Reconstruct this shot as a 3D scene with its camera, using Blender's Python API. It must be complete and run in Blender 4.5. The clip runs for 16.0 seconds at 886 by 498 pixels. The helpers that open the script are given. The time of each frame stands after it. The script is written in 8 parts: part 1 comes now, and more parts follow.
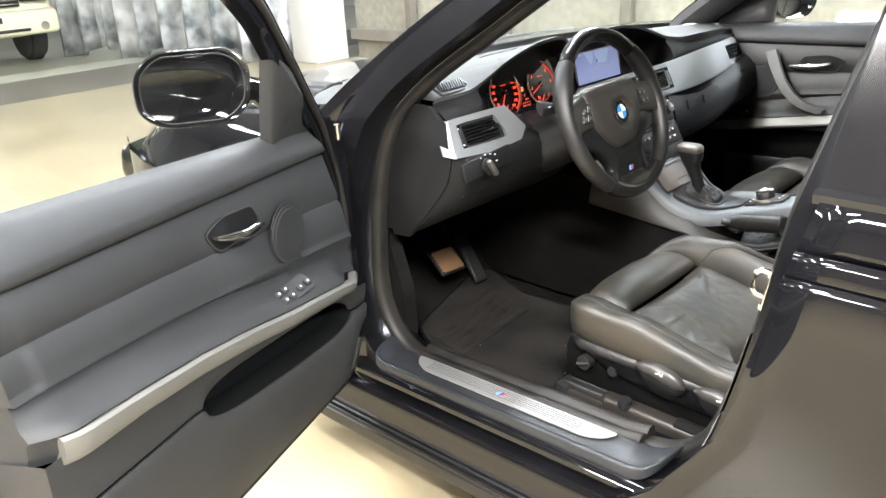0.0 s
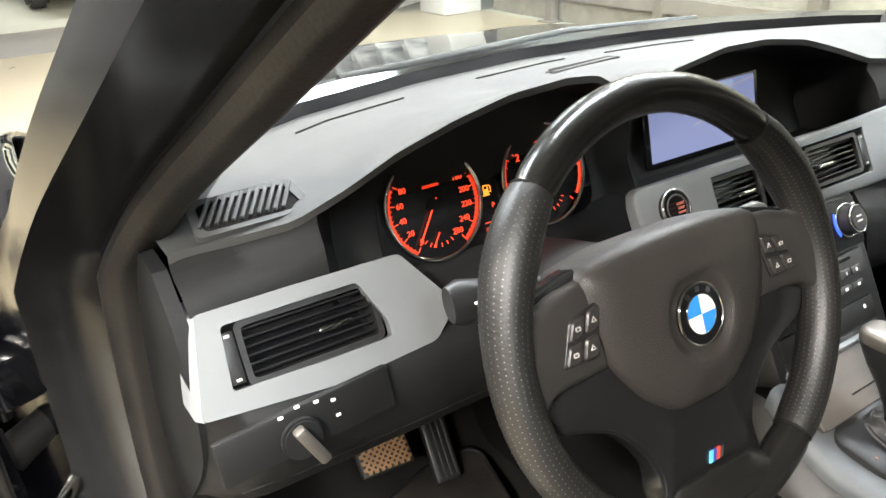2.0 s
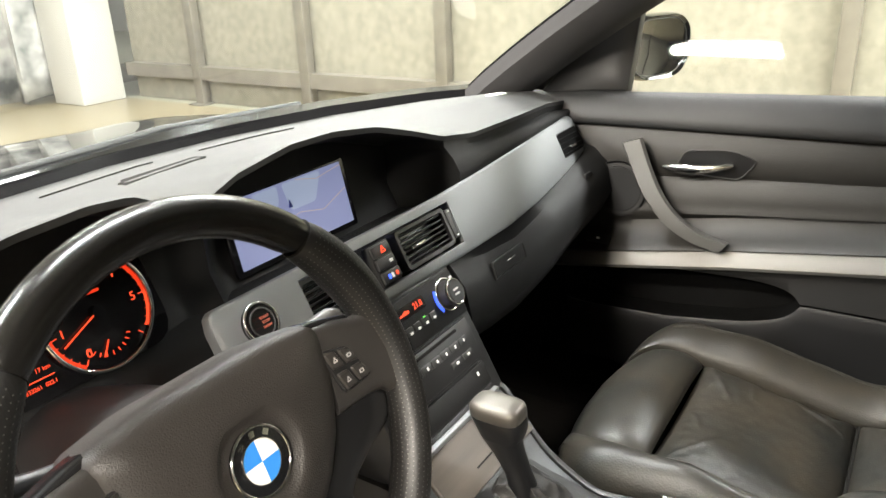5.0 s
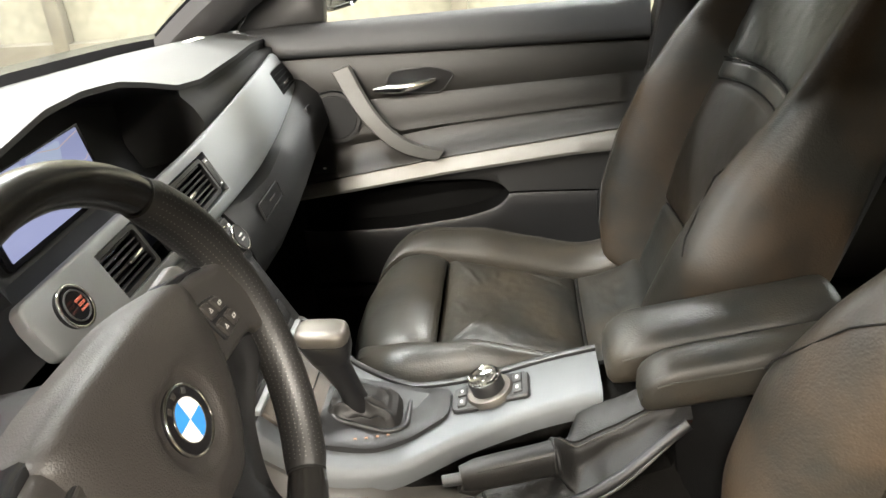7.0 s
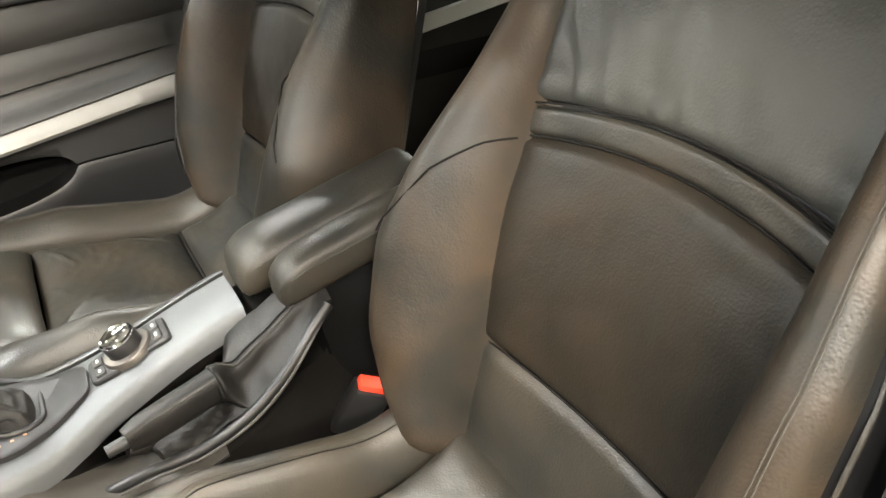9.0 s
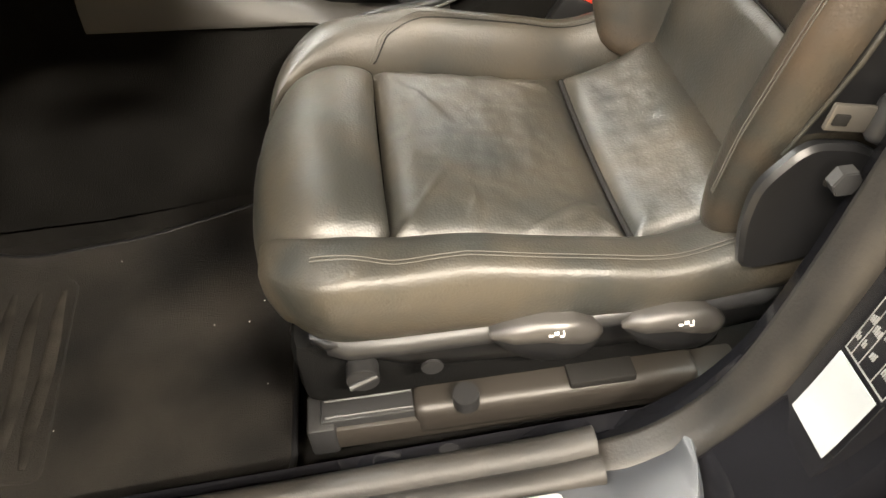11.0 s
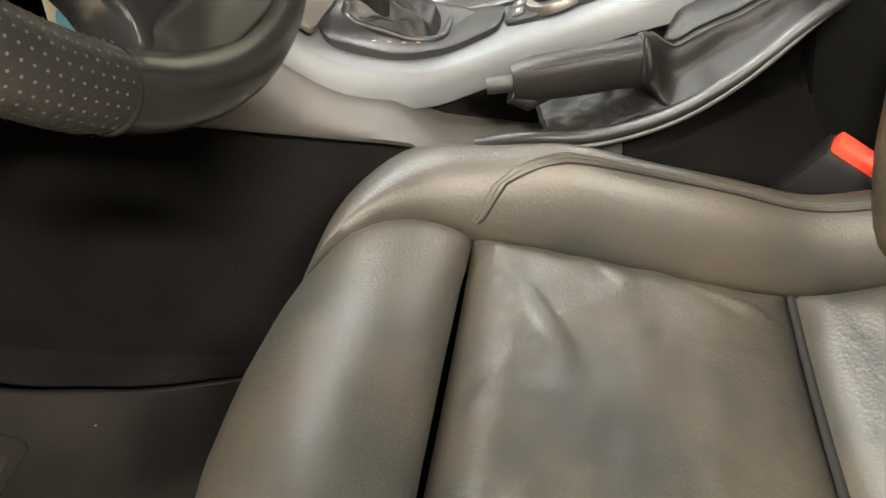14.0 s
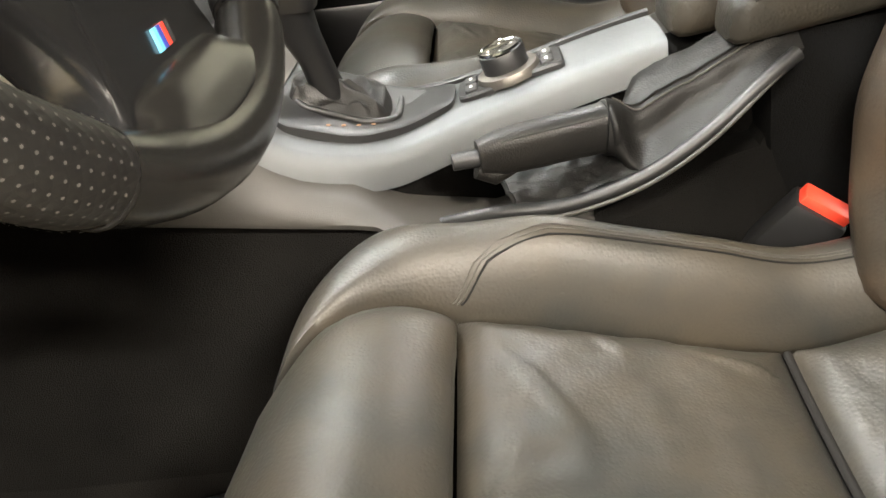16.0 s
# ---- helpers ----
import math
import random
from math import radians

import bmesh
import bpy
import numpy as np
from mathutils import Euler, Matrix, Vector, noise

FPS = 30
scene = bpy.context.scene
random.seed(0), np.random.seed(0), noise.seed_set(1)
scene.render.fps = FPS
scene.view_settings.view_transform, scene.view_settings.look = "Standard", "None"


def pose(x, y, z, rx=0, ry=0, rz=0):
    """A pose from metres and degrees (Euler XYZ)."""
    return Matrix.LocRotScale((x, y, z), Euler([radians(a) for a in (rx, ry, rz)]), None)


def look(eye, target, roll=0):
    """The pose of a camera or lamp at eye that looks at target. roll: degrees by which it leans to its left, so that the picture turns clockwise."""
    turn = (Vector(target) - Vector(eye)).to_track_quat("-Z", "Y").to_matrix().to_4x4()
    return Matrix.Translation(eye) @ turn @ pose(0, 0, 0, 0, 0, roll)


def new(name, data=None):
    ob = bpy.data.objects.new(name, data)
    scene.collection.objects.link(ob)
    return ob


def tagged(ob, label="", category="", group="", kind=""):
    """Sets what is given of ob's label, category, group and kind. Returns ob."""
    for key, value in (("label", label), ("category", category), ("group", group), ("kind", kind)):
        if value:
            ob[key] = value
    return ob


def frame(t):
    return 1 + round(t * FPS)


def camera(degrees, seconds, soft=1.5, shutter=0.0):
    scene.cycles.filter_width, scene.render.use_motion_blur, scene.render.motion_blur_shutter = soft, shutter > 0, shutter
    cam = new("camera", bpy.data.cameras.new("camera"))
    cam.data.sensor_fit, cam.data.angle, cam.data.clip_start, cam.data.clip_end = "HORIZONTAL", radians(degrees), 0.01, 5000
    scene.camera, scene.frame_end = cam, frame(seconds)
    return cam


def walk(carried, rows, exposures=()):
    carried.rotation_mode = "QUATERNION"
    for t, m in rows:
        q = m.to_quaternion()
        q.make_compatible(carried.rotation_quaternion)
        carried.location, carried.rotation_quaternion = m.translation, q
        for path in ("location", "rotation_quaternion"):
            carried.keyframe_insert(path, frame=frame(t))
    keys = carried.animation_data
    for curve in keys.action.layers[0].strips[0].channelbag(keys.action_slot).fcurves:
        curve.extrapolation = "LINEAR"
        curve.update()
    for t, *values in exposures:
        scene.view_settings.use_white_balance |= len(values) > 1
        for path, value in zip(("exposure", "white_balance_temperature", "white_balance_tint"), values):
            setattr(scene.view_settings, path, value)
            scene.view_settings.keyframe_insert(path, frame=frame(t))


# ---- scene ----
cam = camera(60.57, 16.0)
EXPOSURES = [(0, 1.53, 5750, 10), (2, 1.63, 5950, 10), (4, 1.46, 6250, 10), (6.5, 1.76, 6350, 10), (8.5, 1.97, 6450, 10), (10, 1.98, 6600, 10), (12.5, 1.92, 6700, 10), (14, 1.98, 6500, 10), (16, 1.97, 6450, 10)]
# PATH
walk(cam, [
    (0, look((-1.7755, -0.8209, 1.2773), (-1.1223, -0.1668, 0.8959), -3.20)),
    (0.5, look((-1.5646, -0.7130, 1.2659), (-1.0013, 0.0214, 0.8874), -3.02)),
    (1, look((-1.2998, -0.5791, 1.2586), (-0.7925, 0.1928, 0.8755), -3.28)),
    (1.5, look((-1.0545, -0.4204, 1.2580), (-0.5653, 0.3506, 0.8503), -2.92)),
    (2, look((-0.7990, -0.2871, 1.2177), (-0.3171, 0.4732, 0.7822), -2.39)),
    (2.5, look((-0.6365, -0.2651, 1.1787), (-0.1478, 0.4911, 0.7436), -2.81)),
    (3, look((-0.5112, -0.3192, 1.2262), (0.0002, 0.4222, 0.7917), -2.53)),
    (3.5, look((-0.4867, -0.3495, 1.2437), (0.0755, 0.3650, 0.8272), -2.35)),
    (4, look((-0.5304, -0.3761, 1.2393), (0.1046, 0.2867, 0.8423), -2.24)),
    (4.2, look((-0.5478, -0.3633, 1.2185), (0.1265, 0.2706, 0.8397), -2.09)),
    (6.3, look((-0.7900, -0.2408, 1.2467), (0.0736, 0.0137, 0.8116), -3.51)),
    (6.5, look((-0.7621, -0.2248, 1.2401), (0.1117, -0.0222, 0.7981), -3.63)),
    (7, look((-0.7461, -0.1839, 1.2265), (0.1418, -0.0937, 0.7753), -3.87)),
    (7.5, look((-0.7489, -0.1492, 1.2648), (0.1412, -0.1880, 0.8107), -4.00)),
    (8, look((-0.7465, -0.1580, 1.2571), (0.1224, -0.3292, 0.7926), -4.11)),
    (8.5, look((-0.7608, -0.1588, 1.2284), (0.0662, -0.4635, 0.7559), -4.13)),
    (9, look((-0.7919, -0.1517, 1.1723), (-0.0348, -0.5528, 0.6566), -4.62)),
    (9.5, look((-0.8549, -0.1530, 1.1442), (-0.1634, -0.5129, 0.5179), -4.94)),
    (10, look((-0.9373, -0.1496, 1.1260), (-0.2566, -0.4166, 0.4437), -4.55)),
    (10.2, look((-0.9723, -0.1425, 1.1100), (-0.2823, -0.3588, 0.4193), -4.83)),
    (12.3, look((-1.2065, -0.1054, 0.9451), (-0.4817, 0.0280, 0.2692), -3.57)),
    (12.5, look((-1.2301, -0.1313, 0.9625), (-0.5096, 0.0255, 0.2870), -3.94)),
    (13, look((-1.1919, -0.2223, 1.0128), (-0.4724, -0.0472, 0.3407), -4.07)),
    (13.2, look((-1.1138, -0.2309, 0.9981), (-0.3832, -0.0375, 0.3432), -5.28)),
    (13.5, look((-0.9314, -0.1866, 0.9995), (-0.2103, -0.0202, 0.3269), -4.68)),
    (14, look((-0.6898, -0.1736, 0.8909), (0.0876, -0.0111, 0.2833), -4.67)),
    (14.5, look((-0.6143, -0.1179, 0.8300), (0.1743, 0.0147, 0.2296), -3.75)),
    (15, look((-0.6172, -0.1108, 0.8396), (0.1954, -0.0082, 0.2659), -4.37)),
    (15.5, look((-0.6146, -0.1181, 0.8483), (0.2179, -0.0422, 0.2994), -5.42)),
    (16, look((-0.6659, -0.1250, 0.8713), (0.1856, -0.0672, 0.3501), -5.05)),
], EXPOSURES)
# END PATH
# All lamps are out of view; several are added to brighten the cabin.
LAMPS = [(-1.6, 2.6, 90, 100), (3.1, 1.95, 0, 50), (0.4, 1.1, 90, 60), (3.2, 3.5, 0, 70), (-3.0, -1.9, 0, 250), (-2.6, 0.9, 0, 150), (3.0, -1.2, 0, 90), (3.0, -2.9, 0, 130), (0.5, -5.8, 90, 130), (-2.0, 6.0, 90, 42), (2.0, 5.6, 90, 42), (0.0, 10.5, 90, 50), (4.8, 10.5, 90, 50), (-4.5, 1.0, 0, 180), (-1.0, -3.0, 90, 150)]

# ---- world and lamps ----
world = bpy.data.worlds.new("hall_world")
world.use_nodes = True
world.node_tree.nodes["Background"].inputs[0].default_value = (0.9, 0.93, 1.0, 1)
world.node_tree.nodes["Background"].inputs[1].default_value = 0.15
scene.world = world


# ---- materials ----
def mat(name, color, rough=0.5, metal=0.0, bump=0.0, scale=200.0, vary=0.15, vscale=6.0, coat=0.0, spec=0.5, kind="noise", stretch=(1, 1, 1), color2=None, sheen=0.0, wear=0.0, wrinkle=0.0):
    """A procedural surface: base colour varied at two scales, grain as bump, roughness that wanders."""
    m = bpy.data.materials.new(name)
    m.use_nodes = True
    nt = m.node_tree
    b = nt.nodes["Principled BSDF"]
    co = nt.nodes.new("ShaderNodeTexCoord")
    mp = nt.nodes.new("ShaderNodeMapping")
    mp.inputs["Scale"].default_value = stretch
    nt.links.new(co.outputs["Object"], mp.inputs[0])
    n1 = nt.nodes.new("ShaderNodeTexNoise")
    n1.inputs["Scale"].default_value = vscale
    n1.inputs["Detail"].default_value = 5
    nt.links.new(mp.outputs[0], n1.inputs[0])
    if kind == "cells":
        n2 = nt.nodes.new("ShaderNodeTexVoronoi")
        n2.feature = "DISTANCE_TO_EDGE"
        n2.inputs["Scale"].default_value = scale
    elif kind == "dots":
        n2 = nt.nodes.new("ShaderNodeTexVoronoi")
        n2.inputs["Scale"].default_value = scale
        n2.inputs["Randomness"].default_value = 0.15
    else:
        n2 = nt.nodes.new("ShaderNodeTexNoise")
        n2.inputs["Scale"].default_value = scale
        n2.inputs["Detail"].default_value = 3
    nt.links.new(mp.outputs[0], n2.inputs[0])
    ramp = nt.nodes.new("ShaderNodeMix")
    ramp.data_type = "RGBA"
    c1 = tuple(max(0, c * (1 - vary)) for c in color)
    c2 = color2 or tuple(min(1, c * (1 + vary)) for c in color)
    ramp.inputs[6].default_value, ramp.inputs[7].default_value = (*c1, 1), (*c2, 1)
    st = nt.nodes.new("ShaderNodeMapRange")
    st.inputs[1].default_value, st.inputs[2].default_value = 0.32, 0.68
    nt.links.new(n1.outputs[0], st.inputs[0])
    nt.links.new(st.outputs[0], ramp.inputs[0])
    nt.links.new(ramp.outputs[2], b.inputs["Base Color"])
    rr = nt.nodes.new("ShaderNodeMapRange")
    rr.inputs[3].default_value, rr.inputs[4].default_value = max(0.02, rough - 0.08 - wear), min(1, rough + 0.08)
    nt.links.new(n1.outputs[0], rr.inputs[0])
    nt.links.new(rr.outputs[0], b.inputs["Roughness"])
    b.inputs["Metallic"].default_value = metal
    b.inputs["Specular IOR Level"].default_value = spec
    b.inputs["Coat Weight"].default_value = coat
    b.inputs["Coat Roughness"].default_value = 0.03
    b.inputs["Sheen Weight"].default_value = sheen
    if bump:
        bp = nt.nodes.new("ShaderNodeBump")
        bp.inputs["Strength"].default_value = bump
        bp.inputs["Distance"].default_value = 0.002
        nt.links.new(n2.outputs[0], bp.inputs["Height"])
        nt.links.new(bp.outputs[0], b.inputs["Normal"])
        if wrinkle:
            n3 = nt.nodes.new("ShaderNodeTexNoise")
            n3.inputs["Scale"].default_value, n3.inputs["Detail"].default_value, n3.inputs["Distortion"].default_value = 11, 2, 0.5
            b2 = nt.nodes.new("ShaderNodeBump")
            b2.inputs["Strength"].default_value, b2.inputs["Distance"].default_value = wrinkle, 0.012
            nt.links.new(mp.outputs[0], n3.inputs[0])
            nt.links.new(n3.outputs[0], b2.inputs["Height"])
            nt.links.new(b2.outputs[0], bp.inputs["Normal"])
    return m


def leather(name, dark, worn, rough=0.34, cover=0.5, grain=420.0, crumple=0.25, spec=0.5):
    """Coated hide: near-black with patches of a browner second tone, pebble grain, pores and slack creases."""
    m = bpy.data.materials.new(name)
    m.use_nodes = True
    nt = m.node_tree
    b = nt.nodes["Principled BSDF"]
    co = nt.nodes.new("ShaderNodeTexCoord")

    def noise_node(scale, detail, distort=0.0, vec=None):
        n = nt.nodes.new("ShaderNodeTexNoise")
        n.inputs["Scale"].default_value, n.inputs["Detail"].default_value, n.inputs["Distortion"].default_value = scale, detail, distort
        nt.links.new(vec or co.outputs["Object"], n.inputs[0])
        return n

    def span(src, a, b2, c, d):
        r = nt.nodes.new("ShaderNodeMapRange")
        for k, v in zip((1, 2, 3, 4), (a, b2, c, d)):
            r.inputs[k].default_value = v
        nt.links.new(src, r.inputs[0])
        return r.outputs[0]
    patch = noise_node(6.5, 4, 0.4)
    fine = noise_node(45, 4)
    mix = nt.nodes.new("ShaderNodeMix")
    mix.data_type = "RGBA"
    mix.inputs[6].default_value, mix.inputs[7].default_value = (*dark, 1), (*worn, 1)
    add = nt.nodes.new("ShaderNodeMath")
    add.operation, add.inputs[1].default_value = "MULTIPLY_ADD", 0.22
    nt.links.new(fine.outputs[0], add.inputs[0])
    nt.links.new(patch.outputs[0], add.inputs[2])
    nt.links.new(span(add.outputs[0], 0.66 - 0.35 * cover, 1.02 - 0.35 * cover, 0.0, 1.0), mix.inputs[0])
    nt.links.new(mix.outputs[2], b.inputs["Base Color"])
    nt.links.new(span(add.outputs[0], 0.42, 0.82, rough - 0.06, rough + 0.10), b.inputs["Roughness"])
    b.inputs["Specular IOR Level"].default_value = spec
    cell = nt.nodes.new("ShaderNodeTexVoronoi")
    cell.feature = "SMOOTH_F1"
    cell.inputs["Scale"].default_value = grain
    nt.links.new(co.outputs["Object"], cell.inputs[0])
    slack = noise_node(9.0, 3, 0.9)
    ridge = nt.nodes.new("ShaderNodeMath")
    ridge.operation, ridge.inputs[1].default_value = "SUBTRACT", 0.5
    ab = nt.nodes.new("ShaderNodeMath")
    ab.operation = "ABSOLUTE"
    nt.links.new(slack.outputs[0], ridge.inputs[0])
    nt.links.new(ridge.outputs[0], ab.inputs[0])
    line = span(ab.outputs[0], 0.0, 0.035, 0.0, 1.0)
    before = None
    for src, strength, depth in ((patch.outputs[0], crumple, 0.030), (line, crumple * 0.35, 0.0012), (fine.outputs[0], 0.30, 0.0012), (cell.outputs[0], 0.24, 0.0012)):
        bp = nt.nodes.new("ShaderNodeBump")
        bp.inputs["Strength"].default_value, bp.inputs["Distance"].default_value = strength, depth
        nt.links.new(src, bp.inputs["Height"])
        if before:
            nt.links.new(before, bp.inputs["Normal"])
        before = bp.outputs[0]
    nt.links.new(before, b.inputs["Normal"])
    return m


def glow(name, color, strength):
    m = bpy.data.materials.new(name)
    m.use_nodes = True
    b = m.node_tree.nodes["Principled BSDF"]
    b.inputs["Base Color"].default_value = (*[c * 0.3 for c in color], 1)
    b.inputs["Emission Color"].default_value = (*color, 1)
    b.inputs["Emission Strength"].default_value = strength
    return m


def pane_material(name, tint, gloss=0.06):
    """Thin pane of glass: see-through with a weak mirror sheen that grows at grazing angles."""
    m = bpy.data.materials.new(name)
    m.use_nodes = True
    nt = m.node_tree
    nt.nodes.clear()
    out = nt.nodes.new("ShaderNodeOutputMaterial")
    tr = nt.nodes.new("ShaderNodeBsdfTransparent")
    tr.inputs[0].default_value = (*tint, 1)
    gl = nt.nodes.new("ShaderNodeBsdfGlossy")
    gl.inputs["Roughness"].default_value = 0.02
    lw = nt.nodes.new("ShaderNodeLayerWeight")
    pw = nt.nodes.new("ShaderNodeMath")
    pw.operation, pw.inputs[1].default_value = "POWER", 5.0
    ma = nt.nodes.new("ShaderNodeMath")
    ma.operation, ma.inputs[1].default_value, ma.inputs[2].default_value = "MULTIPLY_ADD", 0.8, gloss
    nt.links.new(lw.outputs["Facing"], pw.inputs[0])
    nt.links.new(pw.outputs[0], ma.inputs[0])
    mx = nt.nodes.new("ShaderNodeMixShader")
    nt.links.new(ma.outputs[0], mx.inputs[0])
    nt.links.new(tr.outputs[0], mx.inputs[1])
    nt.links.new(gl.outputs[0], mx.inputs[2])
    nt.links.new(mx.outputs[0], out.inputs[0])
    return m


LEATHER = leather("leather_grain", (0.0158, 0.0162, 0.0146), (0.036, 0.0290, 0.0196), 0.43, 0.48, crumple=0.06, spec=0.47)
# Browner hide: wear, plus warm reflected light put into the colour.
LEATHER_FLANK = leather("leather_flank", (0.0130, 0.0122, 0.0098), (0.044, 0.0275, 0.0145), 0.47, 0.46, crumple=0.12, spec=0.42)
# Backrest centre: the same hide darkened, its shade in the colour.
LEATHER_SHADED = leather("leather_shaded", (0.0100, 0.0088, 0.0068), (0.019, 0.0135, 0.0078), 0.45, 0.5, crumple=0.12, spec=0.32)
# Shoulder panel: the same hide greyed to paint windscreen light.
LEATHER_LIT = leather("leather_lit", (0.036, 0.0385, 0.036), (0.046, 0.046, 0.041), 0.44, 0.5, crumple=0.15)
THREAD = mat("grey_thread", (0.040, 0.037, 0.031), 0.8, bump=0.4, scale=700)
SEAM = mat("seam_shadow", (0.009, 0.0085, 0.008), 0.8, spec=0.12)
# Black plastic made greyer: light on the dashboard top is in the colour.
DASH_PAD_LIT = mat("dash_pad_lit", (0.036, 0.0364, 0.0352), 0.56, bump=0.25, scale=900, vary=0.06, kind="cells", spec=0.5)
CONSOLE = mat("console_plastic", (0.046, 0.043, 0.039), 0.5, bump=0.3, scale=800, vary=0.08, kind="cells")
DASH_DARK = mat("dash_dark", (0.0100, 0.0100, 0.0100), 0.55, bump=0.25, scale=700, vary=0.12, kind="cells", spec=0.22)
PLASTIC = mat("black_plastic", (0.014, 0.014, 0.0145), 0.42, bump=0.15, scale=900, vary=0.15)
PLASTIC_GREY = mat("grey_plastic", (0.026, 0.026, 0.0265), 0.45, bump=0.15, scale=900, vary=0.12)
VENT_BLACK = mat("vent_black", (0.0065, 0.0065, 0.0070), 0.38, vary=0.1, spec=0.35)
GLOSS_BLACK = mat("gloss_black", (0.008, 0.008, 0.009), 0.12, vary=0.1)
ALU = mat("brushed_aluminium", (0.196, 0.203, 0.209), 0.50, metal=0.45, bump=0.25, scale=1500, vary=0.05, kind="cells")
ALU_PLATE = mat("sill_aluminium", (0.50, 0.50, 0.495), 0.34, metal=0.7, bump=0.03, scale=300, vary=0.04, stretch=(20, 1, 20))
CHROME = mat("chrome", (0.75, 0.75, 0.74), 0.12, metal=1.0, vary=0.05)
PAINT = mat("black_paint", (0.005, 0.005, 0.006), 0.50, vary=0.2, coat=1.0, bump=0.002, scale=60, spec=0.0)
JAMB_PAINT = mat("jamb_paint", (0.005, 0.005, 0.006), 0.50, vary=0.2, coat=1.0, bump=0.01, scale=90, spec=0.0)
JAMB_PAINT.node_tree.nodes["Principled BSDF"].inputs["Coat Roughness"].default_value = 0.20
RUBBER = mat("rubber_seal", (0.0105, 0.0102, 0.0098), 0.52, bump=0.2, scale=300, vary=0.3, vscale=14, color2=(0.020, 0.0175, 0.015), spec=0.36)
CARPET = mat("carpet", (0.0082, 0.0076, 0.0069), 0.95, bump=1.0, scale=900, vary=0.4, vscale=12, spec=0.1)
MAT_PILE = mat("velour_mat", (0.0085, 0.0078, 0.0070), 0.95, bump=1.0, scale=700, vary=0.75, vscale=6, color2=(0.021, 0.018, 0.0150), spec=0.1, sheen=0.03)
FABRIC_GREY = mat("pillar_cloth", (0.042, 0.041, 0.042), 0.85, bump=0.4, scale=900, vary=0.08)
# Copy of ALU, darkened and cooled to balance light on the console.
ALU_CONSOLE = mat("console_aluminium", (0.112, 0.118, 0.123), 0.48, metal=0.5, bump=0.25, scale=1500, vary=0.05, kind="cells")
DOOR_PAD = mat("door_pad", (0.0235, 0.0238, 0.0246), 0.52, bump=0.3, scale=700, vary=0.10, kind="cells", spec=0.45)
DOOR_LOW = mat("door_lower", (0.0215, 0.0213, 0.0213), 0.55, bump=0.3, scale=700, vary=0.12, kind="cells", spec=0.40)
RED_PLASTIC = mat("red_plastic", (0.75, 0.06, 0.03), 0.4, vary=0.08)
WHITE_MARK = mat("white_print", (0.75, 0.75, 0.73), 0.5, vary=0.05)
BLUE_MARK = mat("blue_enamel", (0.04, 0.24, 0.70), 0.25, vary=0.05)
PALE_BLUE = mat("pale_blue_enamel", (0.14, 0.50, 0.80), 0.3, vary=0.05)
NAVY_MARK = mat("navy_enamel", (0.03, 0.05, 0.35), 0.3, vary=0.05)
FLOOR = mat("epoxy_floor", (0.255, 0.215, 0.138), 0.3, bump=0.12, scale=30, vary=0.14, vscale=0.8, spec=0.5)
FLOOR_DARK = mat("dark_floor_stripe", (0.12, 0.105, 0.085), 0.45, bump=0.1, scale=30, vary=0.15, vscale=2)
FLOOR_GREY = mat("grey_floor", (0.36, 0.35, 0.28), 0.4, bump=0.1, scale=30, vary=0.1, vscale=1)
WALL = mat("pebble_wall", (0.22, 0.205, 0.16), 0.8, bump=1.0, scale=35, vary=0.14, vscale=14)
# Ceiling is unseen; its dark tone holds back bounced light.
CEILING = mat("ceiling_dimmed", (0.24, 0.24, 0.23), 0.8, bump=0.2, scale=60, vary=0.1, vscale=1.5)
# Grey stands in for the hall's unlit depth in reflections.
WALL_DIM = mat("dim_grey_wall", (0.17, 0.17, 0.155), 0.75, bump=0.2, scale=80, vary=0.12, vscale=1.2)
WALL_BROWN = mat("brown_wall", (0.075, 0.058, 0.040), 0.7, bump=0.2, scale=80, vary=0.15, vscale=1.5)
SILL = mat("sill_plastic", (0.020, 0.0215, 0.0245), 0.38, bump=0.2, scale=900, vary=0.15, spec=0.5)
HEADLINER = mat("roof_cloth", (0.060, 0.058, 0.056), 0.9, bump=0.4, scale=900, vary=0.05)
WALL_WHITE = mat("white_wall", (0.55, 0.54, 0.51), 0.7, bump=0.2, scale=80, vary=0.05, vscale=2)
POST = mat("post_paint", (0.15, 0.135, 0.11), 0.6, bump=0.2, scale=80, vary=0.15)
CURTAIN = mat("marbled_sheet", (0.20, 0.22, 0.23), 0.55, bump=0.4, scale=40, vary=0.6, vscale=3.2, color2=(0.66, 0.65, 0.63))
SUV_PAINT = mat("cream_paint", (0.80, 0.76, 0.55), 0.3, vary=0.04, coat=0.7)
TYRE = mat("tyre_rubber", (0.035, 0.033, 0.03), 0.75, bump=0.4, scale=120, vary=0.2)
GLASS = pane_material("clear_pane", (0.90, 0.93, 0.90), 0.04)
TINTED = pane_material("tinted_pane", (0.78, 0.81, 0.78), 0.05)
# Near-black that paints the shade in recesses and under the seat.
VOID = mat("recess_shade_black", (0.0045, 0.0045, 0.0045), 0.95, bump=0.5, scale=700, spec=0.05)
# Console side tone with the footwell's shade in the colour.
CONSOLE_SHADE = mat("console_shade_dark", (0.0060, 0.0057, 0.0053), 0.95, bump=0.8, scale=800, vary=0.3, vscale=12, spec=0.05)
DARK_GLASS = mat("tinted_glass", (0.010, 0.011, 0.010), 0.04, vary=0.1, spec=0.8)
MIRROR = mat("mirror_glass", (0.60, 0.62, 0.58), 0.02, metal=1.0, vary=0.02)
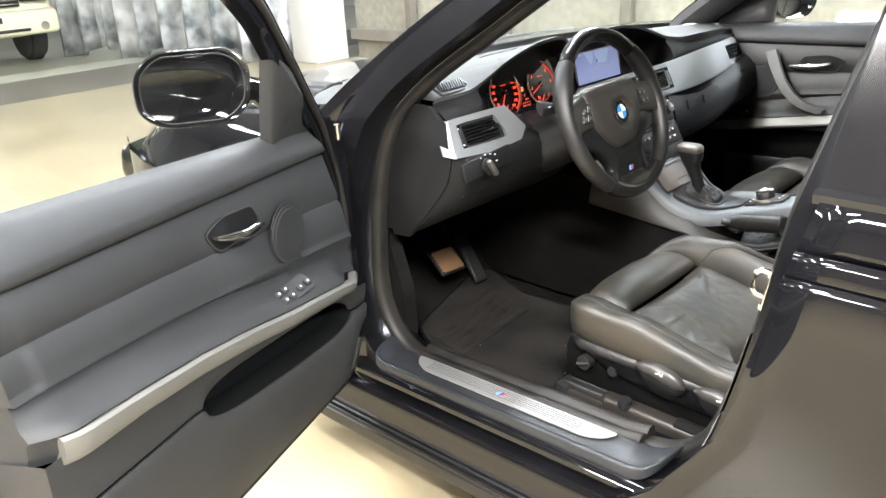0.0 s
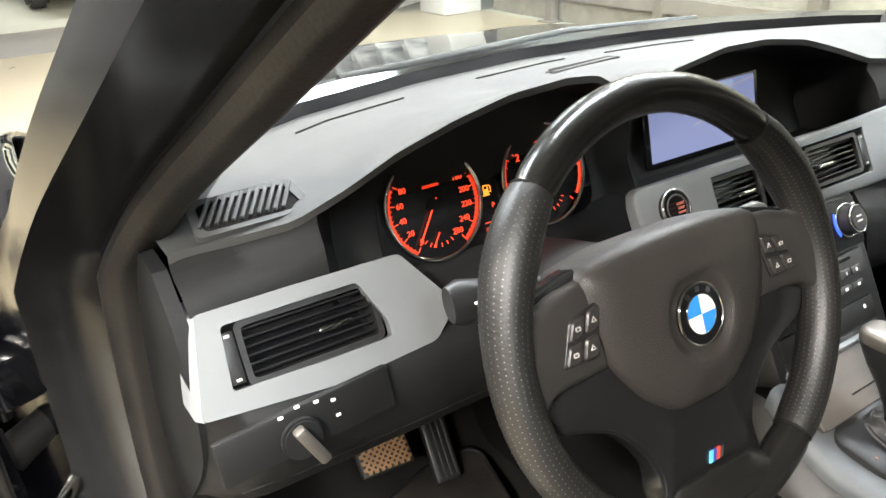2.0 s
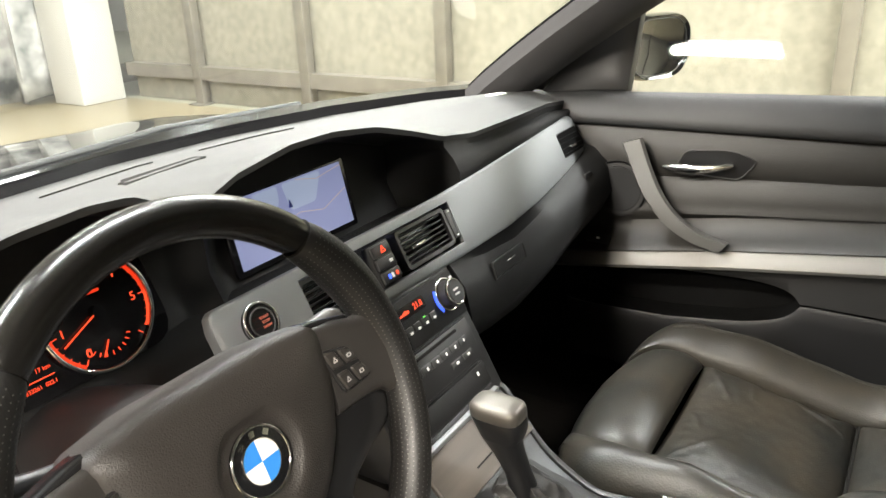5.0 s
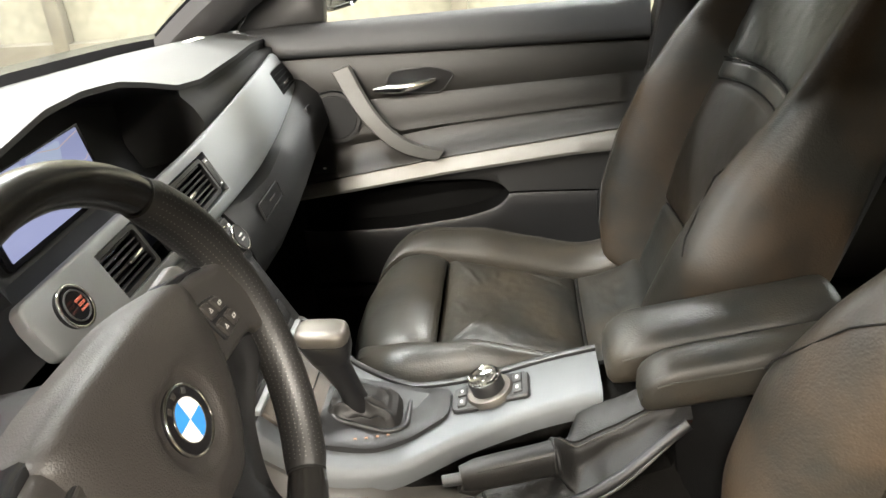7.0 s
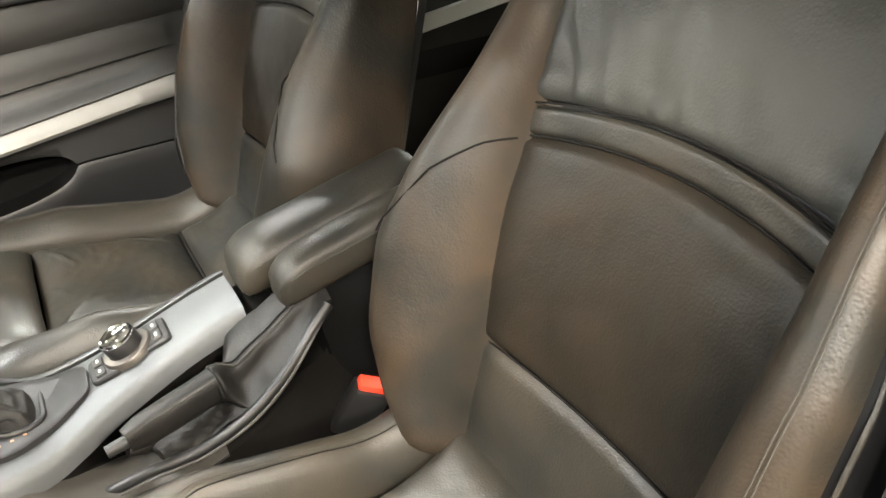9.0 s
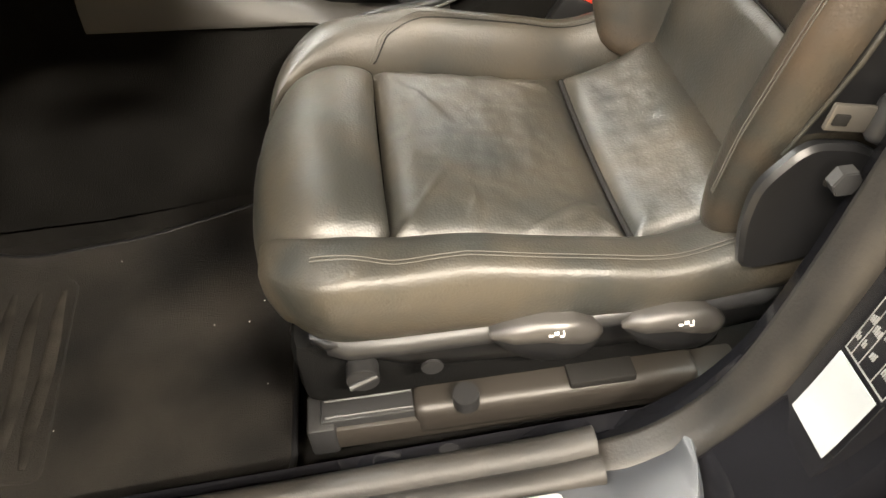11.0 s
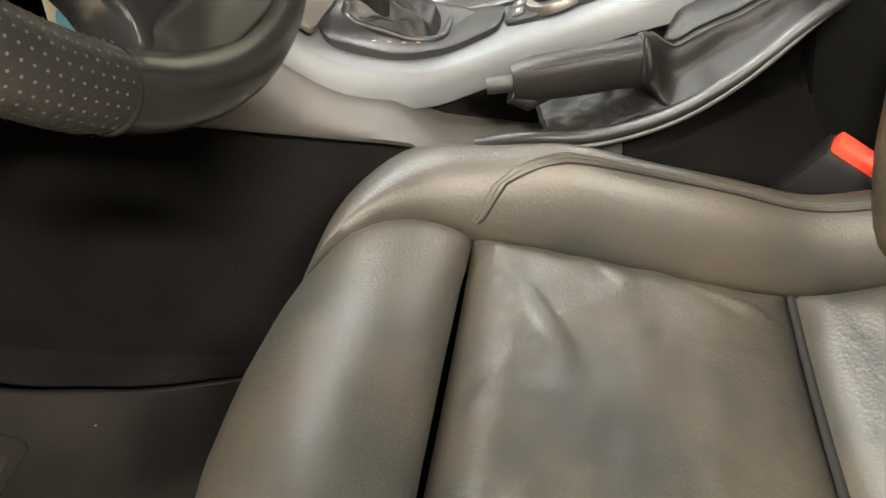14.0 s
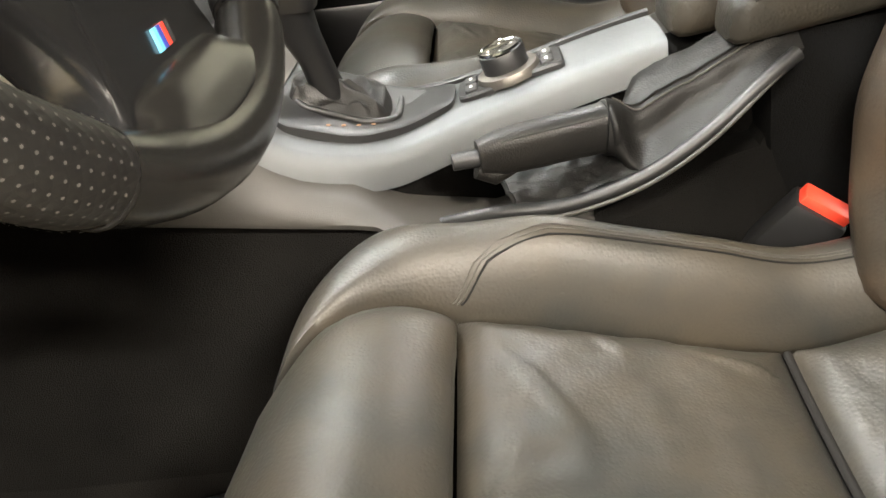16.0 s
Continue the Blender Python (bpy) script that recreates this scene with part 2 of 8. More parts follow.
LAMP_ORANGE = mat("orange_lens", (0.75, 0.25, 0.02), 0.2, vary=0.1)
ASH_WOOD = mat("ashtray_lid", (0.058, 0.050, 0.042), 0.55, vary=0.15, bump=0.1, scale=300, stretch=(1, 12, 1), spec=0.3)
TUBE_GLOW = glow("tube_glow", (1.0, 0.97, 0.90), 22.0)
RED_GLOW = glow("red_backlight", (1.0, 0.07, 0.02), 0.55)
RED_DIM = glow("red_backlight_dim", (1.0, 0.05, 0.01), 0.30)
RED_FAINT = glow("red_backlight_faint", (1.0, 0.05, 0.01), 0.07)
AMBER_GLOW = glow("amber_backlight", (1.0, 0.33, 0.03), 0.5)
GREEN_GLOW = glow("green_backlight", (0.2, 1.0, 0.1), 0.5)
BLUE_GLOW = glow("blue_backlight", (0.05, 0.12, 1.0), 0.7)
WARM_GLOW = glow("selector_backlight", (1.0, 0.55, 0.3), 0.09)
MAP_GLOW = glow("map_screen", (0.34, 0.37, 0.60), 0.22)
MAP_LIGHT = glow("map_pale", (0.46, 0.53, 0.70), 0.22)
MAP_DARK = glow("map_line", (0.62, 0.50, 0.46), 0.20)


# ---- mesh helpers ----
def thing(name, at, label, category, group="", kind=""):
    ob = new(name)
    ob.location = at
    ob.empty_display_size = 0.05
    return tagged(ob, label, category, group, kind)


def finish(name, verts, faces, material, parent=None, label="", smooth=35):
    me = bpy.data.meshes.new(name)
    me.from_pydata([tuple(v) for v in verts], [], faces)
    me.validate()
    bm = bmesh.new()
    bm.from_mesh(me)
    bmesh.ops.recalc_face_normals(bm, faces=bm.faces)
    bm.to_mesh(me)
    bm.free()
    if smooth:
        me.shade_smooth()
        me.set_sharp_from_angle(angle=radians(smooth))
    me.materials.append(material)
    ob = new(name, me)
    return hang(ob, parent, label)


def hang(ob, parent, label=""):
    if parent is not None:
        ob.parent = parent
        root = parent.location if parent.data is None else Vector((0, 0, 0))
        ob.matrix_parent_inverse = Matrix.Translation(-root)
    if label:
        ob["label"] = label
    return ob


def part(name, bm, material, parent, label="", smooth=35):
    """Links a bmesh as one mesh object under a thing or a part."""
    me = bpy.data.meshes.new(name)
    bmesh.ops.recalc_face_normals(bm, faces=bm.faces)
    bm.to_mesh(me)
    bm.free()
    if smooth:
        me.shade_smooth()
        me.set_sharp_from_angle(angle=radians(smooth))
    me.materials.append(material)
    return hang(new(name, me), parent, label)


def loft(name, rings, material, parent, label="", closed=True, caps=True, smooth=40, loop=False):
    """A skin over rings of equal length. closed: each ring is a loop; loop: the rings close up too."""
    n, k = len(rings[0]), len(rings)
    verts = [Vector(p) for r in rings for p in r]
    faces = []
    for i in range(k if loop else k - 1):
        a, b = i * n, ((i + 1) % k) * n
        for j in range(n if closed else n - 1):
            j2 = (j + 1) % n
            faces.append((a + j, a + j2, b + j2, b + j))
    if caps and closed and not loop:
        faces.append(tuple(range(n - 1, -1, -1)))
        faces.append(tuple(range((k - 1) * n, k * n)))
    return finish(name, verts, faces, material, parent, label, smooth)


def box(name, size, m, material, parent, label="", bevel=0.004, seg=2, taper=1.0):
    """A rounded block of that size at the pose m (about its middle). taper narrows its top."""
    bm = bmesh.new()
    bmesh.ops.create_cube(bm, size=1)
    for v in bm.verts:
        k = taper if v.co.z > 0 else 1
        v.co = Vector((v.co.x * size[0] * k, v.co.y * size[1] * k, v.co.z * size[2]))
    if bevel:
        bmesh.ops.bevel(bm, geom=bm.edges[:], offset=min(bevel, min(size) * 0.45), segments=seg, affect="EDGES", profile=0.5)
    bmesh.ops.transform(bm, matrix=m, verts=bm.verts)
    return part(name, bm, material, parent, label)


def frames_along(pts, up=Vector((0, 0, 1))):
    out = []
    for i, p in enumerate(pts):
        a, b = pts[max(i - 1, 0)], pts[min(i + 1, len(pts) - 1)]
        t = (b - a).normalized()
        s = t.cross(up)
        s = s.normalized() if s.length > 1e-5 else Vector((1, 0, 0))
        out.append((p, t, s, s.cross(t).normalized()))
    return out


def tube(name, pts, r, material, parent, label="", n=10, flat=1.0, loop=False, up=Vector((0, 0, 1))):
    """A rod along pts; r: one radius or one for each point; flat squeezes it along the second axis."""
    pts = [Vector(p) for p in pts]
    rs = r if isinstance(r, (list, tuple)) else [r] * len(pts)
    if loop:
        fr = []
        for i, p in enumerate(pts):
            t = (pts[(i + 1) % len(pts)] - pts[i - 1]).normalized()
            s = t.cross(up).normalized()
            fr.append((p, t, s, s.cross(t).normalized()))
    else:
        fr = frames_along(pts, up)
    rings = [[p + s * (q * math.cos(2 * math.pi * j / n)) + u * (q * flat * math.sin(2 * math.pi * j / n)) for j in range(n)] for (p, t, s, u), q in zip(fr, rs)]
    return loft(name, rings, material, parent, label, loop=loop, smooth=60)


def spline(ctrl, n):
    """n points on a smooth curve through ctrl (tuples of any length)."""
    c = [Vector(p) if len(p) == 3 else np.array(p, float) for p in ctrl]
    c = [np.array(p, float) for p in c]
    out = []
    for i in range(n):
        x = i / (n - 1) * (len(c) - 1)
        k = min(int(x), len(c) - 2)
        f = x - k
        p0, p1, p2, p3 = c[max(k - 1, 0)], c[k], c[k + 1], c[min(k + 2, len(c) - 1)]
        out.append(0.5 * ((2 * p1) + (p2 - p0) * f + (2 * p0 - 5 * p1 + 4 * p2 - p3) * f * f + (3 * p1 - p0 - 3 * p2 + p3) * f ** 3))
    return out


def lerp(x, table):
    """Piecewise-linear lookup of y by x."""
    return float(np.interp(x, [p[0] for p in table], [p[1] for p in table]))


def disc(name, m, r, depth, material, parent, label="", n=28, bevel=0.001, r2=None):
    bm = bmesh.new()
    bmesh.ops.create_cone(bm, cap_ends=True, segments=n, radius1=r, radius2=r if r2 is None else r2, depth=depth)
    if bevel:
        edges = [e for e in bm.edges if len(e.link_faces) == 2 and any(len(f.verts) > 4 for f in e.link_faces)]
        bmesh.ops.bevel(bm, geom=edges, offset=bevel, segments=2, affect="EDGES")
    bmesh.ops.transform(bm, matrix=m, verts=bm.verts)
    return part(name, bm, material, parent, label, smooth=40)


def ring(name, m, r, t, material, parent, label="", n=40, k=8, flat=1.0):
    rings = []
    for i in range(n):
        a = 2 * math.pi * i / n
        c, s = math.cos(a), math.sin(a)
        rings.append([m @ Vector(((r + t * math.cos(2 * math.pi * j / k)) * c, (r + t * math.cos(2 * math.pi * j / k)) * s, t * flat * math.sin(2 * math.pi * j / k))) for j in range(k)])
    return loft(name, rings, material, parent, label, loop=True, smooth=60)


def rounded(pts, r, k=5):
    """A closed 2D outline with its corners rounded."""
    out = []
    n = len(pts)
    for i in range(n):
        p = Vector(pts[i])
        a, b = Vector(pts[i - 1]) - p, Vector(pts[(i + 1) % n]) - p
        q = min(r, a.length * 0.45, b.length * 0.45)
        a, b = p + a.normalized() * q, p + b.normalized() * q
        for j in range(k):
            f = j / (k - 1)
            out.append((a * (1 - f) ** 2) + (p * 2 * f * (1 - f)) + (b * f * f))
    return out


def plate(name, outline, m, depth, material, parent, label="", bevel=0.0, hole=None):
    """A flat piece: outline in the plane of m (its x and y), depth along m's z; hole: an inner outline of equal length."""
    n = len(outline)
    o = [Vector((p[0], p[1], 0)) for p in outline]
    if hole is None:
        c = sum(o, Vector()) / n
        rings = [[m @ v for v in o], [m @ (v + Vector((0, 0, depth - bevel))) for v in o]]
        if bevel:
            rings.append([m @ (c + (v - c) * (1 - bevel / max((v - c).length, 1e-4)) + Vector((0, 0, depth))) for v in o])
        return loft(name, rings, material, parent, label, smooth=30)
    h = [Vector((p[0], p[1], 0)) for p in hole]
    d = Vector((0, 0, depth))
    rings = [[m @ v for v in o], [m @ (v + d) for v in o], [m @ (v + d) for v in h], [m @ v for v in h]]
    return loft(name, rings, material, parent, label, loop=True, smooth=30)


def rect(w, h, r=0.004, cx=0.0, cy=0.0, k=5):
    return rounded([(cx - w / 2, cy - h / 2), (cx + w / 2, cy - h / 2), (cx + w / 2, cy + h / 2), (cx - w / 2, cy + h / 2)], r, k)


def words(name, text, size, m, material, parent, depth=0.0004):
    cu = bpy.data.curves.new(name, "FONT")
    cu.body, cu.size, cu.extrude, cu.align_x, cu.align_y = text, size, depth, "CENTER", "CENTER"
    tmp = bpy.data.objects.new(name, cu)
    me = bpy.data.meshes.new_from_object(tmp)
    bpy.data.objects.remove(tmp)
    me.transform(m)
    me.materials.append(material)
    return hang(new(name, me), parent)


def facing(at, normal, up=(0, 0, 1)):
    """A pose at that point whose z looks along normal and whose y leans up."""
    z = Vector(normal).normalized()
    x = Vector(up).cross(z).normalized()
    y = z.cross(x)
    m = Matrix((x, y, z)).transposed().to_4x4()
    m.translation = Vector(at)
    return m


# ---- the hall ----
def slab(name, lo, hi, material, label, category):
    c = [(a + b) / 2 for a, b in zip(lo, hi)]
    ob = box(name, [b - a for a, b in zip(lo, hi)], pose(*c), material, None, bevel=0)
    return tagged(ob, label, category, kind="structure")


slab("floor", (-7, -8, -0.2), (4.0, 7.25, 0.0), FLOOR, "glossy beige epoxy garage floor", "floor")
slab("floor_far", (-7, 8.75, -0.2), (9.0, 16, 0.0), FLOOR_GREY, "worn grey-green concrete floor at the far end", "floor")
slab("floor_stripe", (-7, 7.25, -0.2), (9.0, 8.75, -0.003), FLOOR_DARK, "dark band across the floor", "floor")
slab("floor_side", (4.0, -8, -0.2), (9.0, 7.25, -0.002), FLOOR_GREY, "grey concrete floor behind the posts", "floor")
slab("ceiling", (-7, -8, 3.3), (9, 16, 3.5), CEILING, "unseen ceiling greyed to cut bounced light", "ceiling")
slab("wall_north", (-7, 16, 0), (9, 16.2, 3.3), WALL_WHITE, "white painted far wall", "wall")
slab("wall_south", (-7, -8.2, 0), (9, -8, 3.3), WALL_DIM, "unseen wall greyed for a dim hall in reflections", "wall")
slab("wall_west", (-7.2, -8, 0), (-7, 16, 3.3), WALL_BROWN, "dark brown side wall", "wall")
slab("wall_far_east", (9, -8, 0), (9.2, 16, 3.3), WALL_WHITE, "white painted side wall", "wall")
slab("wall_east", (4.12, -8, 0), (4.3, 6.3, 3.3), WALL, "beige pebble-dash wall with rough grain", "wall")
slab("trim", (4.02, -8, 0.22), (4.12, 6.3, 0.34), POST, "dark horizontal rail along the wall", "wall rail")
for k, y in enumerate((5.3, 4.0, 2.68, 1.43, 0.1, -1.2, -2.5)):
    p = thing("wall_post", (4.05, y, 0), "dark grey-brown steel post in front of a beige wall", "post", "wall posts")
    box("shaft", (0.09, 0.10, 3.3), pose(4.055, y, 1.65), POST, p, bevel=0.008)
    box("foot_plate", (0.16, 0.18, 0.012), pose(4.03, y, 0.006), POST, p, bevel=0.003)

col = thing("column", (3.75, 6.55, 0), "white painted square column", "column")
box("shaft", (0.46, 0.46, 3.3), pose(3.75, 6.55, 1.65), WALL_WHITE, col, bevel=0.015)


def sheet_curtain():
    c = thing("curtain", (2.9, 8.3, 0), "grey and white marbled plastic sheet hanging in folds", "curtain")
    rings = []
    a, b = Vector((3.45, 6.75, 0)), Vector((2.35, 10.6, 0))
    d = (b - a).normalized()
    nrm = Vector((d.y, -d.x, 0))
    rng = random.Random(4)
    ph = [rng.uniform(0, 6.28) for _ in range(6)]
    for zi in range(14):
        z = 0.06 + 3.1 * zi / 13
        row = []
        for i in range(150):
            f = i / 149
            w = 0.10 * math.sin(f * 62 + ph[0] + 0.5 * math.sin(z * 1.3 + f * 9)) + 0.06 * math.sin(f * 117 + ph[1] + z * 0.8)
            row.append(a.lerp(b, f) + nrm * w + Vector((0, 0, z + (0.08 * math.sin(f * 23 + ph[2]) if zi == 0 else 0))))
        rings.append(row)
    ob = loft("cloth", rings, CURTAIN, c, closed=False)
    sol = ob.modifiers.new("thickness", "SOLIDIFY")
    sol.thickness = 0.006
    tube("rail", [a + Vector((0, 0, 3.2)), b + Vector((0, 0, 3.2))], 0.02, POST, c)
    return c


sheet_curtain()


def tube_lamp(x, y, turn, power):
    """Unseen ceiling fitting: two tubes, or four in those widened along the pebble wall to soften light."""
    wide = x > 2.9 and y < 3
    t = thing("added_ceiling_lamp", (x, y, 3.3), "unseen white fluorescent tube lamp added on the ceiling", "lamp", "ceiling lamps")
    m = pose(x, y, 3.24, 0, 0, turn)
    box("housing", (0.62 if wide else 0.22, 1.55, 0.06), m @ pose(0, 0, 0.02), WALL_WHITE, t, bevel=0.008)
    for q in (-0.24, -0.08, 0.08, 0.24) if wide else (-0.055, 0.055):
        tube("tube", [m @ Vector((q, -0.72, -0.03)), m @ Vector((q, 0.72, -0.03))], 0.014, TUBE_GLOW, t)
    li = bpy.data.lights.new("tube_light", "AREA")
    li.shape, li.size, li.size_y, li.energy, li.color = "RECTANGLE", 0.6 if wide else 0.2, 1.5, power, (1.0, 0.90, 0.76) if x < -1.8 else (0.97, 0.97, 0.92)
    lo = new("tube_light", li)
    lo.matrix_world = pose(x, y, 3.15, 0, 0, turn)
    return t


for x, y, turn, power in LAMPS:
    tube_lamp(x, y, turn, power)


def far_suv(x, y):
    """Cream off-road car seen from the front, at rest facing the camera."""
    t = thing("parked_car", (x, y, 0), "cream-white off-road car parked facing the hall", "car")
    sec = [(0.00, 0.42, 0.70, 0.80, 0.86), (0.10, 0.36, 0.92, 0.92, 0.90), (0.35, 0.34, 1.02, 0.95, 0.93), (1.15, 0.34, 1.10, 0.95, 0.95), (1.75, 0.34, 1.62, 0.95, 0.74), (2.1, 0.34, 1.84, 0.95, 0.70), (3.9, 0.34, 1.84, 0.95, 0.70), (4.5, 0.40, 1.25, 0.93, 0.80)]
    rings = []
    for dy, z0, z1, w0, w1 in sec:
        zm = z0 + (z1 - z0) * 0.55 if z1 < 1.2 else 1.05
        o = [(-w0 + 0.06, z0), (w0 - 0.06, z0), (w0, z0 + 0.1), (w0, zm), (w1, z1 - 0.05), (w1 - 0.08, z1), (-w1 + 0.08, z1), (-w1, z1 - 0.05), (-w0, zm), (-w0, z0 + 0.1)]
        rings.append([Vector((x + a, y + dy, b)) for a, b in o])
    body = loft("body", rings, SUV_PAINT, t, smooth=50)
    sub = body.modifiers.new("round", "SUBSURF")
    sub.levels = sub.render_levels = 2
    box("bumper", (1.80, 0.20, 0.30), pose(x, y - 0.02, 0.55), SUV_PAINT, t, bevel=0.07, seg=4)
    box("air_slot", (1.05, 0.05, 0.035), pose(x, y - 0.115, 0.47), PLASTIC, t, bevel=0.01)
    g = box("grille", (0.98, 0.06, 0.22), pose(x, y - 0.02, 0.85), PLASTIC, t, "chrome-barred black grille", bevel=0.02)
    for i in range(4):
        box("grille_bar", (0.94, 0.03, 0.022), pose(x, y - 0.055, 0.775 + i * 0.05), CHROME, g, bevel=0.006)
    for s in (-1, 1):
        box("headlight", (0.34, 0.12, 0.20), pose(x + s * 0.68, y + 0.02, 0.88, 0, 0, -s * 12), GLOSS_BLACK, t, "dark headlight", bevel=0.04)
        disc("fog_lamp", pose(x + s * 0.70, y - 0.13, 0.50, 90), 0.05, 0.02, CHROME, t)
        for dy in (0.85, 3.6):
            w = disc("wheel", pose(x + s * 0.80, y + dy, 0.37, 0, 90, 0), 0.37, 0.25, TYRE, t, bevel=0.05)
            disc("rim", pose(x + s * 0.92, y + dy, 0.37, 0, 90, 0), 0.21, 0.03, ALU, w)
    box("windscreen", (1.35, 0.02, 0.62), pose(x, y + 1.40, 1.36, -47), DARK_GLASS, t, bevel=0.006)
    for i in range(6):
        box("plate_bar", (0.05, 0.006, 0.07), pose(x - 0.2 + i * 0.08, y - 0.123, 0.60), BLUE_MARK if i == 0 else PLASTIC, t, bevel=0)
    return t


far_suv(1.15, 9.75)


# ---- the car's shell ----
LOOP = spline([(-0.22, 0.400), (-0.05, 0.388), (0.12, 0.376), (0.27, 0.368), (0.36, 0.385), (0.415, 0.435), (0.440, 0.52), (0.436, 0.62), (0.415, 0.745), (0.368, 0.882), (0.280, 0.990), (0.117, 1.102), (-0.07, 1.220), (-0.26, 1.305), (-0.46, 1.33), (-0.535, 1.25), (-0.500, 1.05), (-0.465, 0.88), (-0.440, 0.73), (-0.408, 0.58), (-0.371, 0.475), (-0.308, 0.416), (-0.22, 0.400)], 133)[:-1]


def lean(z):
    """How far the flank leans in above the belt line."""
    return 0.30 * max(0.0, z - 0.93)


def ring_strip(name, profile, material, parent, label="", smooth=40):
    """Sweeps (outward offset, x) pairs round the door opening."""
    n = len(LOOP)
    rings = []
    for i in range(n):
        p, q = LOOP[(i + 1) % n], LOOP[i - 1]
        t = np.array(p) - np.array(q)
        t = t / np.linalg.norm(t)
        out = np.array((-t[1], t[0]))
        c = np.array(LOOP[i])
        # the windscreen post is slimmer than the rest of the frame
        slim = min(1.0, max(0.0, (c[1] - 0.85) / 0.08)) if c[0] > -0.10 else 0.0
        rings.append([Vector((x + (max(x, -0.806) - x) * slim + lean(c[1] + out[1] * d), c[0] + out[0] * d, c[1] + out[1] * d)) for d, x in profile])
    return loft(name, rings, material, parent, label, loop=True, smooth=smooth)


def car_shell():
    car = thing("saloon_car", (0, 0, 0), "glossy black saloon car with the front door open", "car")
    # the opening runs anticlockwise seen from the street, so a positive offset points inwards
    ring_strip("door_frame", [(-0.008, -0.700), (-0.010, -0.735), (-0.016, -0.742), (-0.018, -0.775), (-0.020, -0.803), (-0.050, -0.815), (-0.066, -0.835), (-0.080, -0.838), (-0.080, -0.68), (-0.03, -0.66)], JAMB_PAINT, car)
    ring_strip("door_seal", [(0.001, -0.698), (0.004, -0.706), (0.002, -0.714), (0.005, -0.722), (0.002, -0.730), (-0.004, -0.740), (-0.014, -0.740), (-0.018, -0.725), (-0.014, -0.705), (-0.006, -0.696)], RUBBER, car, "ribbed black rubber door seal", smooth=60)
    # rocker below the opening
    prof = [(-0.66, 0.374), (-0.80, 0.376), (-0.820, 0.380), (-0.829, 0.379), (-0.836, 0.373), (-0.838, 0.364), (-0.834, 0.354), (-0.828, 0.347), (-0.829, 0.3425), (-0.848, 0.3465), (-0.853, 0.345), (-0.857, 0.339), (-0.862, 0.318), (-0.867, 0.290), (-0.869, 0.286), (-0.878, 0.283), (-0.884, 0.275), (-0.889, 0.262), (-0.890, 0.235), (-0.87, 0.212), (-0.70, 0.21)]

    def drop(y):
        return -0.05 * max(-0.6, min(0.5, y))
    rings = [[Vector((x, y, z + drop(y))) for x, z in prof] for y in np.linspace(0.75, -1.80, 40)]
    loft("rocker_panel", rings, PAINT, car, smooth=35)
    ys = np.linspace(0.75, -1.80, 12)
    loft("rocker_groove", [[Vector((x, y, z + drop(y))) for x, z in ((-0.866, 0.2895), (-0.8705, 0.2885), (-0.8715, 0.2845), (-0.868, 0.2845))] for y in ys], PLASTIC, car)
    for k in (0, 1, 2):
        loft("skirt_line", [[Vector((-0.8745 - 0.0045 * k + dx, y, 0.2825 - 0.009 * k + drop(y) + dz)) for dx, dz in ((-0.002, 0.0012), (-0.008, 0), (-0.002, -0.0012))] for y in ys], PLASTIC, car, caps=False)
    # plastic step cover and aluminium plate on the sill
    sill = [(-0.700, 0.000), (-0.735, 0.004), (-0.742, 0.010), (-0.798, 0.0105), (-0.804, 0.008), (-0.809, 0.0085), (-0.812, 0.0100), (-0.817, 0.0075), (-0.8195, 0.001), (-0.8195, -0.012), (-0.70, -0.014)]
    rings = []
    for y in np.concatenate([0.345 + 0.060 * np.sin(np.linspace(1.5, 0.1, 12)), np.linspace(0.34, -0.27, 24), -0.27 - 0.070 * np.sin(np.linspace(0.1, 1.5, 14))]):
        e = max(0, -0.27 - y) / 0.0705 if y < 0 else max(0, y - 0.345) / 0.0605
        k = max(0.12, (1 - e ** 5)) ** 0.5
        rings.append([Vector((-0.700 + (x + 0.700) * k, y, 0.3905 - 0.050 * y + z * k + 0.030 * e * e)) for x, z in sill])
    loft("sill_cover", rings, SILL, car, "dark grey plastic sill cover", smooth=40)
    # flat inner run of the door gasket with its two ribs
    gas = [(-0.688, -0.004), (-0.690, 0.012), (-0.698, 0.0185), (-0.710, 0.0185), (-0.7165, 0.012), (-0.7190, 0.0085), (-0.7220, 0.012), (-0.728, 0.0165), (-0.738, 0.0160), (-0.7445, 0.0115), (-0.7465, 0.004), (-0.745, -0.006)]
    loft("sill_gasket", [[Vector((x, y, 0.3915 - 0.050 * y + 0.55 * max(0.0, -0.22 - y) ** 1.5 + z)) for x, z in gas] for y in np.linspace(0.315, -0.262, 26)], RUBBER, car, "ribbed black rubber gasket along the sill", smooth=50)
    tilt = facing((-0.772, 0.037, 0.4035), (0, 0.05, 1), (1, 0, 0))
    sp = plate("sill_plate", rounded([(-0.262, 0.022), (-0.240, -0.006), (-0.205, -0.022), (0.212, -0.022), (0.245, -0.006), (0.262, 0.022)], 0.012), tilt, 0.0025, ALU_PLATE, car, "brushed aluminium sill plate with a tricolour badge", bevel=0.0008)
    for k in range(5):
        plate("groove", rect(0.40, 0.0008, 0.0002, -0.01, -0.010 + 0.006 * k), tilt, 0.0030, PLASTIC_GREY, sp)
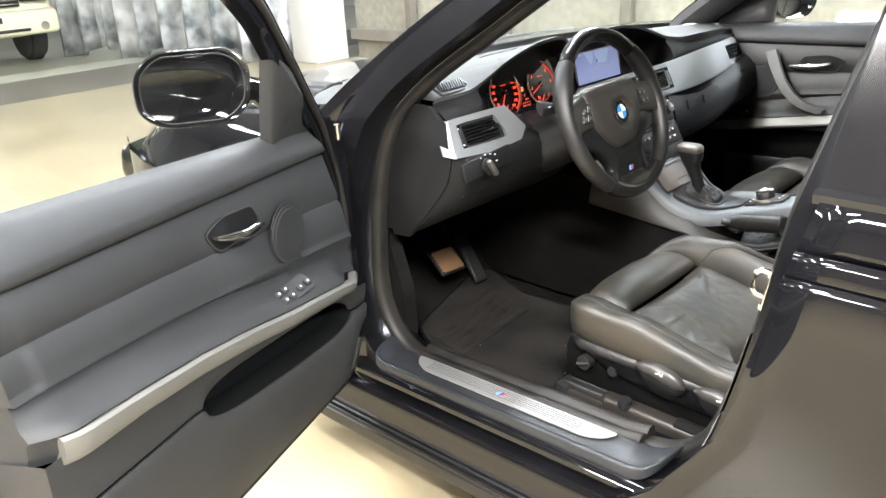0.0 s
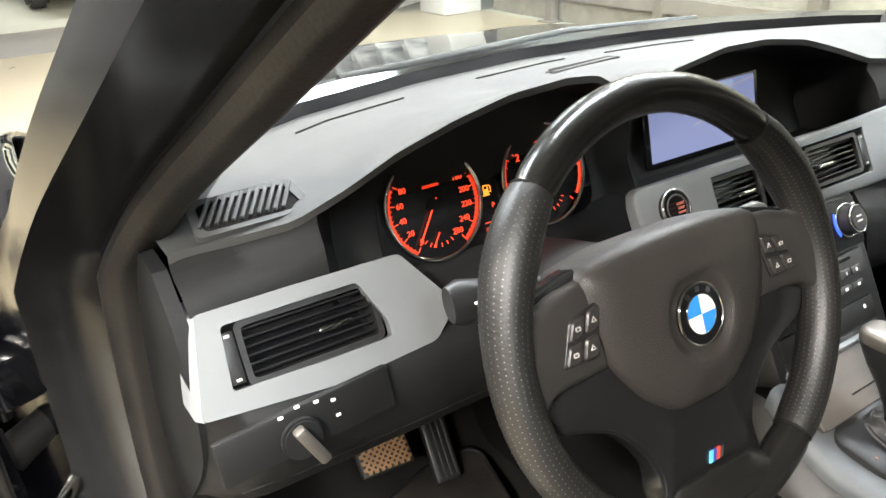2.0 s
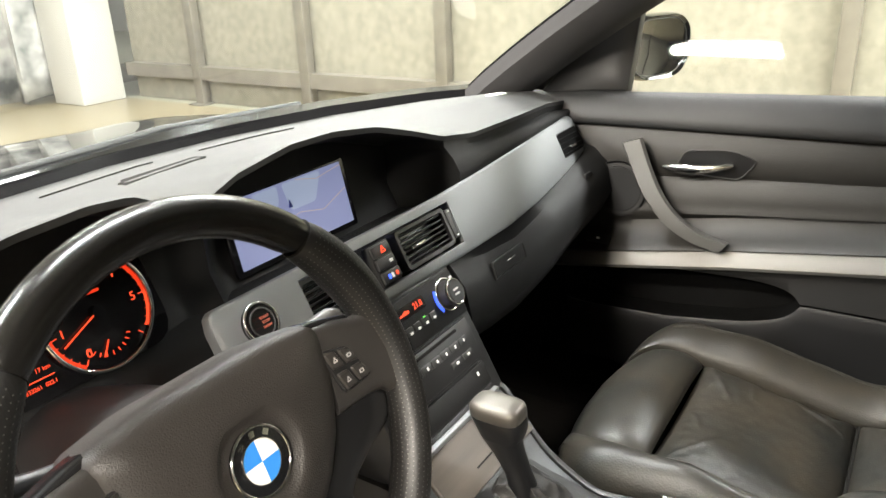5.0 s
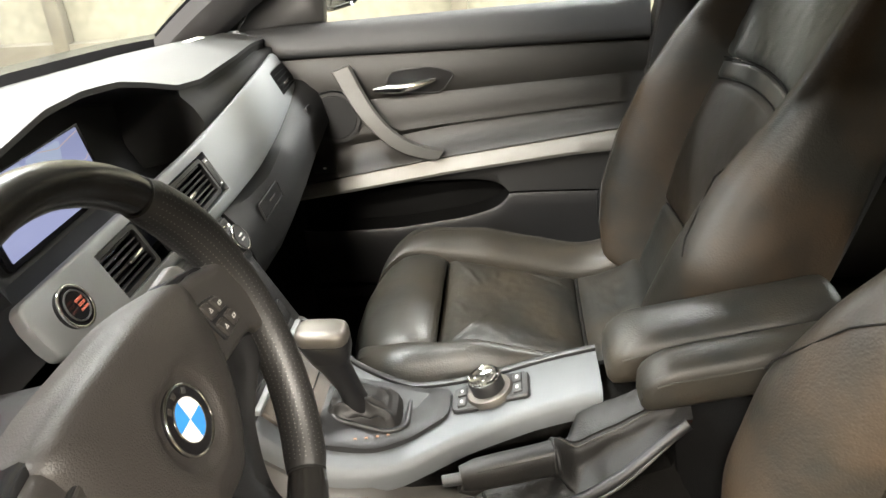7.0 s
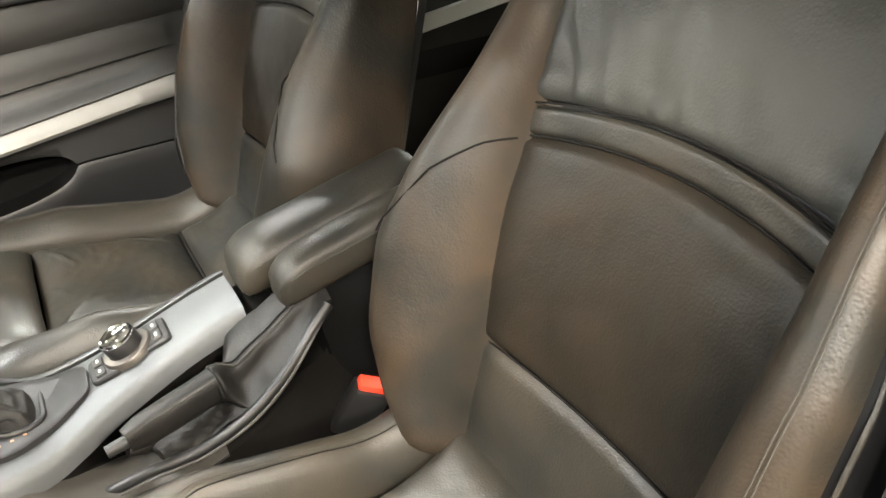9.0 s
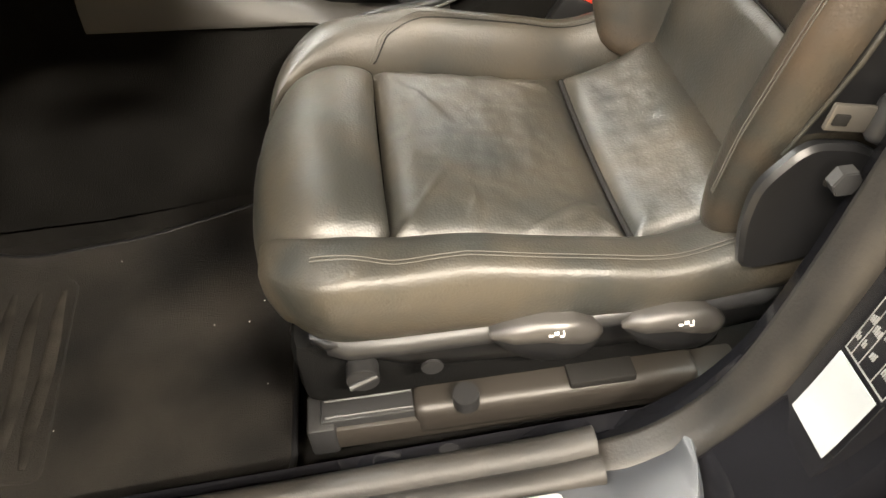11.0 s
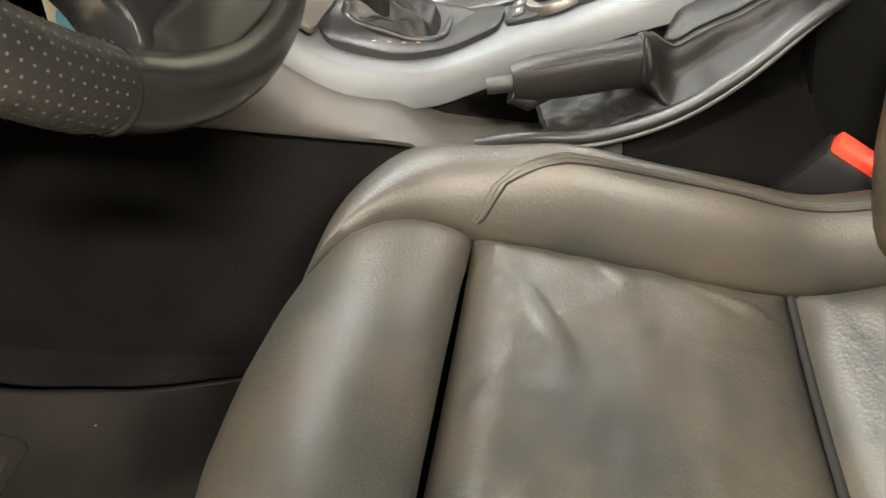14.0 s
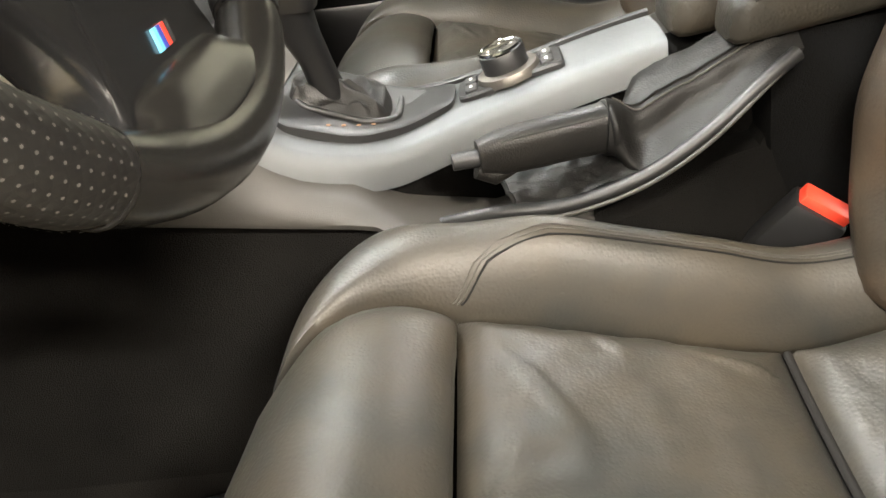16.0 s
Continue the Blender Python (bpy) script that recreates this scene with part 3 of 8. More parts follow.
    for k, mt in enumerate((PALE_BLUE, NAVY_MARK, RED_PLASTIC)):
        plate("badge_bar", [Vector((0.0055 * k - 0.012, -0.005)), Vector((0.0055 * k - 0.008, -0.005)), Vector((0.0055 * k - 0.002, 0.005)), Vector((0.0055 * k - 0.006, 0.005))], tilt @ pose(0, 0, 0), 0.0036, mt, sp)
    plate("badge_letter", [Vector((0.7 * a - 0.004, 0.7 * b)) for a, b in ((0.014, -0.007), (0.019, -0.007), (0.023, 0.001), (0.026, -0.007), (0.031, -0.007), (0.038, 0.007), (0.033, 0.007), (0.029, 0.000), (0.026, 0.007), (0.022, 0.007))], tilt, 0.0030, ALU_PLATE, sp)
    # pillar behind the door
    rings = []
    for z in np.linspace(0.36, 1.30, 20):
        yf = lerp(z, [(0.36, -0.27), (0.43, -0.335), (0.50, -0.385), (0.60, -0.430), (0.75, -0.470), (0.90, -0.497), (1.06, -0.530), (1.23, -0.545), (1.30, -0.53)])
        dx = lean(z)
        rings.append([Vector((-0.676 + dx, yf - 0.05, z)), Vector((-0.690 + dx, yf - 0.006, z)), Vector((-0.71 + dx, yf - 0.006, z)), Vector((-0.765 + dx, yf - 0.022, z)), Vector((-0.822 + dx, yf - 0.028, z)), Vector((-0.838 + dx, yf - 0.05, z)), Vector((-0.838 + dx, yf - 0.14, z)), Vector((-0.66 + dx, yf - 0.14, z))])
    loft("rear_pillar", rings, PAINT, car, smooth=40)
    # rear door skin
    rings = []
    for y in np.linspace(-0.50, -1.75, 26):
        row = []
        for z, x in ((0.34, -0.845), (0.37, -0.868), (0.45, -0.876), (0.60, -0.886), (0.70, -0.890), (0.80, -0.890), (0.856, -0.888), (0.8585, -0.8874), (0.8600, -0.886), (0.8606, -0.880), (0.8615, -0.8785), (0.872, -0.877), (0.888, -0.8755), (0.8902, -0.8749), (0.8912, -0.8735), (0.8918, -0.868), (0.893, -0.8665), (0.91, -0.862), (0.93, -0.856), (0.946, -0.850), (0.953, -0.846), (0.957, -0.836), (0.965, -0.80)):
            edge = lerp(z, [(0.34, -0.245), (0.40, -0.305), (0.50, -0.415), (0.60, -0.458), (0.75, -0.497), (0.96, -0.54)])
            yy = edge + (y + 0.50) * (-1.75 - edge) / -1.25
            row.append(Vector((x, yy, z)))
        rings.append(row)
    ob = loft("rear_door", rings, PAINT, car, "closed glossy black rear door", closed=False, smooth=60)
    sol = ob.modifiers.new("thickness", "SOLIDIFY")
    sol.thickness = 0.018
    sol.offset = 0
    loft("window_strip", [[Vector((-0.852, y, 0.956)), Vector((-0.854, y, 0.968)), Vector((-0.842, y, 0.974)), Vector((-0.84, y, 0.958))] for y in (-0.53, -1.75)], GLOSS_BLACK, car)
    loft("rear_window", [[Vector((-0.84 + lean(z), -0.61 - 0.03 * (z - 0.97) / 0.3, z)), Vector((-0.84 + lean(z), -1.65, z)), Vector((-0.834 + lean(z), -1.65, z)), Vector((-0.834 + lean(z), -0.61 - 0.03 * (z - 0.97) / 0.3, z))] for z in (0.965, 1.1, 1.28)], TINTED, car)
    loft("window_post", [[Vector((-0.852 + lean(z), lerp(z, [(0.96, -0.53), (1.3, -0.575)]), z)), Vector((-0.852 + lean(z), lerp(z, [(0.96, -0.62), (1.3, -0.655)]), z)), Vector((-0.83 + lean(z), lerp(z, [(0.96, -0.62), (1.3, -0.655)]), z)), Vector((-0.83 + lean(z), lerp(z, [(0.96, -0.53), (1.3, -0.575)]), z))] for z in (0.96, 1.08, 1.2, 1.32)], GLOSS_BLACK, car)
    # roof and its lining
    rings, rings2 = [], []
    for y in np.linspace(-0.10, -2.0, 14):
        h = 1.335 + 0.06 * math.sin(min(1, (-y - 0.10) / 0.8) * 1.57) - 0.05 * max(0, (-y - 1.2))
        row = [Vector((x, y + 0.14 * (1 - (x / 0.72) ** 2), h + 0.035 * (1 - (x / 0.72) ** 2) - 0.03 * abs(x / 0.61) ** 8)) for x in np.linspace(-0.61, 0.61, 17)]
        rings.append(row)
        rings2.append([v + Vector((-0.03 * v.x, 0, -0.030)) for v in row])
    loft("roof", rings, PAINT, car, closed=False)
    loft("headliner", rings2, HEADLINER, car, "dark grey cloth roof lining", closed=False)
    # windscreen posts, one each side
    for s in (-1, 1):
        pts = [(s * 0.760, 0.50, 0.905), (s * 0.735, 0.40, 0.985), (s * 0.70, 0.23, 1.10), (s * 0.655, 0.02, 1.225), (s * 0.61, -0.20, 1.325)]
        fr = frames_along([Vector(p) for p in spline(pts, 14)])
        rings = []
        for p, t, sd, up in fr:
            o = Vector((s, 0, 0))
            inn = Vector((-s, 0.35, 0)).normalized()
            rings.append([p + o * 0.030 + up * 0.02, p + o * 0.022 + up * 0.042, p + inn * 0.02 + up * 0.050, p + inn * 0.062 + up * 0.03, p + inn * 0.070 - up * 0.0, p + inn * 0.05 - up * 0.03, p + o * 0.0 - up * 0.04, p + o * 0.022 - up * 0.02])
        loft("windscreen_post", rings, PAINT, car)
        rings = []
        for p, t, sd, up in fr:
            inn = Vector((-s, 0.25, 0)).normalized()
            rings.append([p + inn * 0.008 - up * 0.046, p + inn * 0.05 - up * 0.040, p + inn * 0.084 - up * 0.004, p + inn * 0.082 + up * 0.022, p + inn * 0.070 + up * 0.018, p + inn * 0.05 - up * 0.025])
        loft("post_lining", rings, FABRIC_GREY if s > 0 else PLASTIC_GREY, car, "grey cloth-covered post lining" if s > 0 else "")
    # windscreen
    rings = []
    for f in np.linspace(0, 1, 9):
        row = []
        for x in np.linspace(-1, 1, 21):
            yb = lerp(abs(x), [(0, 0.735), (0.3, 0.715), (0.6, 0.66), (0.85, 0.57), (1, 0.47)])
            yt = lerp(abs(x), [(0, 0.02), (0.6, -0.03), (1, -0.14)])
            zb = lerp(abs(x), [(0, 0.945), (0.8, 0.955), (1, 0.955)])
            row.append(Vector((x * (0.715 - 0.11 * f), yb + (yt - yb) * f, zb + (1.345 - zb) * f + 0.03 * math.sin(f * 3.14))))
        rings.append(row)
    ws = loft("windscreen", rings, GLASS, car, "clear curved windscreen", closed=False, smooth=80)
    ws.visible_shadow = False
    # black frit band, cowl and wiper
    base = [Vector((x * 0.715, lerp(abs(x), [(0, 0.735), (0.3, 0.715), (0.6, 0.66), (0.85, 0.57), (1, 0.47)]), 0.952)) for x in np.linspace(-1, 1, 31)]
    loft("cowl_band", [[p + Vector((0, 0.012, 0.018)), p + Vector((0, -0.028, 0.014)), p + Vector((0, -0.03, -0.006)), p + Vector((0, 0.02, -0.01))] for p in base], GLOSS_BLACK, car)
    loft("cowl", [[p + Vector((0, 0.014, -0.004)), p + Vector((0, 0.10, -0.015)), p + Vector((0, 0.20, -0.03)), p + Vector((0, 0.20, -0.10)), p + Vector((0, 0.014, -0.06))] for p in base], PLASTIC, car)
    tube("wiper_arm", [base[24] + Vector((0, 0.05, 0.010)), base[18] + Vector((0, 0.03, 0.018)), base[8] + Vector((0, 0.025, 0.016))], 0.007, PLASTIC, car)
    # bonnet and front wing
    rings = []
    for y in np.linspace(0.86, 1.82, 14):
        f = (y - 0.86) / 0.96
        row = []
        for x in np.linspace(-1, 1, 25):
            w = 0.762 - 0.10 * f ** 2
            z = 0.905 - 0.085 * f - 0.19 * f ** 5 + 0.022 * (1 - x * x) - 0.014 * abs(x) ** 8
            z += 0.012 * math.exp(-((abs(x) - 0.64) / 0.07) ** 2)
            row.append(Vector((x * w, y - 0.26 * abs(x) ** 3 * (1 - f) - 0.16 * f * x * x, z)))
        rings.append(row)
    bon = loft("bonnet", rings, PAINT, car, "glossy black bonnet with sharp creases", closed=False, smooth=60)
    sol = bon.modifiers.new("thickness", "SOLIDIFY")
    sol.thickness = 0.02
    for s in (-1, 1):
        rings = []
        for y in np.linspace(0.50, 1.76, 26):
            xo = lerp(y, [(0.50, 0.868), (0.90, 0.866), (1.15, 0.856), (1.35, 0.836), (1.55, 0.790), (1.76, 0.700)])
            zt = lerp(y, [(0.50, 0.922), (0.75, 0.904), (1.00, 0.882), (1.20, 0.852), (1.35, 0.815), (1.50, 0.765), (1.62, 0.715), (1.76, 0.640)])
            arch = 0.30 + 0.36 * max(0, 1 - ((y - 1.22) / 0.36) ** 2) ** 0.5 if abs(y - 1.22) < 0.36 else 0.26
            rings.append([Vector((s * (xo - 0.115), y, zt + 0.004)), Vector((s * (xo - 0.075), y, zt - 0.002)), Vector((s * (xo - 0.03), y, zt - 0.05)), Vector((s * (xo - 0.005), y, zt - 0.14)), Vector((s * xo, y, 0.70)), Vector((s * (xo + 0.005), y, max(arch, 0.5))), Vector((s * (xo - 0.005), y, arch)), Vector((s * (xo - 0.05), y, arch))])
        w = loft("front_wing", rings, PAINT, car, closed=False, smooth=60)
        so = w.modifiers.new("thickness", "SOLIDIFY")
        so.thickness = 0.015
        tyre = disc("front_wheel", pose(s * 0.74, 1.22, 0.32, 0, 90, 0), 0.32, 0.20, TYRE, car, bevel=0.04)
        disc("rim", pose(s * 0.842, 1.22, 0.32, 0, 90, 0), 0.23, 0.02, ALU, tyre)
        hl = box("headlight", (0.26, 0.34, 0.13), pose(s * 0.56, 1.68, 0.59, 8, 0, -s * 30), DARK_GLASS, car, "clear headlight with an orange corner", bevel=0.04, seg=3)
        box("indicator", (0.02, 0.06, 0.04), pose(s * 0.680, 1.600, 0.59, 0, 0, -s * 30), LAMP_ORANGE, hl, bevel=0.01)
    box("front_bumper", (1.30, 0.30, 0.38), pose(0, 1.80, 0.40), PAINT, car, bevel=0.10, seg=4)
    # jamb between wing and door: hinges, brake strap and wiring sleeve
    loft("hinge_jamb", [[Vector((-0.74, lerp(z, [(0.30, 0.44), (0.9, 0.49), (0.96, 0.46)]), z)), Vector((-0.815, lerp(z, [(0.30, 0.47), (0.9, 0.505), (0.96, 0.48)]), z)), Vector((-0.862, lerp(z, [(0.30, 0.50), (0.96, 0.525)]), z)), Vector((-0.855, 0.60, z)), Vector((-0.74, 0.60, z))] for z in np.linspace(0.30, 0.912, 8)], PAINT, car, smooth=50)
    for z in (0.55, 0.82):
        h = box("door_hinge", (0.05, 0.09, 0.055), pose(-0.835, 0.455, z, 0, 0, 20), PAINT, car, bevel=0.008)
        disc("hinge_pin", pose(-0.842, 0.425, z), 0.011, 0.075, PAINT, h)
        disc("bolt", pose(-0.80, 0.475, z + 0.012, 90), 0.008, 0.01, CHROME, h)
    tube("door_check_strap", [(-0.80, 0.455, 0.660), (-0.845, 0.40, 0.652), (-0.89, 0.36, 0.645)], 0.007, CHROME, car, flat=2.0)
    tube("wiring_sleeve", [(-0.80, 0.47, 0.74), (-0.85, 0.43, 0.735), (-0.88, 0.40, 0.73)], [0.016, 0.02, 0.016], RUBBER, car)
    # closing pieces: tail, right flank, floor pan
    loft("floor_pan", [[Vector((-0.68, y, z)), Vector((-0.45, y, z - 0.02)), Vector((-0.168, y, z - 0.01)), Vector((-0.138, y, z + 0.17)), Vector((0.138, y, z + 0.17)), Vector((0.168, y, z - 0.01)), Vector((0.45, y, z - 0.02)), Vector((0.70, y, z))] for y, z in ((0.70, 0.52), (0.60, 0.36), (0.50, 0.30), (0.0, 0.300), (-0.5, 0.305), (-0.9, 0.32), (-1.0, 0.45), (-2.2, 0.5))], CARPET, car, "black carpet on the floor pan", closed=False)
    loft("sill_carpet", [[Vector((x, y, z)) for x, z in ((0.685, 0.29), (0.690, 0.385), (0.705, 0.400), (0.80, 0.400), (0.80, 0.29))] for y in (0.66, -0.95)], CARPET, car)
    loft("bulkhead", [[Vector((x, y, z)) for x in np.linspace(-0.72, 0.74, 8)] for y, z in ((0.62, 0.30), (0.70, 0.52), (0.66, 0.80), (0.62, 0.93))], CARPET, car, closed=False)
    loft("right_flank", [[Vector((x + (-lean(z) if z > 0.93 else 0), y, z)) for z, x in ((0.22, 0.80), (0.30, 0.875), (0.60, 0.885), (0.93, 0.85))] for y in (0.52, -1.8)], PAINT, car, closed=False)
    rings = []
    for y, zt, w in ((-1.66, 0.955, 0.850), (-1.80, 0.965, 0.850), (-2.00, 0.985, 0.845), (-2.20, 0.990, 0.830), (-2.36, 0.975, 0.800), (-2.46, 0.935, 0.760), (-2.52, 0.80, 0.720), (-2.54, 0.60, 0.715), (-2.53, 0.42, 0.70), (-2.45, 0.30, 0.66)):
        zb = 0.26 if y > -2.4 else 0.30
        row = [Vector((a * w, y, z)) for a, z in ((-0.96, zb), (-1.0, zb + (zt - zb) * 0.25), (-1.02, zb + (zt - zb) * 0.55), (-1.0, zb + (zt - zb) * 0.85), (-0.93, zt - 0.012), (-0.70, zt), (0.0, zt + 0.012), (0.70, zt), (0.93, zt - 0.012), (1.0, zb + (zt - zb) * 0.85), (1.02, zb + (zt - zb) * 0.55), (1.0, zb + (zt - zb) * 0.25), (0.96, zb))]
        rings.append(row)
    loft("boot", rings, PAINT, car, "rounded black boot", closed=False, smooth=60)
    loft("rear_screen", [[Vector((x * (0.60 + 0.10 * f), -1.50 - 0.56 * f, 1.365 - 0.375 * f + 0.03 * math.sin(3.14 * f))) for x in np.linspace(-1, 1, 11)] for f in np.linspace(0, 1, 7)], TINTED, car, closed=False, smooth=80)
    for s in (-1, 1):
        pts = [Vector((s * 0.605, -1.45, 1.345)), Vector((s * 0.655, -1.70, 1.24)), Vector((s * 0.705, -1.92, 1.10)), Vector((s * 0.745, -2.10, 0.985))]
        loft("rear_post", [[p + Vector((-s * 0.03, 0.0, 0.02)), p + Vector((s * 0.045, 0.01, 0.0)), p + Vector((s * 0.085, 0.16, -0.06)), p + Vector((s * 0.06, 0.17, -0.06)), p + Vector((-s * 0.03, 0.02, -0.02))] for p in pts], PAINT, car, smooth=50)
        tube("roof_rail", [(s * 0.585, -0.06, 1.325), (s * 0.605, -0.40, 1.372), (s * 0.610, -0.90, 1.385), (s * 0.605, -1.46, 1.345)], 0.034, PAINT, car, n=12, flat=0.8)
        wh = disc("rear_wheel", pose(s * 0.76, -1.62, 0.32, 0, 90, 0), 0.32, 0.20, TYRE, car, bevel=0.04)
        disc("rim", pose(s * 0.862, -1.62, 0.32, 0, 90, 0), 0.23, 0.02, ALU, wh)
    loft("rear_bench", [[Vector((x, y, z)) for x in np.linspace(-0.66, 0.66, 13)] for y, z in ((-0.98, 0.34), (-0.97, 0.56), (-1.05, 0.60), (-1.40, 0.55), (-1.50, 0.60), (-1.62, 0.95), (-1.72, 0.97))], LEATHER, car, "black leather rear bench", closed=False)
    # B-pillar inner lining, label stickers, striker
    rings = []
    for z in np.linspace(0.45, 1.25, 12):
        yf = lerp(z, [(0.45, -0.36), (0.60, -0.435), (0.75, -0.472), (0.90, -0.50), (1.25, -0.555)])
        rings.append([Vector((-0.690 + lean(z), yf - 0.004, z)), Vector((-0.672 + lean(z), yf - 0.03, z)), Vector((-0.662 + lean(z), yf - 0.13, z)), Vector((-0.69 + lean(z), yf - 0.13, z))])
    # Black tone paints the shade of the gap beside the seat.
    loft("pillar_lining", rings, VENT_BLACK, car, "plastic pillar lining blackened for the shaded gap")
    return car


car_shell()


# ---- seats ----
SHIELD = mat("shield_plastic", (0.007, 0.007, 0.0074), 0.34, bump=0.06, scale=900, vary=0.15, spec=0.3)
RAIL = mat("rail_steel", (0.019, 0.0165, 0.014), 0.42, bump=0.1, scale=600, vary=0.2, spec=0.4)
KNOB_CAP = mat("knob_cap", (0.125, 0.115, 0.102), 0.45, metal=0.7, vary=0.15)
LEVER = mat("lever_plastic", (0.030, 0.028, 0.026), 0.34, bump=0.12, scale=900, vary=0.15)
def seat(name, cx, sgn, dy, dz, label):
    """Front sports seat. sgn: +1 where the tunnel lies towards +x. Local a runs from the door side (-) to the tunnel side (+)."""
    st = thing(name, (cx, -0.2 + dy, 0.31), label, "car seat", "front seats")

    def P(a, y, z):
        return Vector((cx + sgn * a, y + dy, z + dz))

    def patch(pname, f, nu, nv, puff, material, plabel="", thick=0.012, edge=0.010, crease=None, folds=()):
        """A padded panel over f(u, v): swells in the middle and rolls under at its edges."""
        pts = [[f(i / nu, j / nv) for j in range(nv + 1)] for i in range(nu + 1)]
        rows = []
        for i in range(nu + 1):
            row = []
            for j in range(nv + 1):
                i0, i1, j0, j1 = max(i - 1, 0), min(i + 1, nu), max(j - 1, 0), min(j + 1, nv)
                nrm = (pts[i1][j] - pts[i0][j]).cross(pts[i][j1] - pts[i][j0])
                nrm = nrm.normalized() if nrm.length > 1e-9 else Vector((0, 0, 1))
                if nrm.dot(OUT) < 0:
                    nrm = -nrm
                u, v = i / nu, j / nv
                e = min(u, 1 - u) * EU, min(v, 1 - v) * EV
                g = 1 - math.exp(-min(e) / edge)
                wr = 0.0012 * noise.noise(pts[i][j] * 26) + 0.0008 * noise.noise(pts[i][j] * 60)
                if crease:
                    q = pts[i][j] + Vector((noise.noise(pts[i][j] * 7), noise.noise(pts[i][j] * 7 + Vector((9, 0, 0))), 0)) * 0.03
                    rg = 1 - abs(noise.noise(Vector((q.x * crease[0], q.y * crease[1], q.z * crease[2]))))
                    wob = 0.006 * noise.noise(pts[i][j] * 22)
                    for run, high in folds:
                        d = min((math.hypot((u - p[0]) * EU, (v - p[1]) * EV), f) for f, p in enumerate(run))
                        fade = math.sin(math.pi * min(1.0, 0.10 + 0.9 * d[1] / len(run))) ** 0.7
                        wr += high * fade * math.exp(-((d[0] + wob) / 0.0042) ** 2)
                    near = 0.35 + 0.65 * math.exp(-min(e) / 0.035)
                    wr += (0.0036 if not folds else 0.0014) * near * (max(0.0, rg - 0.80) / 0.20) ** 2
                    # slack hide gathered at the seams
                    pu = noise.noise(Vector((u * EU * 38, 0.4, 3.0))) + 0.5 * noise.noise(Vector((u * EU * 85, 2.4, 1.0)))
                    pv = noise.noise(Vector((v * EV * 38, 7.4, 3.0))) + 0.5 * noise.noise(Vector((v * EV * 85, 4.4, 1.0)))
                    wr += 0.0042 * pu * math.exp(-v * EV / 0.020) + 0.0034 * pv * math.exp(-min(u, 1 - u) * EU / 0.022)
                row.append(pts[i][j] + nrm * ((puff + thick) * g - thick + wr * g))
            rows.append(row)
        ob = loft(pname, rows, material, st, plabel, closed=False, smooth=80)
        return ob

    # cushion: height along the middle line, and the bolsters beside it
    base = [(-0.47, 0.555), (-0.44, 0.535), (-0.40, 0.515), (-0.342, 0.502), (-0.25, 0.517), (-0.16, 0.537), (-0.105, 0.545), (-0.06, 0.557), (-0.02, 0.556), (0.015, 0.538), (0.035, 0.505), (0.040, 0.465)]
    by = spline([(y, z) for y, z in base], 60)

    def mid(y):
        return lerp(y, [(p[0], p[1]) for p in by])

    def crown(a, y):
        return mid(y) - 0.010 * (1 - (a / 0.16) ** 2) * (y < -0.10)

    OUT = Vector((0, 0.2, 1))
    EU, EV = 0.31, 0.22
    folds = []
    for p0, p1, p2, high in (((0.97, 0.03), (0.82, 0.14), (0.60, 0.32), 0.0031), ((1.0, 0.50), (0.92, 0.64), (0.84, 0.99), 0.0048), ((1.0, 0.32), (0.94, 0.40), (0.86, 0.48), 0.0021), ((0.02, 0.55), (0.10, 0.70), (0.17, 0.98), 0.0039), ((0.03, 0.03), (0.14, 0.15), (0.30, 0.24), 0.0028), ((0.0, 0.30), (0.10, 0.37), (0.22, 0.36), 0.0020), ((0.45, 0.02), (0.50, 0.12), (0.62, 0.16), 0.0017)):
        folds.append(([((1 - f) ** 2 * p0[0] + 2 * f * (1 - f) * p1[0] + f * f * p2[0], (1 - f) ** 2 * p0[1] + 2 * f * (1 - f) * p1[1] + f * f * p2[1]) for f in np.linspace(0, 1, 24)], high))
    patch("seat_centre", lambda u, v: P(-0.157 + 0.314 * u, -0.1030 - 0.2375 * v, crown(-0.157 + 0.314 * u, -0.1030 - 0.2375 * v)), 120, 92, 0.014, LEATHER, "creased black leather seat panel", crease=(9, 12, 4), edge=0.016, folds=folds)
    EV = 0.10
    patch("seat_rear_panel", lambda u, v: P(-0.157 + 0.314 * u, -0.3415 - 0.1185 * v, crown(-0.157 + 0.314 * u, -0.3415 - 0.1185 * v)), 60, 40, 0.011, LEATHER, edge=0.009)
    EV = 0.22
    roll = spline([(-0.1035, 0.540), (-0.085, 0.553), (-0.05, 0.562), (-0.01, 0.556), (0.022, 0.532), (0.042, 0.492), (0.046, 0.45), (0.035, 0.42)], 24)

    def front(u, v):
        a = -0.160 + 0.320 * u
        k = min(int(v * 23), 22)
        f = v * 23 - k
        q = roll[k] * (1 - f) + roll[k + 1] * f
        return P(a, q[0] - 0.045 * (abs(a) / 0.16) ** 2.4 * v, q[1] - 0.006 * (abs(a) / 0.16) ** 4)
    patch("seat_front_roll", front, 26, 23, 0.007, LEATHER, "rounded leather front roll of the seat")

    def bolster(side):
        rings = []
        for y in np.concatenate([np.linspace(-0.52, -0.06, 28), np.linspace(-0.045, 0.036, 12)]):
            f = max(0.0, (y + 0.06) / 0.096)
            h = lerp(y, [(-0.52, 0.0), (-0.47, 0.022), (-0.40, 0.046), (-0.30, 0.060), (-0.17, 0.062), (-0.08, 0.040), (-0.02, 0.018), (0.02, 0.006), (0.036, 0.0)])
            if side < 0:
                h *= 0.62
            z0 = mid(y)
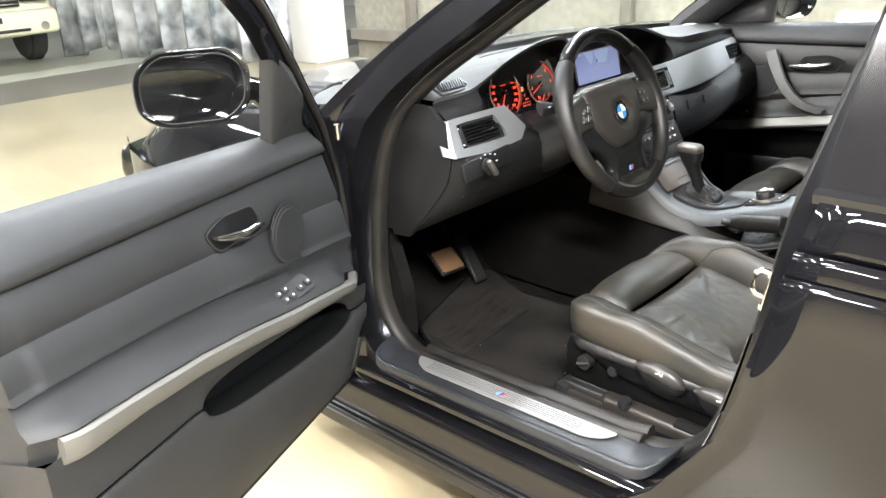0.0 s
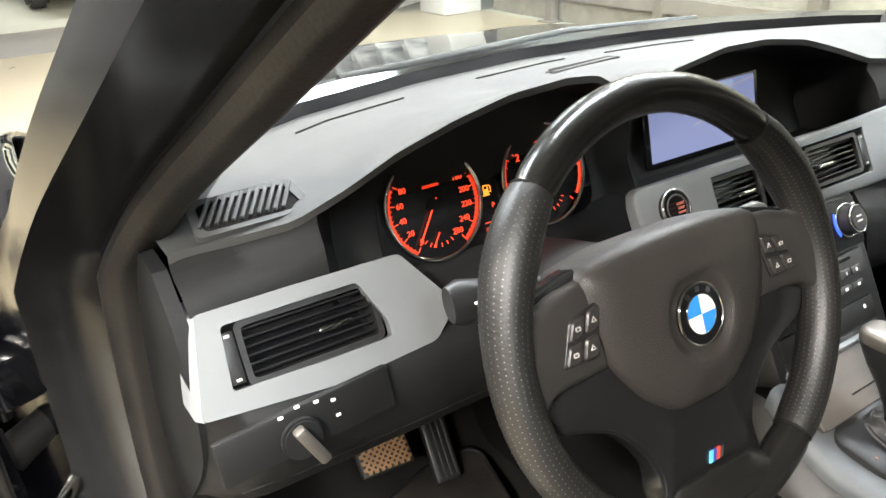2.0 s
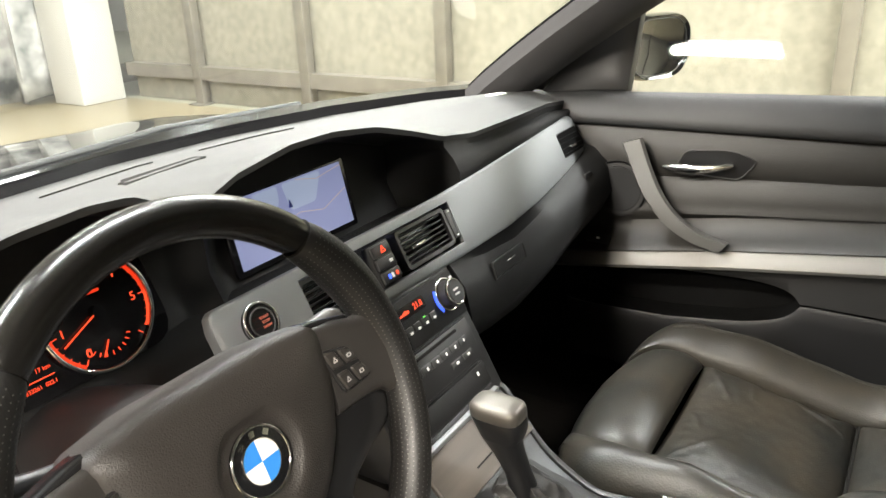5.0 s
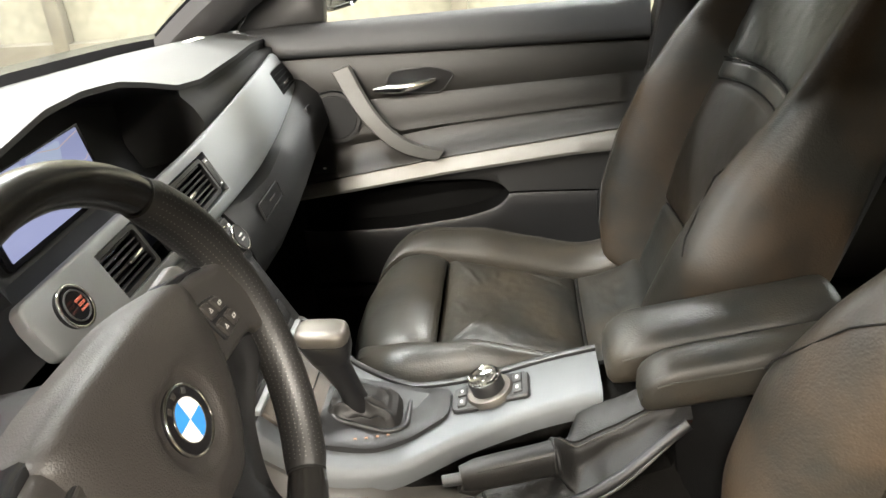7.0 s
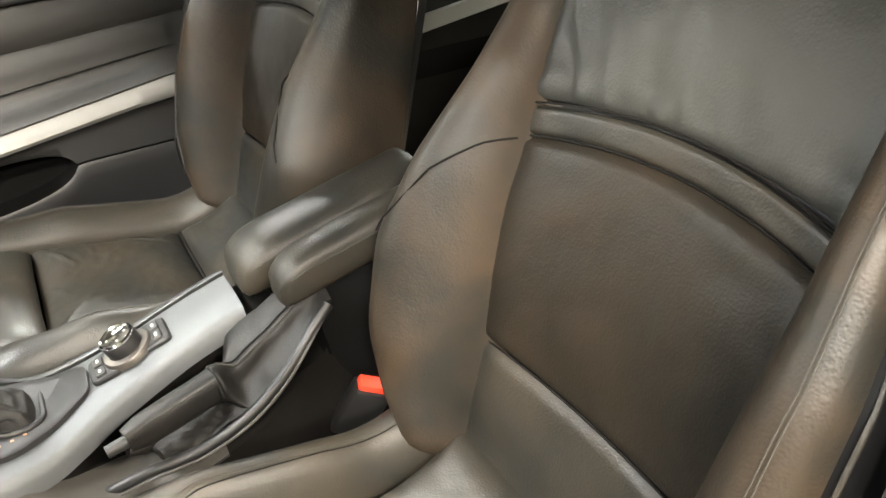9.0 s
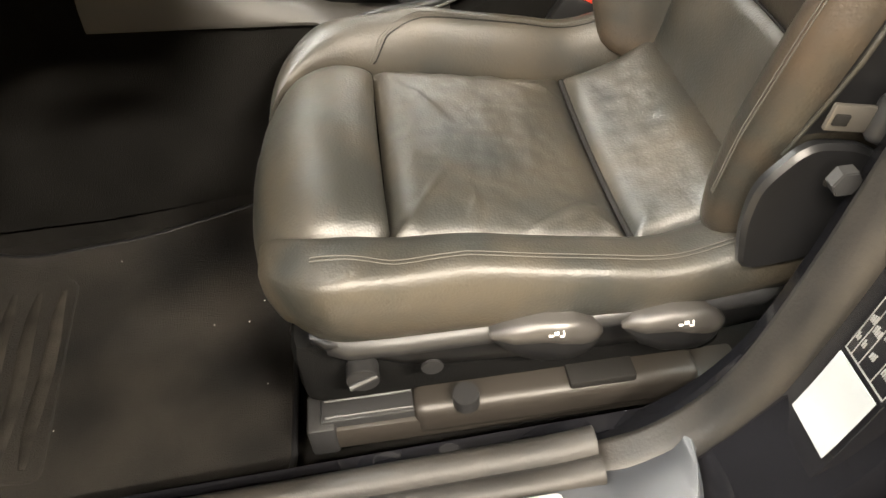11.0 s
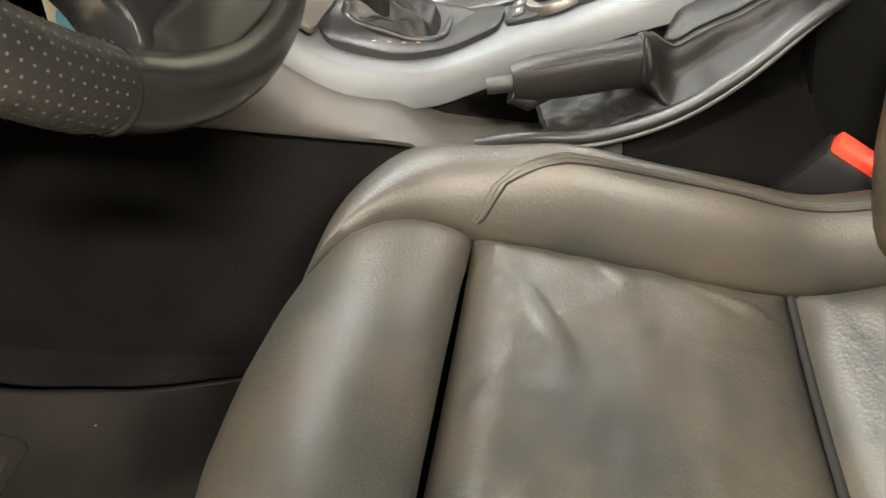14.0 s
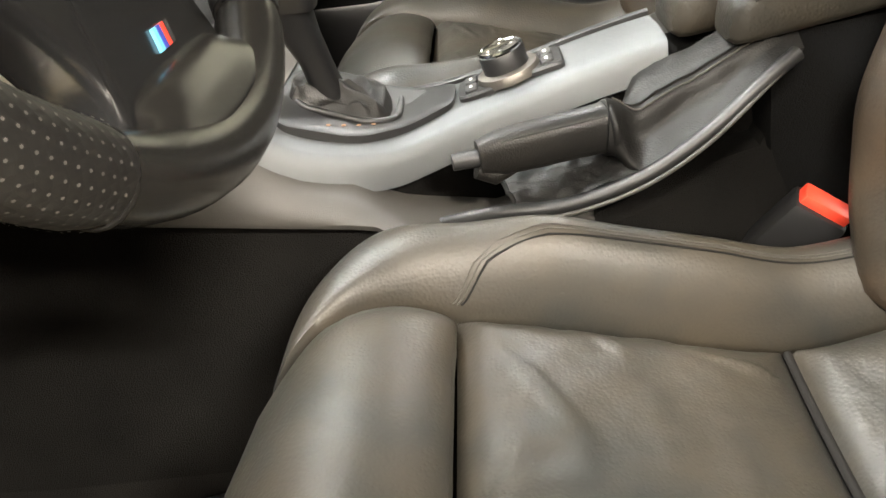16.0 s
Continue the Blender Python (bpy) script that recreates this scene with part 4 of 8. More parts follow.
            pull = 0.105 * f ** 2.2
            ww = 0.245 - pull
            inner = 0.163 - 0.55 * pull
            low = 0.478 if y < 0 else 0.478 - 0.02 * f
            low = min(low, z0 - 0.01)
            o = [(inner, z0 - 0.012), (inner + 0.002, z0 + 0.004), (inner + 0.012, z0 + h * 0.68), (inner + 0.030, z0 + h * 0.98), (inner + 0.046, z0 + h), (ww - 0.018, z0 + h * 0.70), (ww - 0.004, z0 + h * 0.15), (ww, z0 - 0.018), (ww - 0.002, (z0 + low) / 2), (ww - 0.012, low), (inner, low)]
            if side < 0:
                # the door side has a crisp stitched crest over a flat flank
                cr = max(0.02, 1 - f)
                o = [(inner, z0 - 0.012), (inner + 0.002, z0 + 0.004), (inner + 0.014, z0 + h * 0.62), (inner + 0.034, z0 + h * 0.93), (ww - 0.030, z0 + h * 1.02), (ww - 0.011, z0 + h * 1.0), (ww - 0.003 * cr, z0 + h * 0.80), (ww + 0.002, z0 + h * 0.30), (ww + 0.003, (z0 + low) / 2), (ww - 0.008, low), (inner, low)]
            rings.append([P(side * a, y, z + 0.0012 * noise.noise(Vector((a * 30, y * 30, side)))) for a, z in o])
        ob = loft("seat_bolster", rings, LEATHER, st, "rounded leather side bolster", smooth=70)
        sub = ob.modifiers.new("round", "SUBSURF")
        sub.levels = sub.render_levels = 1
        hs = [(-0.47, 0.03), (-0.40, 0.046), (-0.30, 0.060), (-0.17, 0.062), (-0.08, 0.040), (-0.02, 0.018)]
        rise = [(0, 0.02), (0.002, 0.08), (0.012, 0.655), (0.030, 0.955), (0.046, 0.985)]
        if side > 0:
            # the piping climbs from the corner of the seat panel and runs back below the crest
            way = spline([(-0.104, 0.000), (-0.111, 0.004), (-0.121, 0.010), (-0.136, 0.017), (-0.158, 0.023), (-0.20, 0.027), (-0.27, 0.028), (-0.36, 0.027), (-0.45, 0.024)], 60)
            for extra, rad, mt in ((0.0, 0.0010, SEAM), (0.0030, 0.0006, THREAD), (0.0060, 0.0006, THREAD)):
                pts = []
                for w in way:
                    y, off = w[0] + extra * max(0, 1 - (-0.104 - w[0]) / 0.05), w[1] + extra * min(1, (-0.104 - w[0]) / 0.03)
                    pts.append(P(0.163 + off, y, mid(y) + lerp(y, hs) * lerp(off, rise) - 0.0001))
                tube("stitch", pts, rad, mt, ob, n=5)
            return ob
        for off in (0.058, 0.0625):
            pts = []
            for y in np.linspace(-0.44, -0.03, 40):
                pts.append(P(-(0.163 + off - 0.02 * max(0, (y + 0.10) / 0.07)), y, mid(y) + lerp(y, hs) * 0.63 + 0.0007))
            tube("stitch", pts, 0.0006, THREAD, ob, n=5)
        return ob
    bolster(1)
    bolster(-1)
    tube("seam", [P(a, -0.1055, crown(a, -0.105) - 0.016) for a in np.linspace(-0.16, 0.16, 20)], 0.004, SEAM, st, n=6)
    tube("seam", [P(a, -0.3425, crown(a, -0.343) - 0.008) for a in np.linspace(-0.155, 0.155, 20)], 0.0035, SEAM, st, n=6)
    # Shade under the cushion is put into this base's black.
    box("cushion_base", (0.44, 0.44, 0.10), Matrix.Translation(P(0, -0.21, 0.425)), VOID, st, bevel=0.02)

    # plastic side shield with its levers, on the door side
    rings = []
    for y, zb, k in ((-0.475, 0.455, 0.4), (-0.465, 0.425, 0.9), (-0.40, 0.418, 1), (-0.30, 0.417, 1), (-0.215, 0.420, 1), (-0.15, 0.424, 1), (-0.10, 0.434, 1), (-0.06, 0.456, 0.95), (-0.03, 0.472, 0.8), (-0.016, 0.482, 0.3)):
        f = 0.497 - zb
        rings.append([P(-0.222 - q * k, y, 0.497 - f * w) for q, w in ((0, 0), (0.018, 0.02), (0.021, 0.12), (0.019, 0.35), (0.013, 0.65), (0.004, 0.93), (-0.004, 1.0), (-0.012, 0.98))])
    loft("side_shield", rings, SHIELD, st, "glossy black plastic seat shield", smooth=60)
    loft("shield_ledge", [[P(-0.226 - q[0] * k, y, 0.4915 + q[1]) for q in ((0, -0.014), (0.019, -0.016), (0.023, -0.010), (0.0225, -0.002), (0.018, 0.004), (0.010, 0.007), (0, 0.008))] for y, k in ((-0.455, 0.7), (-0.44, 0.95), (-0.30, 1), (-0.10, 1), (-0.05, 0.9), (-0.03, 0.4))], PLASTIC, st, smooth=60)
    for y0, y1, zc in ((-0.180, -0.286, 0.0), (-0.303, -0.404, -0.010)):
        blade, low = [], []
        for f in np.linspace(0, 1, 16):
            y = y0 + (y1 - y0) * f
            zt = zc + lerp(f, [(0, 0.496), (0.15, 0.505), (0.45, 0.511), (0.75, 0.506), (0.92, 0.494), (1, 0.482)])
            zl = zc + lerp(f, [(0, 0.492), (0.15, 0.488), (0.5, 0.488), (0.8, 0.476), (1, 0.476)])
            zb = zc + lerp(f, [(0, 0.488), (0.2, 0.462), (0.45, 0.447), (0.75, 0.446), (0.92, 0.458), (1, 0.474)])
            ww = lerp(f, [(0, 0.014), (0.2, 0.023), (0.6, 0.027), (0.9, 0.022), (1, 0.012)])
            blade.append([P(-0.240 - q * ww, y, zl + (zt - zl) * w) for q, w in ((0, 0.1), (0.9, 0.0), (1.0, 0.12), (0.97, 0.60), (0.84, 0.90), (0.6, 1.0), (0, 1.0))])
            low.append([P(-0.240 - q * ww, y, zb + (zl - zb) * w) for q, w in ((0, 0), (0.5, 0.02), (0.78, 0.25), (0.88, 0.7), (0.86, 1.02), (0, 1.02))])
        lv = loft("seat_lever", blade, LEVER, st, "dark grey moulded seat adjuster lever", smooth=60)
        loft("lever_body", low, SHIELD, lv, smooth=60)
        ym = y0 * 0.45 + y1 * 0.55
        for q in range(3):
            box("symbol", (0.0012, 0.004, 0.0030 + 0.003 * (q == 0)), Matrix.Translation(P(-0.2650, ym + 0.005 * q - 0.005, 0.4995 + zc + 0.0015 * (q % 2))) @ pose(0, 0, 0, 0, 25 * sgn, 0), WHITE_MARK, lv, bevel=0)
    disc("shield_plug", Matrix.Translation(P(-0.243, -0.125, 0.45)) @ pose(0, 0, 0, 0, 90, 0), 0.011, 0.003, PLASTIC, st, n=16)
    kn = disc("thigh_knob", Matrix.Translation(P(-0.236, -0.058, 0.446)) @ pose(0, 0, 0, 0, 90, 0), 0.016, 0.02, PLASTIC, st, n=16)
    tube("thigh_grip", [P(-0.245, -0.072, 0.450), P(-0.25, -0.045, 0.443)], 0.003, PLASTIC_GREY, kn)
    # rails on the floor
    for a in (-0.222, 0.19):
        rl = box("seat_rail", (0.045, 0.46, 0.034), Matrix.Translation(P(a, -0.22, 0.350)), RAIL, st, "dark brown-grey seat rail", bevel=0.006)
        box("rail_slide", (0.034, 0.10, 0.030), Matrix.Translation(P(a, -0.055, 0.362)), PLASTIC, rl, bevel=0.003)
        for q in (-0.012, 0.008):
            tube("rail_edge", [P(a + q, -0.01, 0.3785), P(a + q, -0.10, 0.3785)], 0.0016, PLASTIC_GREY, rl, n=6)
        box("rail_slot", (0.030, 0.070, 0.012), Matrix.Translation(P(a - 0.006, -0.297, 0.384)), SEAM, rl, bevel=0.003)
        box("rail_end", (0.05, 0.03, 0.044), Matrix.Translation(P(a, -0.005, 0.352)), PLASTIC, rl, bevel=0.005)
        box("rail_cover", (0.05, 0.30, 0.045), Matrix.Translation(P(a, -0.25, 0.362)), RAIL, rl, bevel=0.012, seg=3)
        disc("rail_knob", Matrix.Translation(P(a - 0.018, -0.155, 0.388)), 0.014, 0.018, PLASTIC, rl, n=16)

    # backrest
    def B(a, h, d):
        """a across, h up along the backrest, d out of its face."""
        t = radians(19)
        return P(a, -0.455 - h * math.sin(t) + d * math.cos(t), 0.535 + h * math.cos(t) + d * math.sin(t))

    def half(h):
        return lerp(h, [(0, 0.142), (0.10, 0.150), (0.24, 0.162), (0.36, 0.172), (0.48, 0.172), (0.62, 0.152), (0.70, 0.12)])
    OUT = Vector((0, 1, 0.3))

    def arch(a):
        return 0.021 * (1 - min(1.0, abs(a) / 0.17) ** 2)
    EU, EV = 0.31, 0.14
    patch("back_lower_panel", lambda u, v: B((-1 + 2 * u) * (half(0.1) + 0.014), -0.02 + 0.143 * v, 0.012 * (1 - (2 * u - 1) ** 2) * -1), 24, 20, 0.003, LEATHER, thick=0.004, edge=0.004)
    EV = 0.22

    def back_mid(u, v):
        h0 = 0.126 + 0.226 * v
        a = (-1 + 2 * u) * (half(h0) + 0.014)
        return B(a, 0.126 + (0.226 + arch(a)) * v, -0.012 * (1 - (2 * u - 1) ** 2) + 0.008 * math.sin(v * 3.1))
    patch("back_centre_panel", back_mid, 40, 34, 0.003, LEATHER_SHADED, "wide leather backrest panel darkened for shade", thick=0.004, edge=0.004)

    def band(u, v):
        a = (-1 + 2 * u) * (half(0.37) + 0.014)
        return B(a, 0.3545 + arch(a) + 0.029 * v, -0.012 * (1 - (2 * u - 1) ** 2))
    EV = 0.05
    patch("back_band", band, 40, 12, 0.002, LEATHER, thick=0.003, edge=0.003)

    def upper(u, v):
        h = 0.3855 + arch((-1 + 2 * u) * 0.155) + (0.27 - arch((-1 + 2 * u) * 0.155)) * v
        return B((-1 + 2 * u) * (half(h) + 0.014), h, -0.012 * (1 - (2 * u - 1) ** 2) - 0.03 * v ** 3)
    EV = 0.25
    patch("back_upper_panel", upper, 70, 56, 0.003, LEATHER_LIT, "leather shoulder panel lightened for window light, with faint creases", thick=0.004, edge=0.004, crease=(14, 6, 6))
    for k in (0.3515, 0.3810, 0.3855):
        tube("seam", [B(a, k + arch(a) + 0.002, 0.000 - 0.012 * (1 - (a / 0.158) ** 2) + (0.001 if k > 0.383 else -0.003)) for a in np.linspace(-0.17, 0.17, 30)], 0.0012, SEAM, st, n=5)
    tube("seam", [B(a, 0.1245, -0.003 - 0.012 * (1 - (a / 0.152) ** 2)) for a in np.linspace(-0.15, 0.15, 20)], 0.0012, SEAM, st, n=5)
    INNER = [(-0.03, 0.055), (0.03, 0.084), (0.10, 0.104), (0.20, 0.106), (0.30, 0.088), (0.40, 0.050), (0.52, 0.020), (0.68, -0.02)]
    WIDE_IN = [(-0.03, 0.192), (0.03, 0.234), (0.10, 0.276), (0.20, 0.297), (0.32, 0.270), (0.45, 0.235), (0.60, 0.200), (0.68, 0.16)]
    WIDE_OUT = [(-0.03, 0.206), (0.03, 0.226), (0.10, 0.245), (0.20, 0.256), (0.32, 0.252), (0.45, 0.231), (0.60, 0.190), (0.68, 0.15)]
    OUTER = [(-0.03, 0.055), (0.03, 0.084), (0.10, 0.104), (0.20, 0.112), (0.30, 0.106), (0.40, 0.086), (0.52, 0.050), (0.68, 0.0)]
    for side in (1, -1):
        rings = []
        for h in np.linspace(-0.03, 0.68, 36):
            w = half(h)
            d = lerp(h, INNER)
            wide = lerp(h, WIDE_IN)
            if side < 0:
                wide = lerp(h, WIDE_OUT)
            back = -0.115 * min(1, 0.45 + 4 * max(0, h))
            if side < 0:
                d = lerp(h, OUTER)
            o = [(w, -0.014), (w + 0.001, d * 0.10), (w + (wide - w) * 0.16, d * 0.60), (w + (wide - w) * 0.42, d * 0.95), (w + (wide - w) * 0.74, d * 1.0), (wide - (0.006 if side > 0 else 0.001), d * (0.74 if side > 0 else 0.84)), (wide + 0.002, d * 0.30), (wide + 0.001, -0.01), (wide - 0.010, back * 0.6), (wide - 0.04, back), (w - 0.03, back), (w - 0.03, -0.02)]
            rings.append([B(side * a, h, q) for a, q in o])
        ob = loft("back_bolster", rings, LEATHER_FLANK, st, "leather backrest bolster, browner for wear and painted warm light", smooth=70)
        sub = ob.modifiers.new("round", "SUBSURF")
        sub.levels = sub.render_levels = 1
        for k in (0.0, 0.005) if side < 0 else ():
            pts = []
            for h in np.linspace(0.03, 0.60, 40):
                wd = lerp(h, WIDE_OUT if side < 0 else WIDE_IN)
                dd = lerp(h, OUTER if side < 0 else INNER)
                f = 0.74 - k * 8
                pts.append(B(side * (half(h) + (wd - half(h)) * f), h, dd * 0.972))
            tube("stitch", pts, 0.0007, THREAD, ob, n=5)
        if side < 0:
            # black backing behind the piped edge of the bolster
            rows, edge_line = [], []
            for h in np.linspace(0.10, 0.62, 24):
                k = min(1.0, (h - 0.10) / 0.08)
                wd, dd, bk = lerp(h, WIDE_OUT) + 0.005 * k - 0.004 * (1 - k), lerp(h, OUTER), -0.115
                edge_line.append(B(-wd, h, dd * 0.70))
                rows.append([B(-a, h, q) for a, q in ((wd - 0.010, dd * 0.68), (wd - 0.001, dd * 0.69), (wd + 0.001, dd * 0.55), (wd, dd * 0.2), (wd - 0.004, bk * 0.5), (wd - 0.03, bk - 0.003), (wd - 0.06, bk - 0.003))])
            loft("bolster_backing", rows, VENT_BLACK, ob, "black plastic bolster backing", closed=False, smooth=60)
            tube("piping", edge_line, 0.0022, LEATHER, ob, n=6)
        if side > 0:
            pts = []
            for f in np.linspace(0.02, 0.80, 24):
                h = 0.350 - 0.05 * f - 0.16 * f * f
                q = lerp(f, [(0, 0.10), (0.16, 0.60), (0.42, 0.95), (0.74, 1.0), (0.9, 0.85)])
                pts.append(B(half(h) + (lerp(h, WIDE_IN) - half(h)) * f, h, lerp(h, INNER) * q * 0.965 + 0.001))
            tube("stitch", pts, 0.0012, SEAM, ob, n=5)
    rings = []
    for h in np.linspace(-0.06, 0.69, 12):
        w = lerp(h, [(-0.06, 0.20), (0.2, 0.235), (0.45, 0.205), (0.69, 0.13)])
        rings.append([B(a, h, q) for a, q in ((-w, -0.10), (-w * 0.9, -0.125), (0, -0.135), (w * 0.9, -0.125), (w, -0.10), (w * 0.8, -0.02), (-w * 0.8, -0.02))])
    loft("back_shell", rings, PLASTIC, st, "black plastic backrest shell")
    for a in (-0.05, 0.05):
        tube("headrest_post", [B(a, 0.66, -0.05), B(a, 0.75, -0.055)], 0.007, CHROME, st)
    rings = []
    for h in np.linspace(0.70, 0.90, 10):
        f = (h - 0.70) / 0.20
        w = 0.13 * max(0, 1 - (2 * f - 1) ** 4) ** 0.5 + 0.005
        d = 0.05 * max(0, 1 - (2 * f - 1) ** 4) ** 0.5 + 0.003
        rings.append([B(w * math.cos(x), h, -0.05 + d * math.sin(x)) for x in np.linspace(0, 2 * math.pi, 20)[:-1]])
    loft("headrest", rings, LEATHER, st, smooth=70)
    # hinge cover at the door side
    rim = rounded([(-0.388, 0.600), (-0.392, 0.640), (-0.425, 0.676), (-0.467, 0.669), (-0.506, 0.642), (-0.508, 0.585), (-0.452, 0.550), (-0.396, 0.546)], 0.016)
    hc = plate("recliner_cover", rim, Matrix(((0, 0, -sgn, cx - sgn * 0.253), (1, 0, 0, dy), (0, 1, 0, dz), (0, 0, 0, 1))), 0.010, VENT_BLACK, st, "black plastic recliner cover", bevel=0.004)
    disc("bolt", Matrix.Translation(P(-0.2600, -0.451, 0.639)) @ pose(0, 0, 0, 0, 90, 0), 0.008, 0.006, KNOB_CAP, hc, n=12)
    return st


seat("driver_seat", -0.378, 1, 0.0, 0.0, "black leather sports seat beside the open door")
seat("passenger_seat", 0.372, -1, 0.038, 0.014, "black leather sports seat beside the closed door")


# ---- steering wheel ----
WHEEL = facing((-0.367, 0.045, 0.909), (0, -0.927, 0.375), (0, 0.375, 0.927))


def steering_wheel():
    sw = thing("steering_wheel", tuple(WHEEL.translation), "three-spoke black leather steering wheel with worn shine", "steering wheel")
    R = 0.170

    def rim(a0, a1, material, nm, label, r0, grow):
        n = max(6, int((a1 - a0) / 4))
        rings = []
        for i in range(n + 1):
            a = radians(a0 + (a1 - a0) * i / n)
            f = i / n
            end = min(f, 1 - f) * n
            r = r0 - (0.0014 if end < 0.5 else 0)
            k = r * (1 + grow(math.degrees(a)))
            c, s = math.cos(a), math.sin(a)
            rings.append([WHEEL @ Vector(((R + k * math.cos(q)) * c, (R + k * math.cos(q)) * s, 1.12 * k * math.sin(q))) for q in np.linspace(0, 2 * math.pi, 17)[:-1]])
        ob = loft(nm, rings, material, sw, label, smooth=70)
        if material is WHEEL_PERF:
            # pinholes of the grip leather, paled to paint their glints, too many to be pieces
            verts, faces = [], []
            na = int(radians(a1 - a0) * R / 0.0042)
            for i in range(2, na - 1):
                for j in range(24):
                    a = radians(a0 + (a1 - a0) * (i + 0.5 * (j % 2)) / na)
                    q = 2 * math.pi * j / 24
                    k = r0 * (1 + grow(math.degrees(a))) + 0.00025
                    rad = Vector((math.cos(a), math.sin(a), 0))
                    nrm = (rad * math.cos(q) + Vector((0, 0, 1.12 * math.sin(q)))).normalized()
                    e1 = Vector((-math.sin(a), math.cos(a), 0))
                    e2 = nrm.cross(e1)
                    c = rad * (R + k * math.cos(q)) + Vector((0, 0, 1.12 * k * math.sin(q)))
                    b = len(verts)
                    verts += [WHEEL @ (c + (e1 * math.cos(w) + e2 * math.sin(w)) * 0.00062) for w in (0, 1.05, 2.09, 3.14, 4.19, 5.24)]
                    faces.append(tuple(range(b, b + 6)))
            finish("pinhole_grain", verts, faces, WHEEL_DOT, ob, smooth=0)
        return ob

    def thumb(a):
        return 0.16 * math.exp(-((((a + 180) % 360) - 180 - 28) / 14) ** 2) + 0.16 * math.exp(-(((a % 360) - 152) / 14) ** 2)
    rim(46, 134, WHEEL_LEATHER, "rim_top", "smooth worn leather rim", 0.0158, lambda a: 0)
    rim(134, 236, WHEEL_PERF, "rim_side", "perforated leather grip", 0.0166, thumb)
    rim(236, 304, WHEEL_LEATHER, "rim_bottom", "smooth worn leather rim", 0.0158, lambda a: 0)
    rim(304, 406, WHEEL_PERF, "rim_side", "perforated leather grip", 0.0166, thumb)
    for a in (46, 134, 236, 304):
        c, s = math.cos(radians(a)), math.sin(radians(a))
        m = WHEEL @ Matrix.Translation((R * c, R * s, 0)) @ pose(0, 0, 0, 90, 0, a)
        ring("rim_seam", m, 0.0156, 0.0012, SEAM, sw, n=20, k=6)
    # boss and air-bag lid
    o = rounded([(-0.102, 0.058), (-0.097, 0.012), (-0.084, -0.022), (-0.060, -0.054), (-0.030, -0.076), (0.030, -0.076), (0.060, -0.054), (0.084, -0.022), (0.097, 0.012), (0.102, 0.058), (0.050, 0.066), (-0.050, 0.066)], 0.014, 8)
    hub = Vector((0, -0.003))
    rings = [[WHEEL @ Vector((p.x * k, p.y * k, d)) for p in o] for k, d in ((0.80, -0.05), (0.97, -0.045), (1.01, -0.02), (1.0, -0.006), (0.975, 0.003), (0.92, 0.008), (0.80, 0.0125), (0.66, 0.0160))]
    for r, d in ((0.044, 0.0182), (0.0375, 0.0184), (0.0350, 0.0172), (0.0315, 0.0140), (0.026, 0.0128), (0.012, 0.0125), (0.002, 0.0125)):
        rings.append([WHEEL @ Vector((*(hub + (p - hub).normalized() * r), d)) for p in o])
    loft("airbag_lid", rings, AIRBAG, sw, "black grained air-bag lid with a round dish", smooth=60)
    # plastic body behind the lid: two wings and the stem down to the rim
    half_o = [(0.0, 0.060), (0.095, 0.060), (0.150, 0.046), (0.154, -0.030), (0.146, -0.050), (0.117, -0.058), (0.086, -0.072), (0.064, -0.098), (0.054, -0.122), (0.060, -0.150), (0.0, -0.154)]
    bo = rounded(half_o[1:-1] + [(-x, y) for x, y in half_o[1:-1][::-1]], 0.012, 5)
    sb = loft("spoke_body", [[WHEEL @ Vector((p.x * k, p.y * k - 0.004 * (1 - k), d)) for p in bo] for k, d in ((0.96, -0.030), (1.0, -0.024), (1.0, -0.010), (0.985, -0.005), (0.95, -0.003), (0.60, -0.002), (0.05, -0.002))], WHEEL_GLOSS, sw, "glossy black spoke body", smooth=50)
    # side spokes
    for s in (-1, 1):
        rings = []
        for f in np.linspace(0, 1, 12):
            x = s * (0.090 + 0.066 * f)
            yt, yb = lerp(f, [(0, 0.056), (0.5, 0.050), (0.8, 0.044), (1, 0.050)]), lerp(f, [(0, -0.020), (0.5, -0.020), (0.8, -0.022), (1, -0.034)])
            d = 0.004 + 0.005 * f
            rings.append([WHEEL @ Vector((x + s * q, y, z)) for y, z, q in ((yt, d - 0.010, 0), (yt - 0.004, d - 0.002, 0), (yt - 0.010, d, 0), (0.5 * (yt + yb), d + 0.001, 0.004 * (1 - f)), (yb + 0.010, d, 0), (yb + 0.004, d - 0.002, 0), (yb, d - 0.010, 0), (yb + 0.004, d - 0.022, 0), (yt - 0.004, d - 0.022, 0))])
        sp = loft("spoke", rings, SPOKE, sw, "satin dark grey spoke with four keys", smooth=50)
        kf = [(0.088, 0.036), (0.118, 0.029), (0.132, -0.003), (0.099, -0.004)]
        fr = plate("key_frame", rounded([(s * x, y) for x, y in (kf if s > 0 else kf)], 0.004), WHEEL @ pose(0, 0, 0.0052, 0, 0, 0), 0.0030, PLASTIC, sp, bevel=0.001)
        for i in range(4):
            a, b = (i % 2) * 0.5 + 0.25, (i // 2) * 0.5 + 0.25
            q = [Vector(p) for p in kf]

            def at(u, v):
                return (q[0] * (1 - u) + q[1] * u) * (1 - v) + (q[3] * (1 - u) + q[2] * u) * v
            cor = [at(a - 0.20, b - 0.20), at(a + 0.20, b - 0.20), at(a + 0.20, b + 0.20), at(a - 0.20, b + 0.20)]
